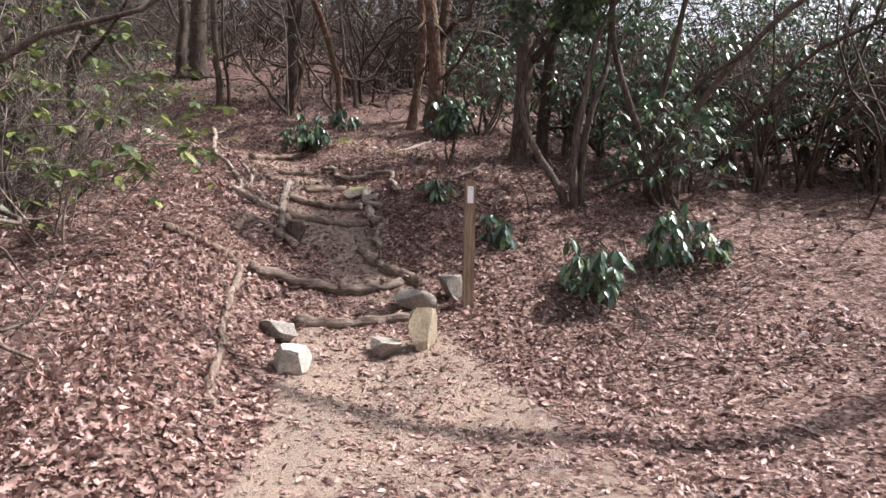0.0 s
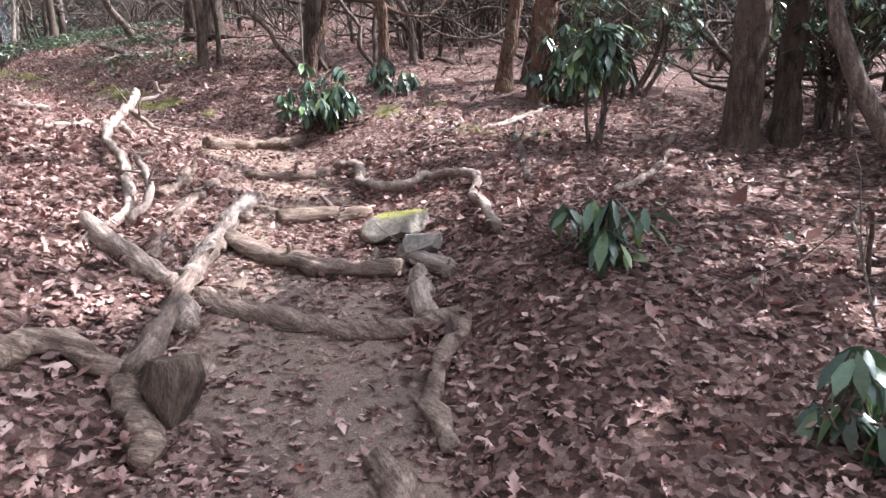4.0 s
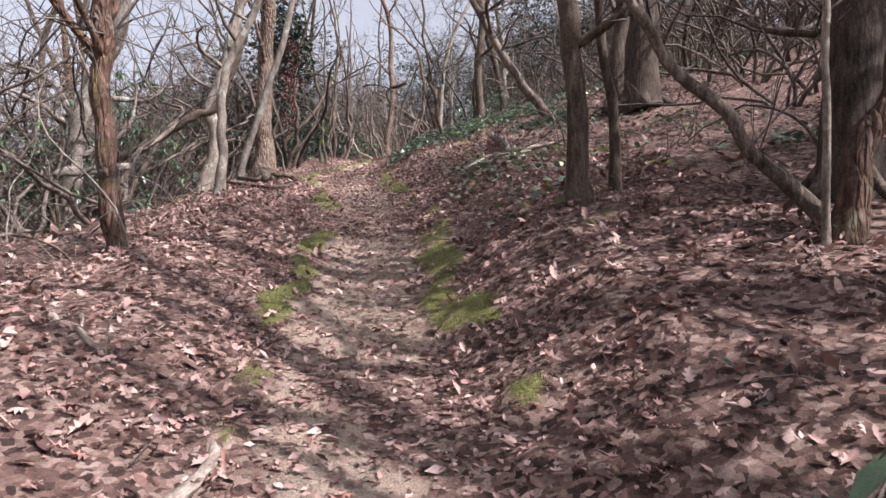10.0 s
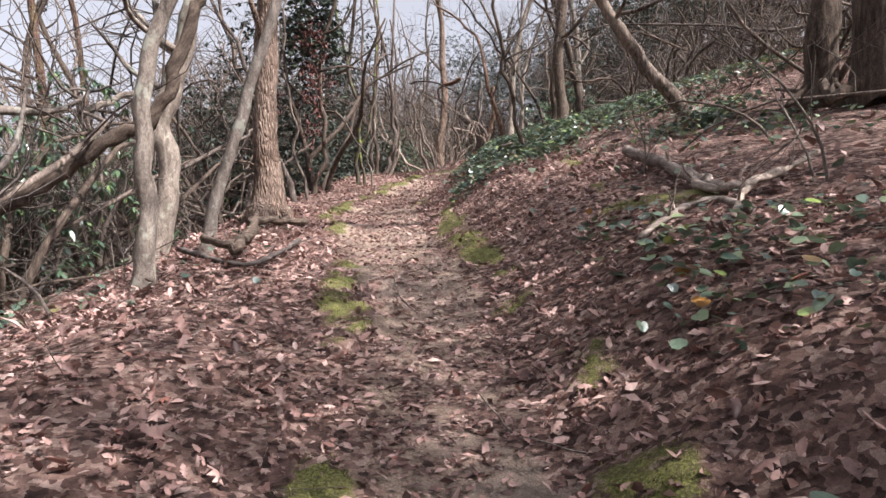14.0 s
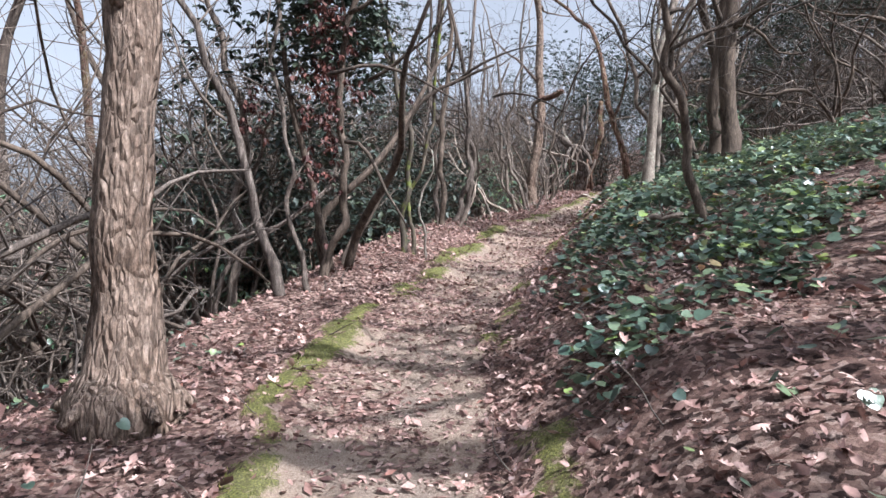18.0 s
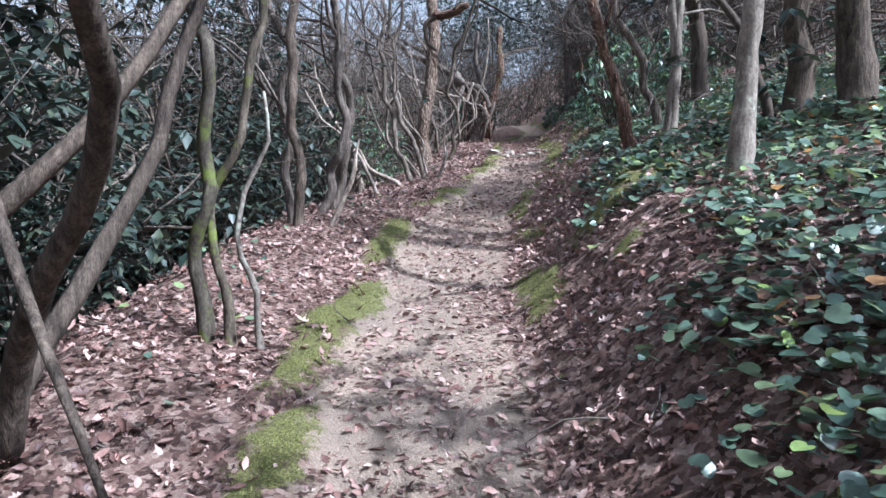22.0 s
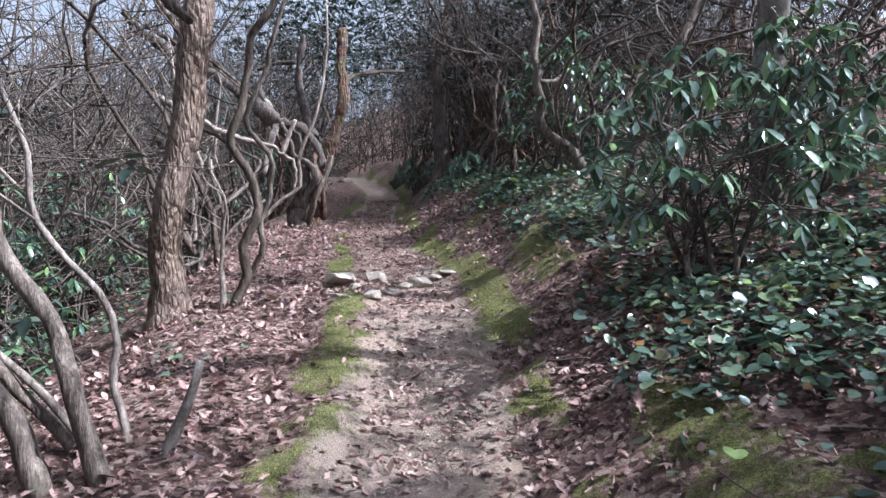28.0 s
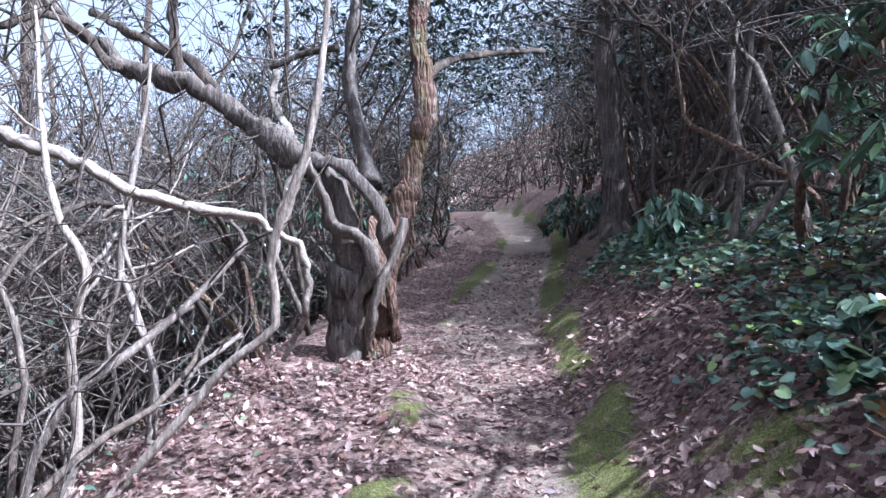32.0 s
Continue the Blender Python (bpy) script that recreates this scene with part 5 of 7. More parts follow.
def strand(ob, kind, points, r0, r1, mat):
    """One twisted strand of an old tree; a bough carries twigs."""
    rng = fresh()
    base = np.array(ob.location)
    line = smooth_line(np.array(points) - base, 0.06)
    n = len(line)
    line = line + 0.1 * r0 * rng.normal(0, 1, (n, 3))
    u = np.linspace(0, 1, n)
    radii = (r0 + (r1 - r0) * u**0.8) * (1 + 0.14 * np.sin(u * 23 + rng.uniform(0, 6))) * (1 + 0.07 * rng.normal(0, 1, n))
    one = part(kind, Heap().add(*tube(line, radii, 12, rng, 0.1, 0.16, 3)).mesh(kind, mat), ob)
    fine = Heap()
    for _ in range(7 if kind == "bough" else 0):
        k = int(rng.integers(n // 4, n))
        twig = crook(rng, line[k], rng.normal(0, 1, 3) + (0, 0, 0.3), rng.uniform(0.4, 1.1), 6, 0.4, 0.04)
        if blocks_way(twig + base, 1.1):
            continue
        fine.add(*tube(twig, np.linspace(max(radii[k] * 0.3, 0.005), 0.003, 7), 4, cap=False))
        for _ in range(3):
            sub = crook(rng, twig[int(rng.integers(2, 7))], rng.normal(0, 1, 3), 0.35, 3, 0.4, 0.03)
            fine.add(*tube(sub, np.linspace(0.004, 0.002, 4), 3, cap=False))
    if fine.n:
        tagged(part("twigwork", fine.mesh("twigwork", TWIG), one), kind="stuff")


def boulder(name, label, at, wide, high, mat, turn=0.0, group=""):
    """An angular, worn stone, bedded a little in the ground."""
    rng = fresh()
    bm = bmesh.new()
    bmesh.ops.create_icosphere(bm, subdivisions=4, radius=1.0)
    cuts = [Vector(rng.normal(0, 1, 3)).normalized() for _ in range(11)]
    depth = [rng.uniform(0.4, 0.8) for _ in cuts]
    cuts.append(Vector((rng.normal(0, 0.15), rng.normal(0, 0.15), 1)).normalized())
    depth.append(0.45)
    for v in bm.verts:
        for c, d in zip(cuts, depth):
            over = v.co.dot(c) - d
            if over > 0:
                v.co -= c * over * 0.97
        v.co += 0.05 * noise.noise_vector(v.co * 2.3 + Vector((SEED[0], 0, 0))) + 0.02 * noise.noise_vector(v.co * 7 + Vector((0, SEED[0], 0)))
    lo, hi = min(v.co.z for v in bm.verts), max(v.co.z for v in bm.verts)
    span = max(v.co.x for v in bm.verts) - min(v.co.x for v in bm.verts)
    for v in bm.verts:
        v.co.z = (v.co.z - lo) / (hi - lo) * high * 1.22 - 0.22 * high
        v.co.x *= wide / span
        v.co.y *= wide / span * (0.45 if turn == 0.5 else 0.8)
    me = bpy.data.meshes.new(name)
    bm.to_mesh(me)
    bm.free()
    me.materials.append(mat)
    me.polygons.foreach_set("use_smooth", np.full(len(me.polygons), True))
    me.set_sharp_from_angle(angle=radians(24))
    ob = new(name, me)
    ob.matrix_world = pose(at[0], at[1], ground_z(*at), 0, 0, 35 if turn == 0.5 else float(rng.uniform(-40, 40)))
    return tagged(ob, label, "rock" if "stump" not in name else "stump", group)


def rhododendron(at, wide, high, kind, leaf_parts=False, bare=0.25):
    """An evergreen bush: arching stems that end in whorls of long drooping leaves."""
    rng = fresh()
    low = kind == 1
    labels = {1: "low rhododendron with whorls of drooping dark green leaves", 2: "tall rhododendron with grey stems and glossy dark leaves", 3: "clump of glossy broad green ivy leaves"}
    ob = thing("rhododendron" if kind < 3 else "ivy_clump", labels[kind], "shrub", "evergreen shrubs", (at[0], at[1], ground_z(*at) - 0.04))
    count = int(np.clip(wide * high * (60 if low else 46), 14, 60 if low else 130))
    tips = []
    for _ in range(count):
        a, q = rng.uniform(0, 6.28), math.sqrt(rng.uniform(0, 1))
        tips.append((0.5 * wide * q * math.cos(a), 0.5 * wide * q * math.sin(a), high * (rng.uniform(bare, 1.0) if low else rng.uniform(0.3, 1.05)) * (1.05 - 0.35 * q * q)))
    tips = np.array(tips)
    stems = max(3, min(7, count // 5))
    feet = [np.array((0.08 * wide * math.cos(k), 0.08 * wide * math.sin(k), -0.05)) for k in np.arange(stems) * 6.28 / stems]
    mids = []
    for k in range(stems):
        a = rng.uniform(0, 6.28)
        end = np.array((0.24 * wide * math.cos(a), 0.24 * wide * math.sin(a), high * rng.uniform(0.45, 0.75)))
        mid = (feet[k] + end) / 2 + rng.normal(0, 0.06 * wide, 3)
        line = smooth_line([feet[k], mid, end], 0.08)
        part("stem", Heap().add(*tube(line, np.linspace(0.013 + 0.008 * high, 0.008, len(line)), 6, rng, 0.1)).mesh("stem", BARK_LAUREL), ob)
        mids.append(line)
    fine = Heap()
    for tip in tips:
        line = mids[int(rng.integers(0, stems))]
        foot = line[int(rng.integers(len(line) // 3, len(line)))]
        bow = (foot + tip) / 2 + rng.normal(0, 0.05, 3)
        fine.add(*tube(smooth_line([foot, bow, tip], 0.12), 0.005, 4, cap=False))
    tagged(part("twigwork", fine.mesh("twigwork", BARK_LAUREL), ob), kind="stuff")
    size = {1: 0.18, 2: 0.15, 3: 0.1}[kind]
    shape = LEAF_HEART if kind == 3 else LEAF_LONG
    if leaf_parts:
        alike = [Heap().add(shape[0] * (1, 0.7 + 0.15 * k, 1 + 0.5 * k) * size, tris=shape[1]).mesh("leaf", RHODO) for k in range(3)]
        for tip in tips:
            for j in range(8):
                one = part("leaf", alike[int(rng.integers(0, 3))], ob)
                one.matrix_basis = Matrix.Translation(Vector(tip)) @ Euler((rng.normal(0, 0.25), 0.95 + rng.normal(0, 0.25), j * 0.785 + rng.normal(0, 0.2))).to_matrix().to_4x4() @ Matrix.Scale(rng.uniform(0.75, 1.2), 4)
    else:
        heap = Heap()
        whorls(rng, heap, tips, 9 if low else 7, size, -0.9 if low else -0.6, shape)
        tagged(part("foliage", heap.mesh("foliage", IVY if kind == 3 else RHODO), ob, "glossy dark green leaves"), kind="stuff")
    return ob


def trail_post(at, high):
    """A square wooden post with a white painted blaze near its top."""
    ob = thing("trail_post", "square weathered wooden trail post with a white blaze", "post", at=(at[0], at[1], ground_z(*at) - 0.05))
    for name, sx, sy, z0, z1, oy, mat, label in (("post", 0.105, 0.105, 0.0, high + 0.05, 0.0, POST, ""), ("blaze", 0.058, 0.006, high - 0.17, high - 0.005, -0.0545, PAINT, "white painted blaze")):
        bm = bmesh.new()
        bmesh.ops.create_cube(bm, size=1.0)
        for v in bm.verts:
            v.co = Vector((v.co.x * sx, v.co.y * sy + oy, z0 + (v.co.z + 0.5) * (z1 - z0)))
        bmesh.ops.bevel(bm, geom=bm.edges[:], offset=0.006 if name == "post" else 0.001, segments=2, affect="EDGES")
        me = bpy.data.meshes.new(name)
        bm.to_mesh(me)
        bm.free()
        me.materials.append(mat)
        part(name, me, ob, label)
    ob.rotation_euler = (0, radians(0.6), radians(4))
    return ob

build_woods()
build_far_woods()
build_evergreens()
build_understory()
build_russet()
build_dark_evergreen()
build_sticks()
build_saplings()

build_arches()
build_trailhead_brush()
build_evergreen_trees()

# ---- named things in their places ----

# the trailhead
boulder("rock", "pale sunlit angular rock beside the footpath", (-1.13, 5.01), 0.29, 0.22, ROCK_PALE)
boulder("rock", "grey lichened rock holding a log step", (-1.34, 5.51), 0.38, 0.16, ROCK)
boulder("stone_slab", "upright tan stone slab with a mossy edge at a log step", (-0.12, 5.65), 0.33, 0.37, ROCK_TAN, 0.5)
boulder("rock", "flat grey stone by the trail post", (-0.24, 6.38), 0.43, 0.20, ROCK)
boulder("rock", "grey stone at the foot of the trail post", (0.09, 6.64), 0.26, 0.24, ROCK)
boulder("rock", "low grey stone sunk in dead leaves", (-0.44, 5.54), 0.30, 0.14, ROCK)
boulder("stump", "dark rotten stump stub among roots", (-1.78, 7.71), 0.28, 0.23, BARK_DARK)
limb("log_step", "weathered log set as a step across the footpath", "log step", [(-1.32, 5.81, 0.46), (-0.85, 5.95, 0.41), (-0.29, 6.18, 0.44)], 0.062, 0.047, STEPWOOD)
limb("log_step", "thick weathered log bedded as a step", "log step", [(-1.87, 6.32, 0.89), (-1.76, 6.47, 0.82), (-1.56, 6.54, 0.74), (-1.23, 6.52, 0.68), (-0.9, 6.58, 0.62), (-0.43, 6.83, 0.68)], 0.079, 0.044, STEPWOOD)
limb("fallen_branch", "long crooked fallen branch on dead leaves", "branch", [(-2.79, 6.55, 1.27), (-2.25, 6.33, 1.1), (-1.95, 6.27, 0.9), (-1.83, 5.67, 0.7), (-1.69, 5.07, 0.53), (-1.59, 4.78, 0.41), (-1.51, 4.35, 0.29), (-1.38, 4, 0.22)], 0.041, 0.031, STEPWOOD)
limb("log_step", "barkless log lying across the path as a step", "log step", [(-2.21, 9.13, 1.61), (-1.92, 9.01, 1.52), (-1.57, 8.95, 1.46), (-1.18, 8.99, 1.47)], 0.061, 0.053, STEPWOOD)
limb("log_piece", "short barkless log piece beside a step", "log", [(-1.2, 9.14, 1.51), (-1.04, 9.03, 1.5), (-0.87, 8.84, 1.45)], 0.060, 0.045, DEADWOOD)
limb("log_piece", "short grey log lying down the slope", "log", [(-1.07, 8.93, 1.44), (-1.02, 8.68, 1.37), (-0.94, 8.47, 1.29)], 0.056, 0.058, DEADWOOD)
limb("exposed_root", "exposed brown root crossing the path", "root", [(-1, 7.66, 0.97), (-0.7, 7.2, 0.83), (-0.4, 7.05, 0.75), (-0.23, 6.87, 0.69)], 0.061, 0.073, STEPWOOD)
boulder("boulder", "moss-topped grey boulder beside the steps", (-1.27, 9.45), 0.45, 0.16, ROCK_MOSSY)
boulder("rock", "grey stone below a mossy boulder", (-1.09, 9.14), 0.23, 0.14, ROCK)
limb("exposed_root", "dark exposed root crossing a step", "root", [(-2.07, 8.47, 1.36), (-1.58, 8.42, 1.28), (-1.12, 8.41, 1.25), (-0.78, 8.46, 1.3), (-0.86, 8.07, 1.13), (-0.76, 7.75, 0.99)], 0.058, 0.035, STEPWOOD)
limb("broken_branch", "upturned broken branch end beside the steps", "branch", [(-1.94, 7.75, 1.19), (-2.11, 8.39, 1.39), (-2.23, 9.07, 1.61)], 0.056, 0.035, STEPWOOD)
limb("exposed_root", "dark twisted root at the edge of the steps", "root", [(-2.29, 7.11, 1.23), (-2.31, 7.67, 1.33), (-2.04, 7.78, 1.2), (-1.68, 7.43, 1.01)], 0.052, 0.057, STEPWOOD)
limb("log_step", "weathered log set as a step across the footpath", "log step", [(-2.12, 9.61, 1.69), (-1.9, 9.7, 1.7), (-1.56, 9.85, 1.71)], 0.054, 0.046, STEPWOOD)
limb("log_step", "weathered log set as a step across the footpath", "log step", [(-2.72, 10.54, 1.98), (-2.44, 10.69, 1.97), (-2.16, 10.92, 2.01)], 0.050, 0.048, STEPWOOD)
limb("log_step", "weathered log set as a step across the footpath", "log step", [(-3.38, 11.18, 2.27), (-3.13, 11.58, 2.28), (-2.71, 11.93, 2.35)], 0.065, 0.050, STEPWOOD)
limb("exposed_root", "long snaking exposed root beside the path", "root", [(-2.13, 10.99, 2.08), (-1.93, 10.86, 2.08), (-1.82, 10.65, 2.02), (-1.8, 10.48, 1.94), (-1.57, 10.21, 1.90), (-1.39, 10.18, 1.91), (-1.26, 10.32, 1.97), (-1.06, 10.27, 1.99), (-0.91, 10.1, 1.98), (-0.84, 9.91, 1.93), (-0.87, 9.75, 1.86), (-0.79, 9.5, 1.81), (-0.71, 9.28, 1.73), (-0.65, 9.1, 1.68)], 0.036, 0.028, DEADWOOD)
limb("driftwood_branch", "large bleached twisted dead branch lying beside the path", "branch", [(-2.78, 8.56, 1.53), (-2.8, 8.67, 1.56), (-2.84, 8.83, 1.64), (-2.87, 9.05, 1.69), (-2.91, 9.27, 1.77), (-3.07, 9.53, 1.92), (-3.31, 9.81, 2.11), (-3.55, 10.03, 2.26), (-3.68, 10.33, 2.4), (-3.82, 10.75, 2.56), (-4, 11.17, 2.75)], 0.037, 0.031, DEADWOOD)
limb("driftwood_fork", "pale forked side branch of dead wood", "branch", [(-3.86, 10.48, 2.35), (-3.81, 10.62, 2.39), (-3.76, 10.81, 2.27), (-3.67, 11.06, 2.3)], 0.036, 0.022, DEADWOOD)
limb("driftwood_fork", "pale dead branch tip curling upward", "branch", [(-4, 10.96, 2.57), (-3.94, 11.12, 2.66), (-3.88, 11.25, 2.7), (-3.85, 11.32, 2.75)], 0.026, 0.012, DEADWOOD)
limb("driftwood_fork", "short pale dead twig", "branch", [(-3.88, 11.26, 2.84), (-3.88, 11.29, 2.77), (-3.85, 11.32, 2.75)], 0.016, 0.016, DEADWOOD)
limb("driftwood_fork", "thin pale dead branch tip", "branch", [(-3.95, 10.98, 2.59), (-3.9, 11.03, 2.49), (-3.78, 11.1, 2.41), (-3.7, 11.16, 2.36)], 0.030, 0.011, DEADWOOD)
limb("driftwood_fork", "split pale strip of dead wood", "branch", [(-2.97, 9.5, 2.08), (-2.82, 9.35, 1.93), (-2.76, 9.21, 1.81), (-2.76, 9.04, 1.71)], 0.023, 0.026, DEADWOOD)
limb("driftwood_fork", "short stub of dead wood", "branch", [(-3.03, 9.59, 2.1), (-2.94, 9.61, 2.12)], 0.021, 0.012, DEADWOOD)
limb("dead_branch", "dark grey dead branch on dead leaves", "branch", [(-4.21, 10.12, 2.36), (-4.06, 10.28, 2.35), (-4.13, 10.68, 2.42)], 0.036, 0.035, DEADWOOD)
limb("cut_log", "sawn grey log lying on dead leaves", "log", [(-2.31, 8.84, 1.52), (-2.3, 9.18, 1.61), (-2.32, 9.64, 1.74)], 0.037, 0.035, DEADWOOD)
limb("rotten_log", "rotten log with peeling bark half buried in leaves", "log", [(-2.48, 8.76, 1.51), (-2.62, 9.17, 1.65), (-2.75, 9.68, 1.79), (-2.79, 10.16, 1.92)], 0.048, 0.046, STEPWOOD)
limb("rotten_log", "curved rotten branch half buried in leaves", "log", [(-2.9, 9.62, 1.84), (-2.96, 9.99, 1.92), (-3.13, 10.43, 2.06)], 0.046, 0.045, STEPWOOD)
limb("driftwood_branch", "twisted grey dead trunk with a hollow end", "branch", [(-2.94, 8.9, 1.72), (-2.64, 8.73, 1.59), (-2.39, 8.63, 1.47), (-2.18, 8.52, 1.41), (-1.98, 8.2, 1.28)], 0.059, 0.050, DEADWOOD)
limb("dead_branch", "grey dead limb reaching over leaves", "branch", [(-2.35, 9.8, 1.83), (-2.27, 9.19, 1.65), (-2.15, 8.57, 1.45)], 0.049, 0.047, DEADWOOD)
limb("fallen_branch", "thin grey fallen branch", "branch", [(-1.44, 11.28, 2.34), (-1.11, 11.33, 2.39), (-0.81, 11.59, 2.44), (-0.27, 12.96, 2.77)], 0.024, 0.024, DEADWOOD)
limb("fallen_branch", "straight grey fallen branch on dead leaves", "branch", [(-0.65, 11.21, 2.34), (-0.58, 10.76, 2.16), (-0.54, 10.28, 2.05), (-0.54, 9.96, 1.95)], 0.030, 0.030, TWIG)
limb("fallen_branch", "thin brown fallen branch", "branch", [(-1.96, 11.09, 2.12), (-1.61, 11.01, 2.15), (-1.16, 10.95, 2.25)], 0.020, 0.012, TWIG)
limb("dead_branch", "pale crooked dead branch", "branch", [(-0.02, 9.61, 1.87), (0.2, 9.87, 1.95), (0.43, 10.47, 2.09), (0.65, 11.32, 2.33)], 0.025, 0.021, DEADWOOD)
limb("fallen_branch", "pale fallen branch beside the path", "branch", [(-4.92, 10.79, 2.59), (-4.72, 10.97, 2.57)], 0.045, 0.037, DEADWOOD)

# trees round the steps
trunk("oak_tree", "straight reddish-brown tree trunk with moss at its foot", "tree", [(-0.43, 13.22, 2.86), (-0.4, 13.23, 3.48), (-0.36, 13.24, 4.02)], 0.131, 0.121, BARK_RED, 11, 9)
trunk("oak_tree", "leaning reddish-brown tree trunk", "tree", [(-0.88, 13.95, 3.07), (-0.8, 13.97, 3.7), (-0.7, 14, 4.27)], 0.096, 0.085, BARK_RED, 10, 8)
trunk("tree_rhododendron", "reddish leaning trunk of a large evergreen shrub", "shrub", [(-3.45, 14.33, 3.4), (-3.37, 14.38, 3.91), (-3.28, 14.45, 4.27), (-3.12, 14.55, 4.8)], 0.089, 0.058, BARK_RED, 5.5, 7, flute=0.04, flare=0.25, leafy_=0.4)
trunk("tree_rhododendron", "pale crooked leaning stem of a large evergreen shrub", "shrub", [(-3.62, 14.49, 3.44), (-3.83, 14.35, 3.68), (-4.03, 14.22, 3.96), (-4.2, 14.1, 4.22), (-4.39, 13.98, 4.52), (-4.52, 13.9, 4.94)], 0.052, 0.030, BARK_LAUREL, 5, 6, leafy_=0.35)
trunk("young_tree", "reddish crooked tree trunk among evergreens", "tree", [(-2.46, 14.04, 3.18), (-2.41, 14.07, 3.76), (-2.45, 14.05, 4.11), (-2.52, 14, 4.5)], 0.082, 0.065, BARK_RED, 8, 7)
trunk("woodland_tree", "thick dark tree trunk behind a leaning shrub", "tree", [(-3.64, 15.01, 3.62), (-3.63, 15.02, 4.42), (-3.6, 15.04, 5.05)], 0.151, 0.133, BARK_DARK, 10, 8)
trunk("young_tree", "thin pale straight sapling", "tree", [(-3.49, 14.11, 3.32), (-3.5, 14.1, 3.86), (-3.52, 14.09, 4.32), (-3.51, 14.1, 4.74)], 0.018, 0.015, BARK_GREY, 4, 4)
trunk("young_tree", "thin crooked brown stem", "tree", [(-2.66, 14.85, 3.49), (-2.88, 14.7, 3.8), (-2.88, 14.7, 4.07), (-3.03, 14.59, 4.25), (-3.14, 14.52, 4.43)], 0.037, 0.025, BARK_LAUREL, 4, 5)
trunk("young_tree", "thin crooked brown stem", "tree", [(-2.8, 15.25, 3.64), (-2.81, 15.25, 4.15), (-2.76, 15.28, 4.63), (-2.79, 15.26, 4.95)], 0.036, 0.027, BARK_LAUREL, 4.5, 5)
trunk("young_tree", "crooked dark brown stem", "tree", [(-2.32, 15.74, 3.77), (-2.37, 15.7, 4.31), (-2.54, 15.59, 4.75), (-2.57, 15.57, 5)], 0.058, 0.044, BARK_LAUREL, 5, 6)
trunk("woodland_tree", "dark tree trunk behind evergreen leaves", "tree", [(1.08, 11, 2.18), (1.14, 11.01, 3.15), (1.17, 11.01, 4.14)], 0.139, 0.123, BARK_DARK, 9, 8)
trunk("woodland_tree", "dark slender woodland trunk", "tree", [(1.49, 11.25, 2.24), (1.56, 11.26, 3.18), (1.66, 11.27, 4.19)], 0.110, 0.093, BARK_DARK, 9, 8)
trunk("woodland_tree", "dark reddish woodland trunk", "tree", [(-0.53, 14.54, 3.28), (-0.36, 14.56, 4.46), (-0.26, 14.58, 5.19)], 0.146, 0.124, BARK_RED, 9, 8)
trunk("young_tree", "dark crooked stem at the forest edge", "tree", [(-5.08, 8.8, 1.7), (-4.97, 8.82, 2.51), (-5.04, 8.81, 3.17), (-4.84, 8.83, 3.82)], 0.092, 0.069, BARK_DARK, 6, 7)
trunk("woodland_tree", "dark shaded tree trunk at the forest edge", "tree", [(-6.22, 9.36, 1.87), (-6.27, 9.35, 2.96), (-6.32, 9.35, 4.03)], 0.190, 0.156, BARK_DARK, 8, 8)

# evergreens round the steps
rhododendron((-2.52, 12.1), 0.53, 0.53, 1, True)
rhododendron((-2.2, 13.64), 0.60, 0.44, 1)
rhododendron((-2.52, 12.09), 0.55, 0.61, 1, True)
rhododendron((-0.02, 10.9), 0.44, 1.0, 1, bare=0.7)
rhododendron((1.55, 6.7), 0.75, 0.72, 1)
rhododendron((2.73, 7.51), 0.88, 0.75, 1)
rhododendron((3.06, 9.18), 1.88, 1.64, 2)
rhododendron((0.57, 7.67), 0.46, 0.39, 1)
rhododendron((-0.17, 8.72), 0.42, 0.34, 1)
rhododendron((-0.13, 13.13), 0.89, 1.01, 1)
rhododendron((-2.68, 12.16), 0.80, 0.69, 1)
rhododendron((2.96, 13.81), 1.92, 2.88, 2)
rhododendron((6.1, 13.16), 4.04, 3.67, 2)

# beside the path after the bend
trunk("young_tree", "thin reddish crooked tree beside the path", "tree", [(-7.75, 12.59, 3.08), (-7.77, 12.56, 3.8), (-7.79, 12.53, 4.34), (-7.76, 12.57, 4.66), (-7.79, 12.53, 4.98)], 0.075, 0.067, BARK_RED, 5, 5)
trunk("woodland_tree", "dark lichened tree trunk above the path", "tree", [(-5.14, 14.64, 3.6), (-5.15, 14.63, 4.14), (-5.2, 14.58, 4.88)], 0.077, 0.066, BARK_DARK, 9, 8)
trunk("young_tree", "dark slender sapling trunk", "tree", [(-5.04, 14.95, 3.68), (-5.06, 14.93, 4.17), (-5.13, 14.86, 4.63)], 0.040, 0.032, BARK_DARK, 6, 6)
trunk("oak_tree", "thick pale-barked tree with a mossy foot beside the path", "tree", [(-13.53, 17.17, 4.35), (-13.53, 17.17, 5.17), (-13.53, 17.18, 5.81), (-13.51, 17.2, 6.39)], 0.172, 0.126, BARK_OAK, 12, 9, flute=0.06, flare=0.7)
trunk("beech_tree", "pale grey crooked tree trunk", "tree", [(-12.09, 15.36, 3.91), (-11.99, 15.48, 4.59), (-12.04, 15.42, 5.08), (-11.95, 15.52, 5.48), (-11.82, 15.66, 6.1)], 0.109, 0.081, BARK_GREY, 7, 8)
trunk("beech_tree", "pale slender leaning trunk", "tree", [(-11.62, 15.67, 4.03), (-11.58, 15.72, 4.41), (-11.45, 15.86, 4.91), (-11.32, 16.01, 5.59), (-11.21, 16.13, 6.04)], 0.055, 0.046, BARK_GREY, 6, 7)
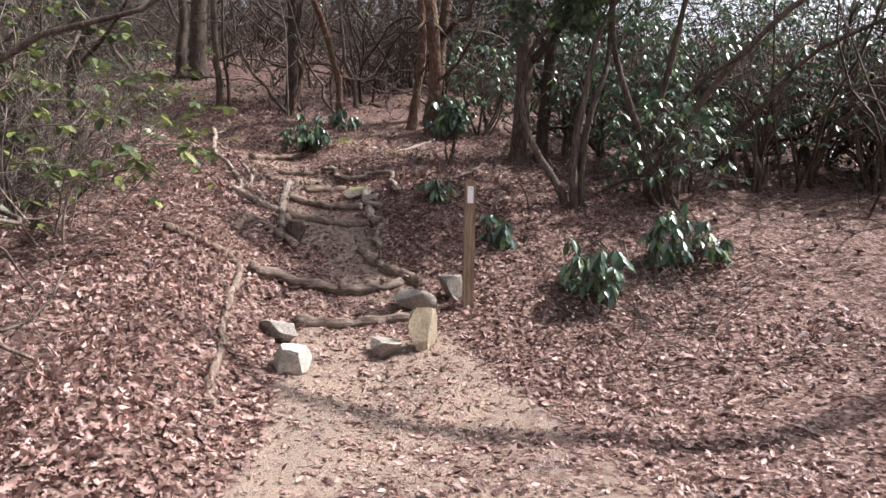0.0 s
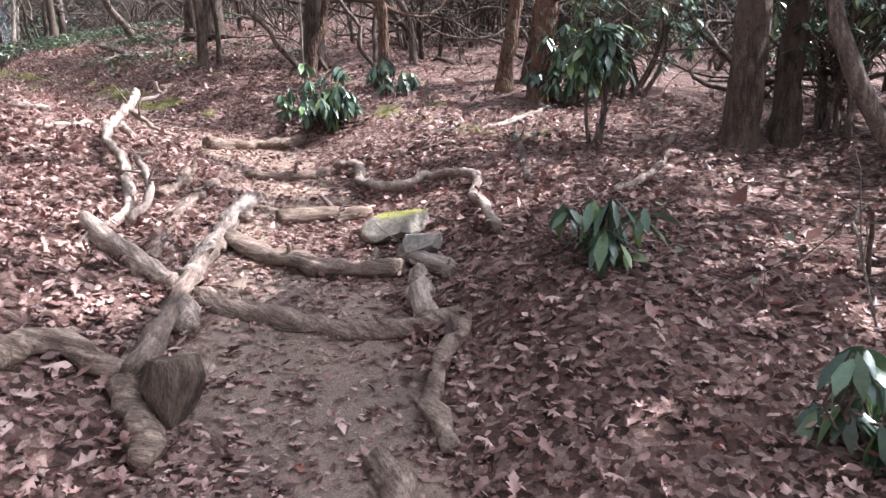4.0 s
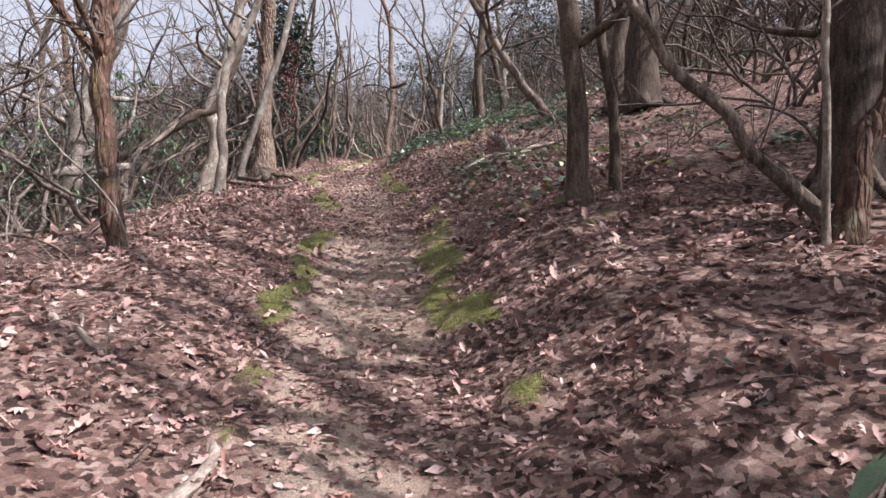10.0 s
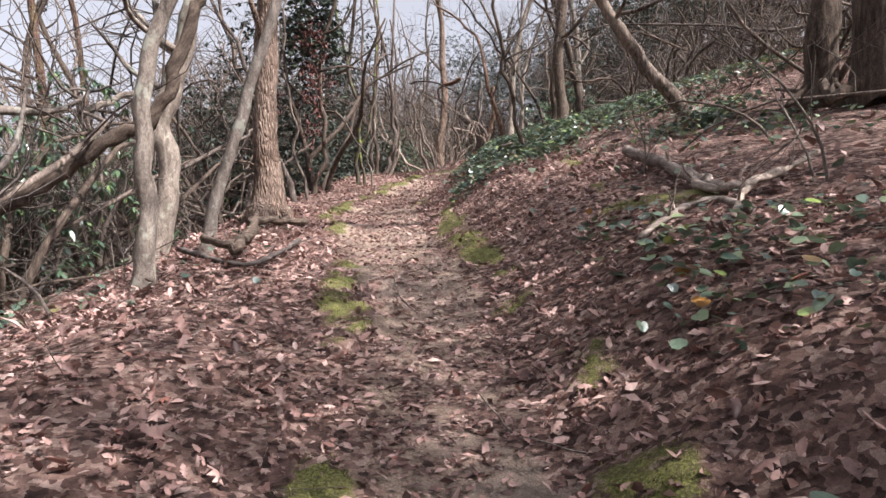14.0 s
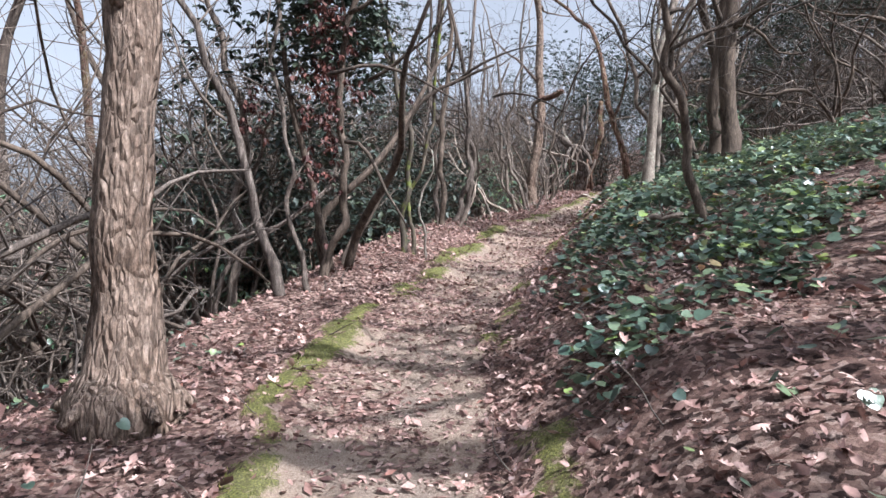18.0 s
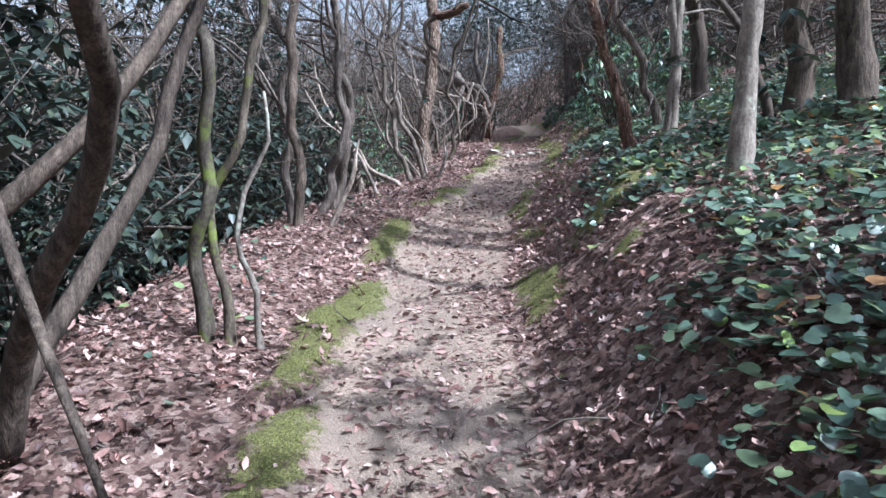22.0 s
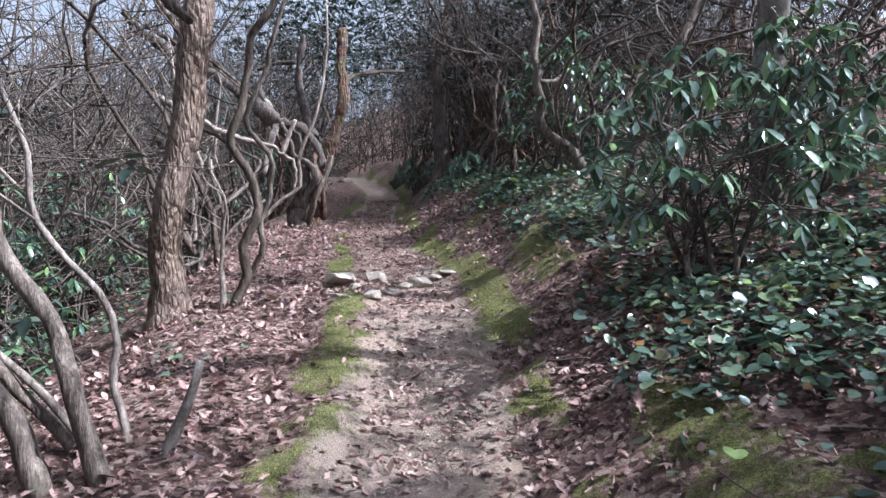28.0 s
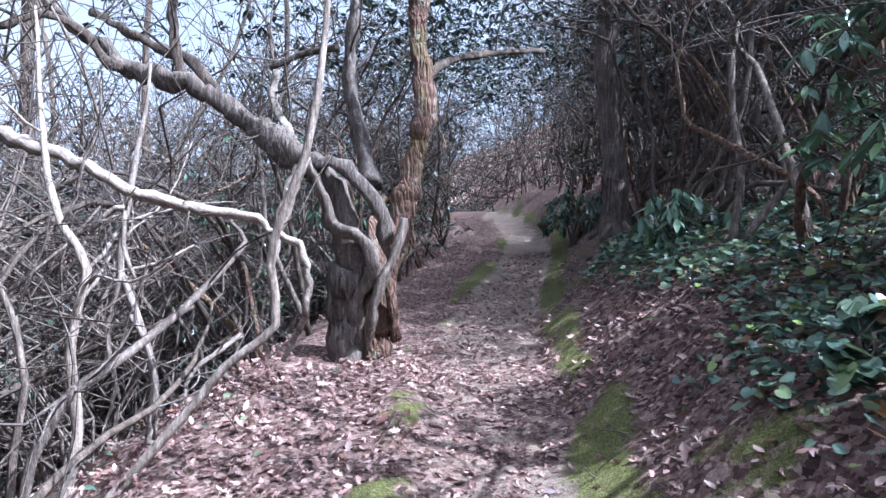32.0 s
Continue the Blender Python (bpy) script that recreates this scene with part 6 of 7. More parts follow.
trunk("leaning_snag", "crooked leaning bare trunk", "tree", [(-10.4, 21.65, 5.5), (-10.66, 21.37, 5.93), (-10.92, 21.1, 6.39), (-11.27, 20.73, 7.15)], 0.1, 0.07, BARK_LAUREL, 5, 6)
trunk("woodland_tree", "thick dark tree trunk up the bank", "tree", [(-7.94, 20.63, 5.35), (-7.96, 20.6, 5.99), (-7.93, 20.64, 6.6)], 0.275, 0.246, BARK_DARK, 10, 8)
trunk("woodland_tree", "dark tree trunk up the bank", "tree", [(-8.64, 20.94, 5.43), (-8.62, 20.96, 6.13), (-8.56, 21.04, 6.87)], 0.170, 0.139, BARK_DARK, 9, 8)
trunk("young_tree", "pale crooked stem at the path edge", "tree", [(-10.49, 14.77, 3.79), (-10.46, 14.81, 4.31), (-10.47, 14.79, 4.92), (-10.4, 14.89, 5.45), (-10.22, 15.11, 6.01)], 0.065, 0.045, BARK_GREY, 6, 7)
trunk("beech_tree", "pale tree trunk on the downhill side", "tree", [(-12.6, 13.6, 3), (-12.43, 13.82, 4.98), (-12.19, 14.12, 5.75), (-12.1, 14.23, 6.36)], 0.131, 0.091, BARK_GREY, 7, 8)
limb("dead_branch", "dark dead branch arching beside the path", "branch", [(-10.41, 15.38, 4), (-11.42, 15.99, 4.14), (-12.12, 16.36, 4.23), (-12.22, 16.95, 4.22)], 0.038, 0.041, BARK_DARK)
limb("dead_branch", "grey dead branch on dead leaves", "branch", [(-11.44, 15.55, 4.07), (-11, 15.6, 4.03), (-11.64, 16.08, 4.12)], 0.032, 0.035, BARK_DARK)
limb("fallen_branch", "thin fallen branch beside moss", "branch", [(-11.3, 15.3, 3.99), (-10.38, 15.41, 3.89), (-10.98, 16.04, 3.96), (-11.67, 16.57, 4.04)], 0.019, 0.018, TWIG)
limb("dead_branch", "bleached dead branch lying on the bank", "branch", [(-8.54, 18.04, 4.56), (-8.11, 17.51, 4.38), (-7.85, 17.43, 4.35), (-7.73, 17.81, 4.46)], 0.028, 0.028, DEADWOOD)
limb("dead_branch", "thick bleached dead branch on the bank", "branch", [(-7.91, 16.5, 4.06), (-7.83, 16.79, 4.21), (-7.77, 17.07, 4.27), (-7.51, 16.89, 4.2)], 0.019, 0.021, DEADWOOD)
limb("dead_branch", "bleached dead branch among dead leaves", "branch", [(-7.47, 16.63, 4.16), (-7.81, 17.54, 4.36), (-7.76, 17.88, 4.46), (-7.7, 18.34, 4.62)], 0.018, 0.021, DEADWOOD)
limb("dead_branch", "dark dead branch on the bank", "branch", [(-9.66, 18.99, 4.86), (-8.67, 18.13, 4.57), (-7.9, 17.41, 4.34)], 0.047, 0.038, DEADWOOD)
limb("dead_branch", "pale dead branch with a forked tip", "branch", [(-4.26, 11.02, 2.45), (-4.38, 11.17, 2.47), (-4.43, 11.34, 2.49), (-4.49, 11.54, 2.53), (-4.62, 11.77, 2.57), (-4.83, 11.94, 2.62)], 0.036, 0.017, DEADWOOD)
limb("fallen_branch", "thin twig on dead leaves", "branch", [(-10.67, 12.49, 2.72), (-6.73, 11.83, 2.94), (-5.83, 11.73, 2.88)], 0.028, 0.009, TWIG)
limb("fallen_branch", "pale broken fallen stick", "branch", [(-6.03, 11.7, 2.95), (-5.78, 11.77, 2.89), (-5.54, 11.8, 2.81), (-5.47, 11.82, 2.79)], 0.022, 0.012, DEADWOOD)
limb("fallen_branch", "pale broken stick on dead leaves", "branch", [(-8.74, 13.28, 3.35), (-8.18, 13.36, 3.4), (-7.9, 13.38, 3.35)], 0.026, 0.013, DEADWOOD)
limb("fallen_branch", "thin pale fallen stick", "branch", [(-6.14, 15.1, 3.67), (-5.96, 14.94, 3.64), (-5.82, 14.86, 3.63)], 0.009, 0.006, DEADWOOD)
limb("fallen_branch", "pale fallen branch among groundcover", "branch", [(-13.38, 21.07, 5.42), (-13.16, 20.97, 5.41), (-13.01, 20.99, 5.43)], 0.023, 0.019, DEADWOOD)
limb("broken_branch", "broken pale branch propped across stems", "branch", [(-10.57, 12.95, 3.9), (-10.52, 13.14, 3.94), (-10.47, 13.34, 3.97), (-10.38, 13.68, 4.02)], 0.050, 0.045, BARK_GREY)
limb("leaning_sapling", "dark bent stem leaning across other trunks", "branch", [(-12.2, 13.95, 4.17), (-11.82, 14.44, 4.47), (-11.48, 14.87, 4.85), (-11.26, 15.15, 5.04), (-11.04, 15.43, 6), (-10.97, 15.52, 6.32)], 0.055, 0.044, BARK_DARK)
limb("dead_branch", "pale bare branch reaching sideways", "branch", [(-15.13, 15.44, 5.56), (-15.05, 15.73, 5.73), (-14.95, 16.09, 5.92)], 0.053, 0.031, BARK_GREY)

# the laurel tunnel
trunk("mountain_laurel_tree", "dark crooked laurel trunk", "shrub", [(-16.65, 19.64, 4.83), (-16.6, 19.71, 5.19), (-16.52, 19.81, 5.55), (-16.54, 19.78, 6.14), (-16.57, 19.75, 6.71)], 0.064, 0.051, BARK_DARK, 6, 8)
trunk("mountain_laurel_tree", "slender crooked laurel stem", "shrub", [(-16.23, 19.25, 4.73), (-16.3, 19.16, 5.25), (-16.37, 19.06, 5.6), (-16.33, 19.12, 6.05), (-16.43, 18.99, 6.56)], 0.035, 0.027, BARK_LAUREL, 5, 8)
trunk("mountain_laurel_tree", "grey-brown crooked laurel trunk", "shrub", [(-16.14, 18.93, 4.73), (-16.2, 18.85, 5.13), (-16.32, 18.69, 5.56), (-16.36, 18.64, 6.01), (-16.5, 18.46, 6.48)], 0.067, 0.045, BARK_LAUREL, 6, 8)
trunk("mountain_laurel_tree", "grey-brown crooked laurel trunk", "shrub", [(-18.54, 19.1, 4.23), (-18.43, 19.24, 4.9), (-18.48, 19.18, 5.65), (-18.4, 19.29, 6.43), (-18.5, 19.15, 6.99)], 0.081, 0.058, BARK_LAUREL, 6, 8)
trunk("mountain_laurel_tree", "dark mossy trunk forked near its foot", "shrub", [(-17.31, 21.03, 5.07), (-17.32, 21.02, 5.55), (-17.28, 21.06, 6.15), (-17.25, 21.09, 6.38), (-17.32, 21.02, 6.72)], 0.053, 0.043, BARK_MOSSY, 7, 9)
trunk("mountain_laurel_tree", "mossy trunk leaning over the path", "shrub", [(-17.24, 21.13, 5.04), (-17.27, 21.1, 5.54), (-17.26, 21.11, 5.91), (-17.21, 21.16, 6.14), (-17.13, 21.24, 6.38), (-17.07, 21.3, 6.72)], 0.036, 0.029, BARK_MOSSY, 7, 9)
trunk("broken_sapling", "short broken grey stem", "shrub", [(-17.15, 21.26, 4.99), (-17.2, 21.21, 5.49), (-17.19, 21.22, 5.71)], 0.026, 0.019, BARK_GREY, 1.4, 0)
trunk("mountain_laurel_tree", "crooked laurel trunk with loose bark", "shrub", [(-19.87, 23.2, 5.5), (-19.89, 23.18, 6.03), (-19.91, 23.16, 6.74), (-19.86, 23.21, 7.2), (-19.98, 23.09, 7.66)], 0.065, 0.050, BARK_LAUREL, 6, 8)
trunk("mountain_laurel_tree", "crooked grey laurel trunk", "shrub", [(-20.29, 24.04, 5.6), (-20.21, 24.12, 6.13), (-20.16, 24.17, 6.72), (-20.23, 24.1, 7.26), (-20.27, 24.06, 7.9)], 0.068, 0.051, BARK_LAUREL, 6, 8)
trunk("stump", "bleached broken stump at the path edge", "stump", [(-19.44, 23.39, 5.46), (-19.37, 23.46, 5.7), (-19.29, 23.53, 5.93)], 0.043, 0.024, DEADWOOD, 0.9, 0)
trunk("beech_tree", "smooth pale trunk on the ivy bank", "tree", [(-15.5, 23.58, 5.97), (-15.49, 23.59, 6.33), (-15.47, 23.61, 6.8)], 0.072, 0.057, BARK_GREY, 8, 7)
trunk("mountain_laurel_tree", "leaning reddish laurel trunk on the bank", "shrub", [(-17.04, 25.02, 6.16), (-17.13, 24.93, 6.58), (-17.22, 24.84, 7.08), (-17.31, 24.76, 7.4)], 0.076, 0.058, BARK_RED, 6, 8)
trunk("mountain_laurel_tree", "pale laurel trunk on the bank", "shrub", [(-17.56, 26.48, 6.52), (-17.63, 26.41, 6.94), (-17.8, 26.24, 7.47), (-17.88, 26.17, 7.78)], 0.069, 0.052, BARK_LAUREL, 6, 8)
trunk("young_tree", "slender grey stem on the bank", "tree", [(-16.86, 25.34, 6.31), (-16.83, 25.37, 6.88), (-16.81, 25.39, 7.41)], 0.046, 0.037, BARK_GREY, 6, 7)
trunk("woodland_tree", "dark tree trunk on the bank", "tree", [(-15.26, 24.92, 6.37), (-15.26, 24.92, 6.81), (-15.29, 24.87, 7.3)], 0.130, 0.111, BARK_DARK, 8, 8)
trunk("mountain_laurel_tree", "dark thin laurel stem at the bank edge", "shrub", [(-12.94, 21.12, 5.44), (-12.99, 21.04, 5.82), (-13.05, 20.95, 6.29), (-13.14, 20.81, 7.07)], 0.047, 0.037, BARK_DARK, 5, 7)
trunk("mountain_laurel_tree", "crooked grey laurel trunk", "shrub", [(-20.07, 23.72, 5.54), (-19.96, 23.79, 5.96), (-19.88, 23.84, 6.31), (-19.87, 23.85, 6.8), (-19.91, 23.83, 7.54)], 0.066, 0.053, BARK_LAUREL, 6, 8)
trunk("mountain_laurel_tree", "dark crooked laurel trunk", "shrub", [(-19.62, 23.13, 5.47), (-19.62, 23.13, 6.07), (-19.67, 23.1, 6.71), (-19.65, 23.11, 7.33)], 0.066, 0.058, BARK_DARK, 7, 8)
trunk("dead_sapling", "pale forked dead sapling", "shrub", [(-21.35, 25.52, 5.81), (-21.5, 25.42, 6.24), (-21.73, 25.28, 6.52), (-22, 25.1, 6.81)], 0.037, 0.024, DEADWOOD, 1.5, 3)
trunk("mountain_laurel_tree", "thin crooked laurel stem", "shrub", [(-22, 26.74, 6.03), (-22.16, 26.64, 6.58), (-22.28, 26.56, 7.25), (-22.37, 26.5, 7.92), (-22.32, 26.53, 8.58)], 0.057, 0.043, BARK_LAUREL, 5, 7)
trunk("mountain_laurel_tree", "thin crooked laurel stem", "shrub", [(-21.82, 26.89, 6.06), (-21.93, 26.82, 6.51), (-22.14, 26.68, 6.99), (-22.23, 26.63, 7.79), (-22.12, 26.7, 8.58)], 0.050, 0.036, BARK_LAUREL, 5, 7)
trunk("mountain_laurel_tree", "dark leaning trunk on the bank", "shrub", [(-15.89, 25.09, 6.37), (-15.96, 25.05, 6.73), (-16.05, 24.99, 7.01), (-16.15, 24.93, 7.18)], 0.053, 0.039, BARK_DARK, 6, 8)
trunk("woodland_tree", "thick dark trunk up the bank", "tree", [(-15.73, 25.32, 6.48), (-15.74, 25.32, 6.86), (-15.77, 25.29, 7.21)], 0.104, 0.094, BARK_DARK, 8, 8)
trunk("young_tree", "grey sapling on the bank", "tree", [(-16.83, 25.37, 6.33), (-16.82, 25.38, 6.89), (-16.85, 25.36, 7.4)], 0.048, 0.040, BARK_GREY, 6, 7)

# the last stretch
limb("dead_branch", "long bleached dead branch reaching across the view of laurels", "branch", [(-26.69, 30.73, 8.63), (-26.52, 30.97, 8.53), (-26.39, 31.15, 8.44), (-26.2, 31.43, 8.25), (-25.93, 31.8, 8.13), (-25.8, 31.99, 8.09), (-25.72, 32.1, 8), (-25.64, 32.21, 7.93), (-25.64, 32.27, 7.68), (-25.69, 32.28, 7.46), (-25.86, 32.21, 7.16)], 0.046, 0.018, DEADWOOD)
limb("dead_branch", "bent dead branch, bleached pale", "branch", [(-25.77, 32.15, 8.02), (-25.75, 32.25, 8.3), (-25.72, 32.34, 8.5)], 0.032, 0.026, DEADWOOD)
limb("dead_branch", "thin curled bleached twig", "branch", [(-26.33, 31.21, 8.02), (-26.19, 31.34, 8.16), (-26.18, 31.35, 7.88), (-26.13, 31.4, 7.71)], 0.017, 0.010, DEADWOOD)
limb("dead_branch", "thin bleached twig hanging down", "branch", [(-26.2, 31.33, 7.78), (-26.26, 31.27, 7.38), (-26.23, 31.3, 7.11), (-26.3, 31.24, 6.77)], 0.013, 0.010, DEADWOOD)
limb("dead_branch", "thin bleached twig hanging down", "branch", [(-26.17, 31.37, 7.51), (-26.07, 31.45, 7.24), (-26.07, 31.46, 6.77)], 0.017, 0.013, DEADWOOD)
limb("dead_branch", "thin bleached forked twig", "branch", [(-25.86, 31.93, 7.37), (-25.97, 31.65, 7.15), (-25.93, 31.59, 6.97)], 0.018, 0.010, DEADWOOD)
limb("laurel_bough", "dark crooked laurel bough", "branch", [(-22.78, 28.13, 8.9), (-22.94, 28.02, 8.76), (-22.9, 28.04, 8.46), (-22.78, 28.13, 8.31)], 0.049, 0.029, BARK_DARK)
limb("oak_bough", "side bough of a ridged tree", "branch", [(-22.79, 28.12, 8.94), (-22.57, 28.19, 8.9), (-22.37, 28.26, 8.95), (-22.16, 28.31, 9.06)], 0.083, 0.061, BARK_RED)
trunk("oak_tree", "tree with deeply ridged brown bark beside the path", "tree", [(-23.81, 28.81, 6.25), (-23.83, 28.8, 7.02), (-23.71, 28.87, 7.92), (-23.65, 28.9, 8.81)], 0.133, 0.113, BARK_OAK, 11, 7, flute=0.05, flare=0.45)
trunk("mountain_laurel_tree", "bleached crooked laurel bough", "shrub", [(-22.06, 27.19, 6.1), (-22.11, 27.16, 6.48), (-22.2, 27.11, 6.72), (-22.31, 27.05, 6.87), (-22.43, 26.98, 7.23), (-22.52, 26.93, 7.46)], 0.024, 0.018, DEADWOOD, 4.5, 7)
trunk("dead_branch", "bleached dead bough leaning downhill", "branch", [(-22.06, 26.99, 6.09), (-22.21, 26.91, 6.28), (-22.38, 26.81, 6.45), (-22.55, 26.71, 6.62)], 0.020, 0.015, DEADWOOD, 3, 4)
trunk("stump", "pale broken stick standing in leaves", "stump", [(-21.77, 27.21, 6.07), (-21.71, 27.24, 6.23), (-21.66, 27.28, 6.44)], 0.028, 0.017, BARK_GREY, 0.4, 0)
trunk("dead_sapling", "bleached antler-like dead stem", "shrub", [(-23.43, 29.01, 6.37), (-23.45, 29, 6.71), (-23.42, 29.02, 7.07)], 0.043, 0.014, DEADWOOD, 1.2, 4)
trunk("mountain_laurel_tree", "dark crooked laurel stem", "shrub", [(-23.39, 29.09, 6.39), (-23.26, 29.17, 7.08), (-23.38, 29.09, 7.75), (-23.35, 29.11, 8.16), (-23.16, 29.22, 8.83)], 0.053, 0.038, BARK_DARK, 5.5, 8)
trunk("mountain_laurel_tree", "crooked laurel trunk leaning downhill", "shrub", [(-22.16, 26.97, 6.09), (-22.37, 26.82, 6.38), (-22.52, 26.72, 6.72), (-22.53, 26.71, 7.25), (-22.67, 26.61, 7.66), (-22.78, 26.54, 8.08)], 0.036, 0.024, BARK_LAUREL, 5, 8)
trunk("stump", "bleached broken tree stub", "stump", [(-24.02, 27.42, 5.58), (-24.1, 27.36, 6.02), (-24.2, 27.29, 6.32), (-24.32, 27.21, 6.48)], 0.078, 0.056, DEADWOOD, 1.3, 1)
trunk("dead_branch", "bleached bough bent downhill", "branch", [(-21.63, 26.17, 5.92), (-21.97, 25.93, 6.13), (-22.11, 25.83, 6.4), (-22.28, 25.71, 6.61)], 0.030, 0.023, DEADWOOD, 2.5, 3)
trunk("mountain_laurel_tree", "grey crooked laurel trunk", "shrub", [(-23.63, 29.41, 6.45), (-23.49, 29.51, 6.98), (-23.46, 29.53, 7.48), (-23.59, 29.44, 8.04), (-23.49, 29.51, 8.52)], 0.034, 0.025, BARK_LAUREL, 5.5, 9)
old_laurel = thing("gnarled_laurel", "old gnarled laurel with a twisted, split and hollow trunk", "shrub", "", (-26.37, 33.22, 6.99))
strand(old_laurel, "trunk", [(-26.39, 33.2, 6.9), (-26.41, 33.18, 7.33), (-26.35, 33.23, 7.75), (-26.38, 33.21, 8.07), (-26.47, 33.13, 8.37), (-26.64, 32.97, 8.61), (-26.93, 32.69, 8.88), (-27.13, 32.51, 9.1), (-27.33, 32.31, 9.25), (-27.69, 31.97, 9.39), (-27.83, 31.84, 9.57), (-28.06, 31.62, 9.81), (-28.25, 31.44, 10.09)], 0.166, 0.041, BARK_LAUREL)
strand(old_laurel, "trunk", [(-26.23, 33.35, 6.96), (-26.24, 33.34, 7.33), (-26.15, 33.43, 7.83), (-26.07, 33.51, 8.2), (-26, 33.57, 8.57), (-25.92, 33.64, 9.02), (-25.96, 33.61, 9.62), (-25.94, 33.62, 10.08)], 0.120, 0.069, BARK_RED)
strand(old_laurel, "limb", [(-26.33, 33.26, 6.96), (-26.26, 33.17, 7.43), (-26.07, 33.2, 7.75), (-26.14, 33.13, 7.97), (-26.35, 33.02, 8.07), (-26.39, 32.97, 8.29), (-26.53, 32.92, 8.57)], 0.069, 0.041, BARK_LAUREL)
strand(old_laurel, "limb", [(-26.15, 33.43, 7.86), (-26.11, 33.32, 8.17), (-26.18, 33.17, 8.4), (-26.31, 33.05, 8.56), (-26.5, 32.95, 8.57)], 0.069, 0.046, BARK_LAUREL)
strand(old_laurel, "limb", [(-26.12, 33.45, 7.14), (-26.03, 33.32, 7.52), (-26.05, 33.22, 7.84), (-26.13, 33.22, 8.06), (-26.17, 33.41, 8.3)], 0.046, 0.032, BARK_RED)
strand(old_laurel, "limb", [(-26.29, 33.29, 6.96), (-26.15, 33.21, 7.24), (-26.02, 33.18, 7.53), (-25.95, 33.31, 7.84), (-25.94, 33.4, 8.12)], 0.041, 0.037, BARK_LAUREL)
strand(old_laurel, "limb", [(-26.64, 32.97, 8.61), (-26.57, 32.81, 8.39), (-26.56, 32.67, 8.09), (-26.51, 32.56, 7.77)], 0.065, 0.032, DEADWOOD)
strand(old_laurel, "bough", [(-27.33, 32.31, 9.25), (-27.39, 32.26, 9.52), (-27.4, 32.24, 9.8), (-27.38, 32.27, 10.12)], 0.046, 0.032, BARK_DARK)
strand(old_laurel, "bough", [(-27.69, 31.97, 9.39), (-27.62, 31.81, 9.38), (-27.63, 31.65, 9.58), (-27.67, 31.39, 9.68), (-27.79, 31.12, 9.55)], 0.041, 0.023, BARK_DARK)
strand(old_laurel, "bough", [(-27.13, 32.5, 9.11), (-27.4, 32.4, 9.46), (-27.77, 32.28, 9.63), (-28.47, 31.99, 10.05)], 0.051, 0.032, BARK_DARK)
strand(old_laurel, "bough", [(-26.38, 33.21, 7.7), (-26.51, 33.08, 7.94), (-26.63, 32.97, 7.87)], 0.032, 0.014, BARK_LAUREL)
strand(old_laurel, "bough", [(-25.94, 33.62, 9.21), (-25.98, 33.97, 9.46), (-25.87, 34.45, 9.61), (-25.85, 35.22, 9.78)], 0.037, 0.023, BARK_DARK)
strand(old_laurel, "bough", [(-26.24, 33.34, 8.39), (-26.51, 33.46, 8.8), (-26.71, 33.51, 9.33), (-26.74, 33.62, 10.11)], 0.074, 0.051, BARK_LAUREL)
strand(old_laurel, "bough", [(-27.07, 32.94, 9.44), (-26.85, 33.14, 9.56), (-26.64, 33.34, 9.6)], 0.023, 0.032, BARK_DARK)
strand(old_laurel, "bough", [(-26.98, 32.94, 9.4), (-26.96, 32.89, 9.13), (-26.7, 32.91, 8.77)], 0.028, 0.037, BARK_GREY)
trunk("dead_branch", "bleached bare dead branch reaching upward", "branch", [(-26.31, 31.03, 6.49), (-26.25, 31.09, 6.88), (-26.27, 31.07, 7.4), (-26.19, 31.14, 7.79), (-26.3, 31.04, 8.05)], 0.035, 0.023, DEADWOOD, 3, 6)
trunk("dead_branch", "bleached dead branch crossing in front of laurels", "branch", [(-25.54, 31.01, 6.68), (-25.33, 31.21, 6.99), (-25.12, 31.41, 7.32), (-24.94, 31.58, 7.52), (-24.95, 31.57, 7.81), (-24.91, 31.61, 8.06), (-24.82, 31.69, 8.34)], 0.026, 0.020, DEADWOOD, 3.2, 6)
trunk("dead_branch", "bleached thin dead branch", "branch", [(-26.21, 31.51, 6.73), (-26.22, 31.5, 7.29), (-26.34, 31.39, 7.77), (-26.31, 31.42, 8.16)], 0.031, 0.020, DEADWOOD, 2.4, 5)
trunk("mountain_laurel_tree", "brown laurel trunk on the bank", "shrub", [(-26.38, 37.54, 8.04), (-26.39, 37.53, 9.2), (-26.46, 37.47, 10.28), (-26.4, 37.52, 11)], 0.165, 0.127, BARK_LAUREL, 6, 8)
trunk("mountain_laurel_tree", "thin leaning laurel stem on the bank", "shrub", [(-26.89, 40.43, 8.76), (-27.05, 40.28, 9.65), (-27.31, 40.04, 10.39), (-27.57, 39.79, 11.33)], 0.089, 0.059, BARK_LAUREL, 5, 7)
trunk("mountain_laurel_tree", "reddish leaning laurel stem", "shrub", [(-25.36, 39.05, 8.62), (-25.46, 38.95, 9.38), (-25.78, 38.65, 10.22), (-26.05, 38.4, 10.68)], 0.100, 0.066, BARK_RED, 5, 7)
trunk("mountain_laurel_tree", "grey leaning laurel stem", "shrub", [(-24.49, 38.12, 8.48), (-24.7, 37.92, 9.16), (-25.11, 37.53, 10.15), (-25.29, 37.36, 10.67)], 0.088, 0.066, BARK_LAUREL, 5.5, 8)
trunk("mountain_laurel_tree", "crooked laurel trunk on the bank", "shrub", [(-21.89, 33.53, 7.74), (-22.11, 33.36, 8.07), (-22.36, 33.18, 8.26), (-22.45, 33.11, 8.77), (-22.47, 33.1, 9.18)], 0.093, 0.062, BARK_LAUREL, 6, 8)
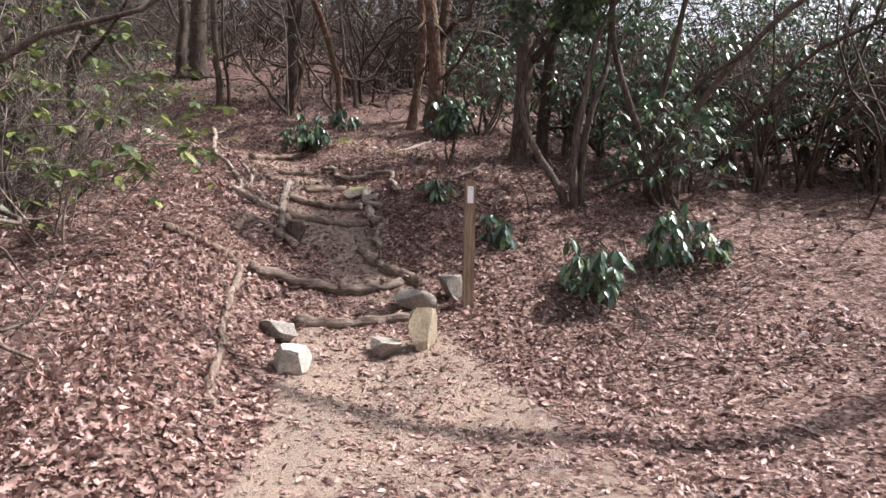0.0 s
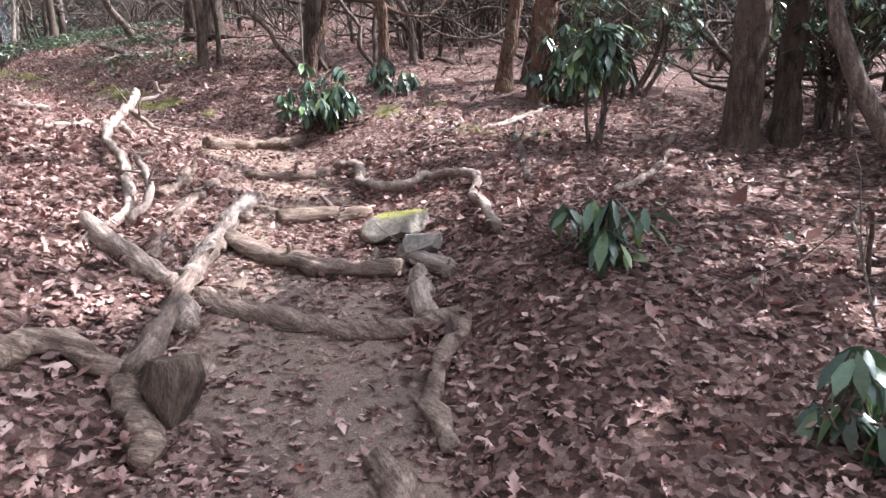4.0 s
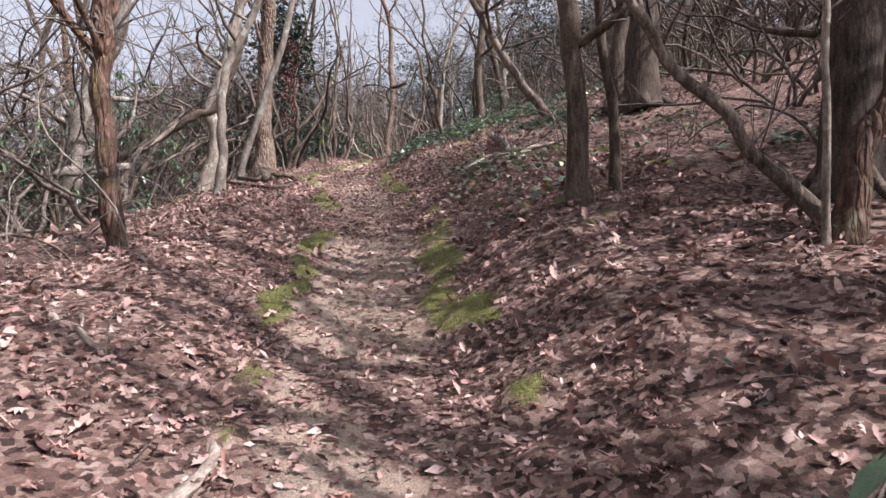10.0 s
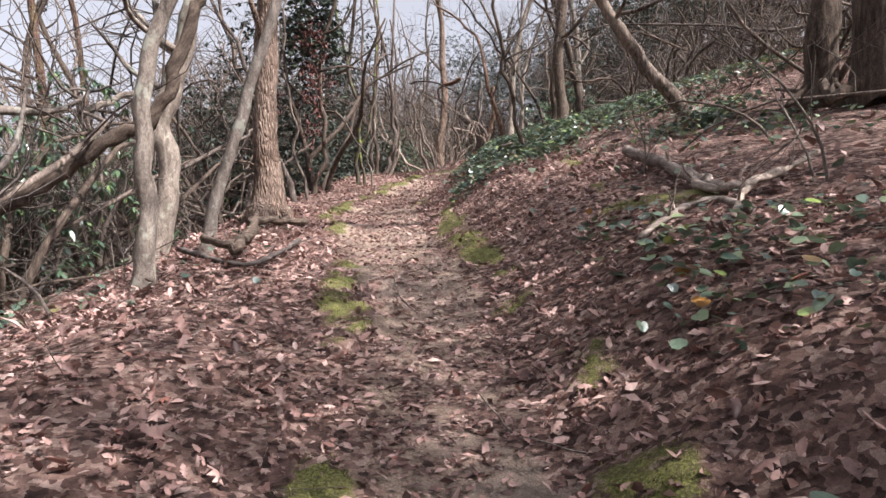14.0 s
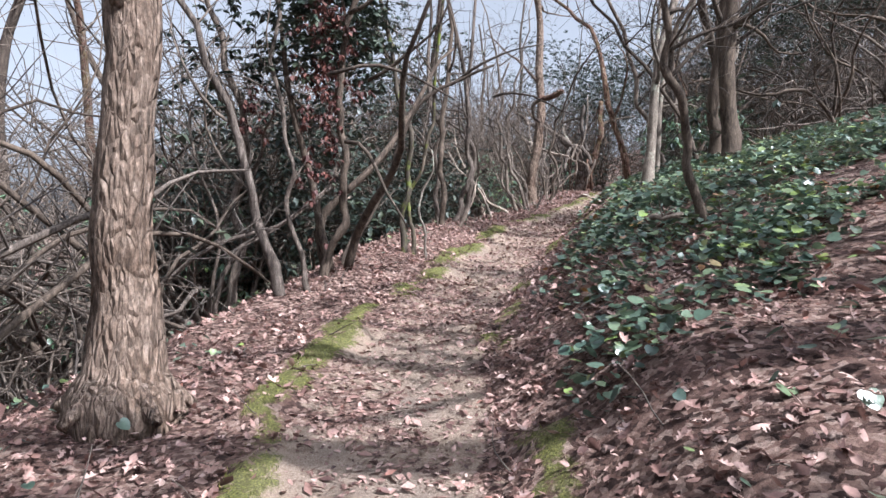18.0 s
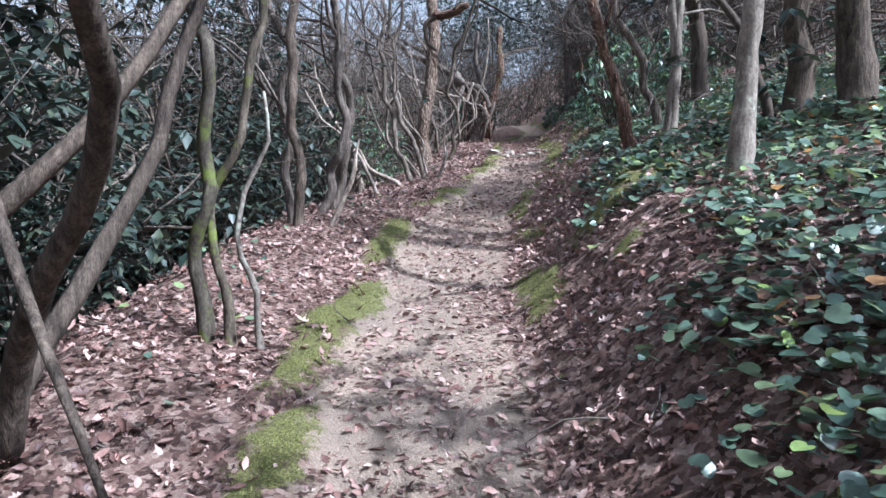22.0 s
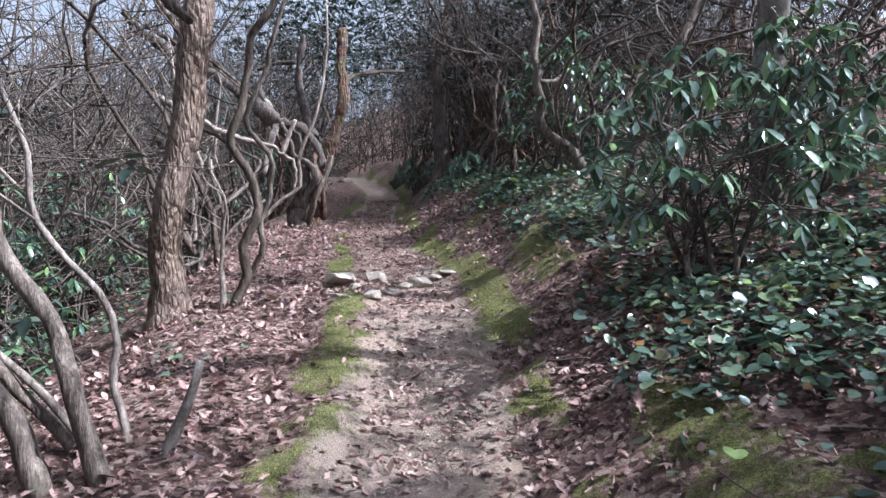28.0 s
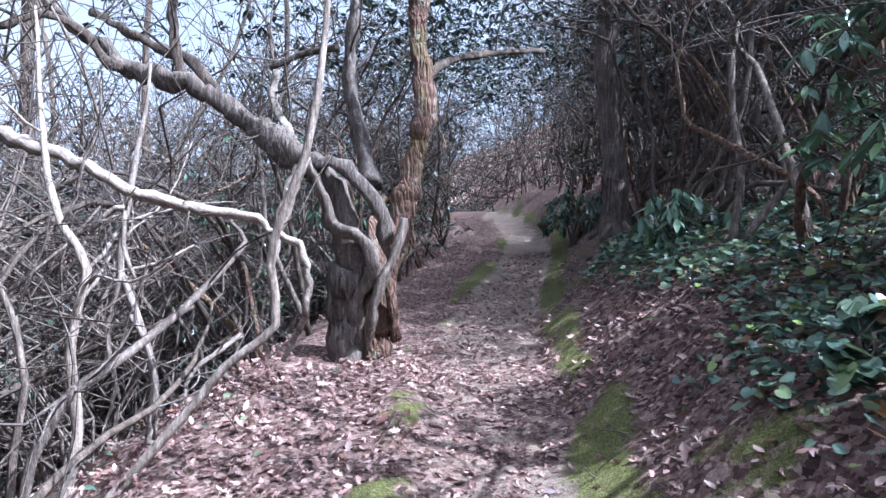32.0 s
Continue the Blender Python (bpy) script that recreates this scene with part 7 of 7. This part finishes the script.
trunk("mountain_laurel_tree", "dark trunk leaning over the bank", "shrub", [(-21.05, 32.2, 7.45), (-20.99, 32.25, 7.78), (-20.93, 32.29, 8.02)], 0.080, 0.060, BARK_DARK, 5, 7)
trunk("young_tree", "grey trunk among evergreen leaves", "tree", [(-19.69, 31.28, 7.39), (-19.7, 31.27, 7.97), (-19.68, 31.29, 8.58), (-19.7, 31.28, 9.3)], 0.135, 0.117, BARK_GREY, 7, 7)
trunk("woodland_tree", "dark trunk up the bank", "tree", [(-18.74, 30.13, 7.26), (-18.77, 30.11, 7.89), (-18.81, 30.08, 8.41), (-18.88, 30.03, 8.75)], 0.137, 0.112, BARK_DARK, 8, 8)
rhododendron((-19.88, 29.61), 1.58, 1.44, 2)
rhododendron((-19.48, 31.06), 1.30, 1.54, 2)
rhododendron((-28.54, 40.05), 1.23, 1.12, 1)
rhododendron((-24.57, 35.39), 0.78, 0.57, 1)
rhododendron((-22.39, 33.82), 1.58, 1.82, 2)
rhododendron((-22.64, 32.69), 0.31, 0.33, 3)
boulder("stone", "pale stone embedded in the footpath", (-23.15, 30.13), 0.30, 0.12, ROCK_WORN, 0.15, "stones in the path")
boulder("stone", "pale stone embedded in the footpath", (-23.02, 30.54), 0.18, 0.11, ROCK_WORN, 0.15, "stones in the path")
boulder("stone", "pale stone embedded in the footpath", (-22.64, 30.73), 0.25, 0.09, ROCK_WORN, 0.15, "stones in the path")
boulder("stone", "pale stone embedded in the footpath", (-22.72, 29.63), 0.27, 0.07, ROCK_WORN, 0.15, "stones in the path")
boulder("stone", "pale stone embedded in the footpath", (-22.65, 29.95), 0.20, 0.08, ROCK_WORN, 0.15, "stones in the path")
boulder("stone", "pale stone embedded in the footpath", (-22.91, 30.05), 0.15, 0.07, ROCK_WORN, 0.15, "stones in the path")
boulder("stone", "pale stone embedded in the footpath", (-22.66, 30.32), 0.17, 0.05, ROCK_WORN, 0.15, "stones in the path")
boulder("stone", "pale stone embedded in the footpath", (-22.65, 30.99), 0.17, 0.06, ROCK_WORN, 0.15, "stones in the path")
boulder("stone", "pale stone embedded in the footpath", (-22.69, 30.56), 0.13, 0.06, ROCK_WORN, 0.15, "stones in the path")
boulder("stone", "pale stone embedded in the footpath", (-22.58, 31.18), 0.25, 0.06, ROCK_WORN, 0.15, "stones in the path")
boulder("stone", "pale stone embedded in the footpath", (-22.99, 29.77), 0.13, 0.05, ROCK_WORN, 0.15, "stones in the path")
limb("fallen_log", "dark fallen log end at the path edge", "log", [(-30.22, 41.31, 8.19), (-29.96, 41.55, 8.5), (-30.64, 43.16, 8.89)], 0.119, 0.121, BARK_DARK)

trail_post((0.255, 6.46), 1.23)
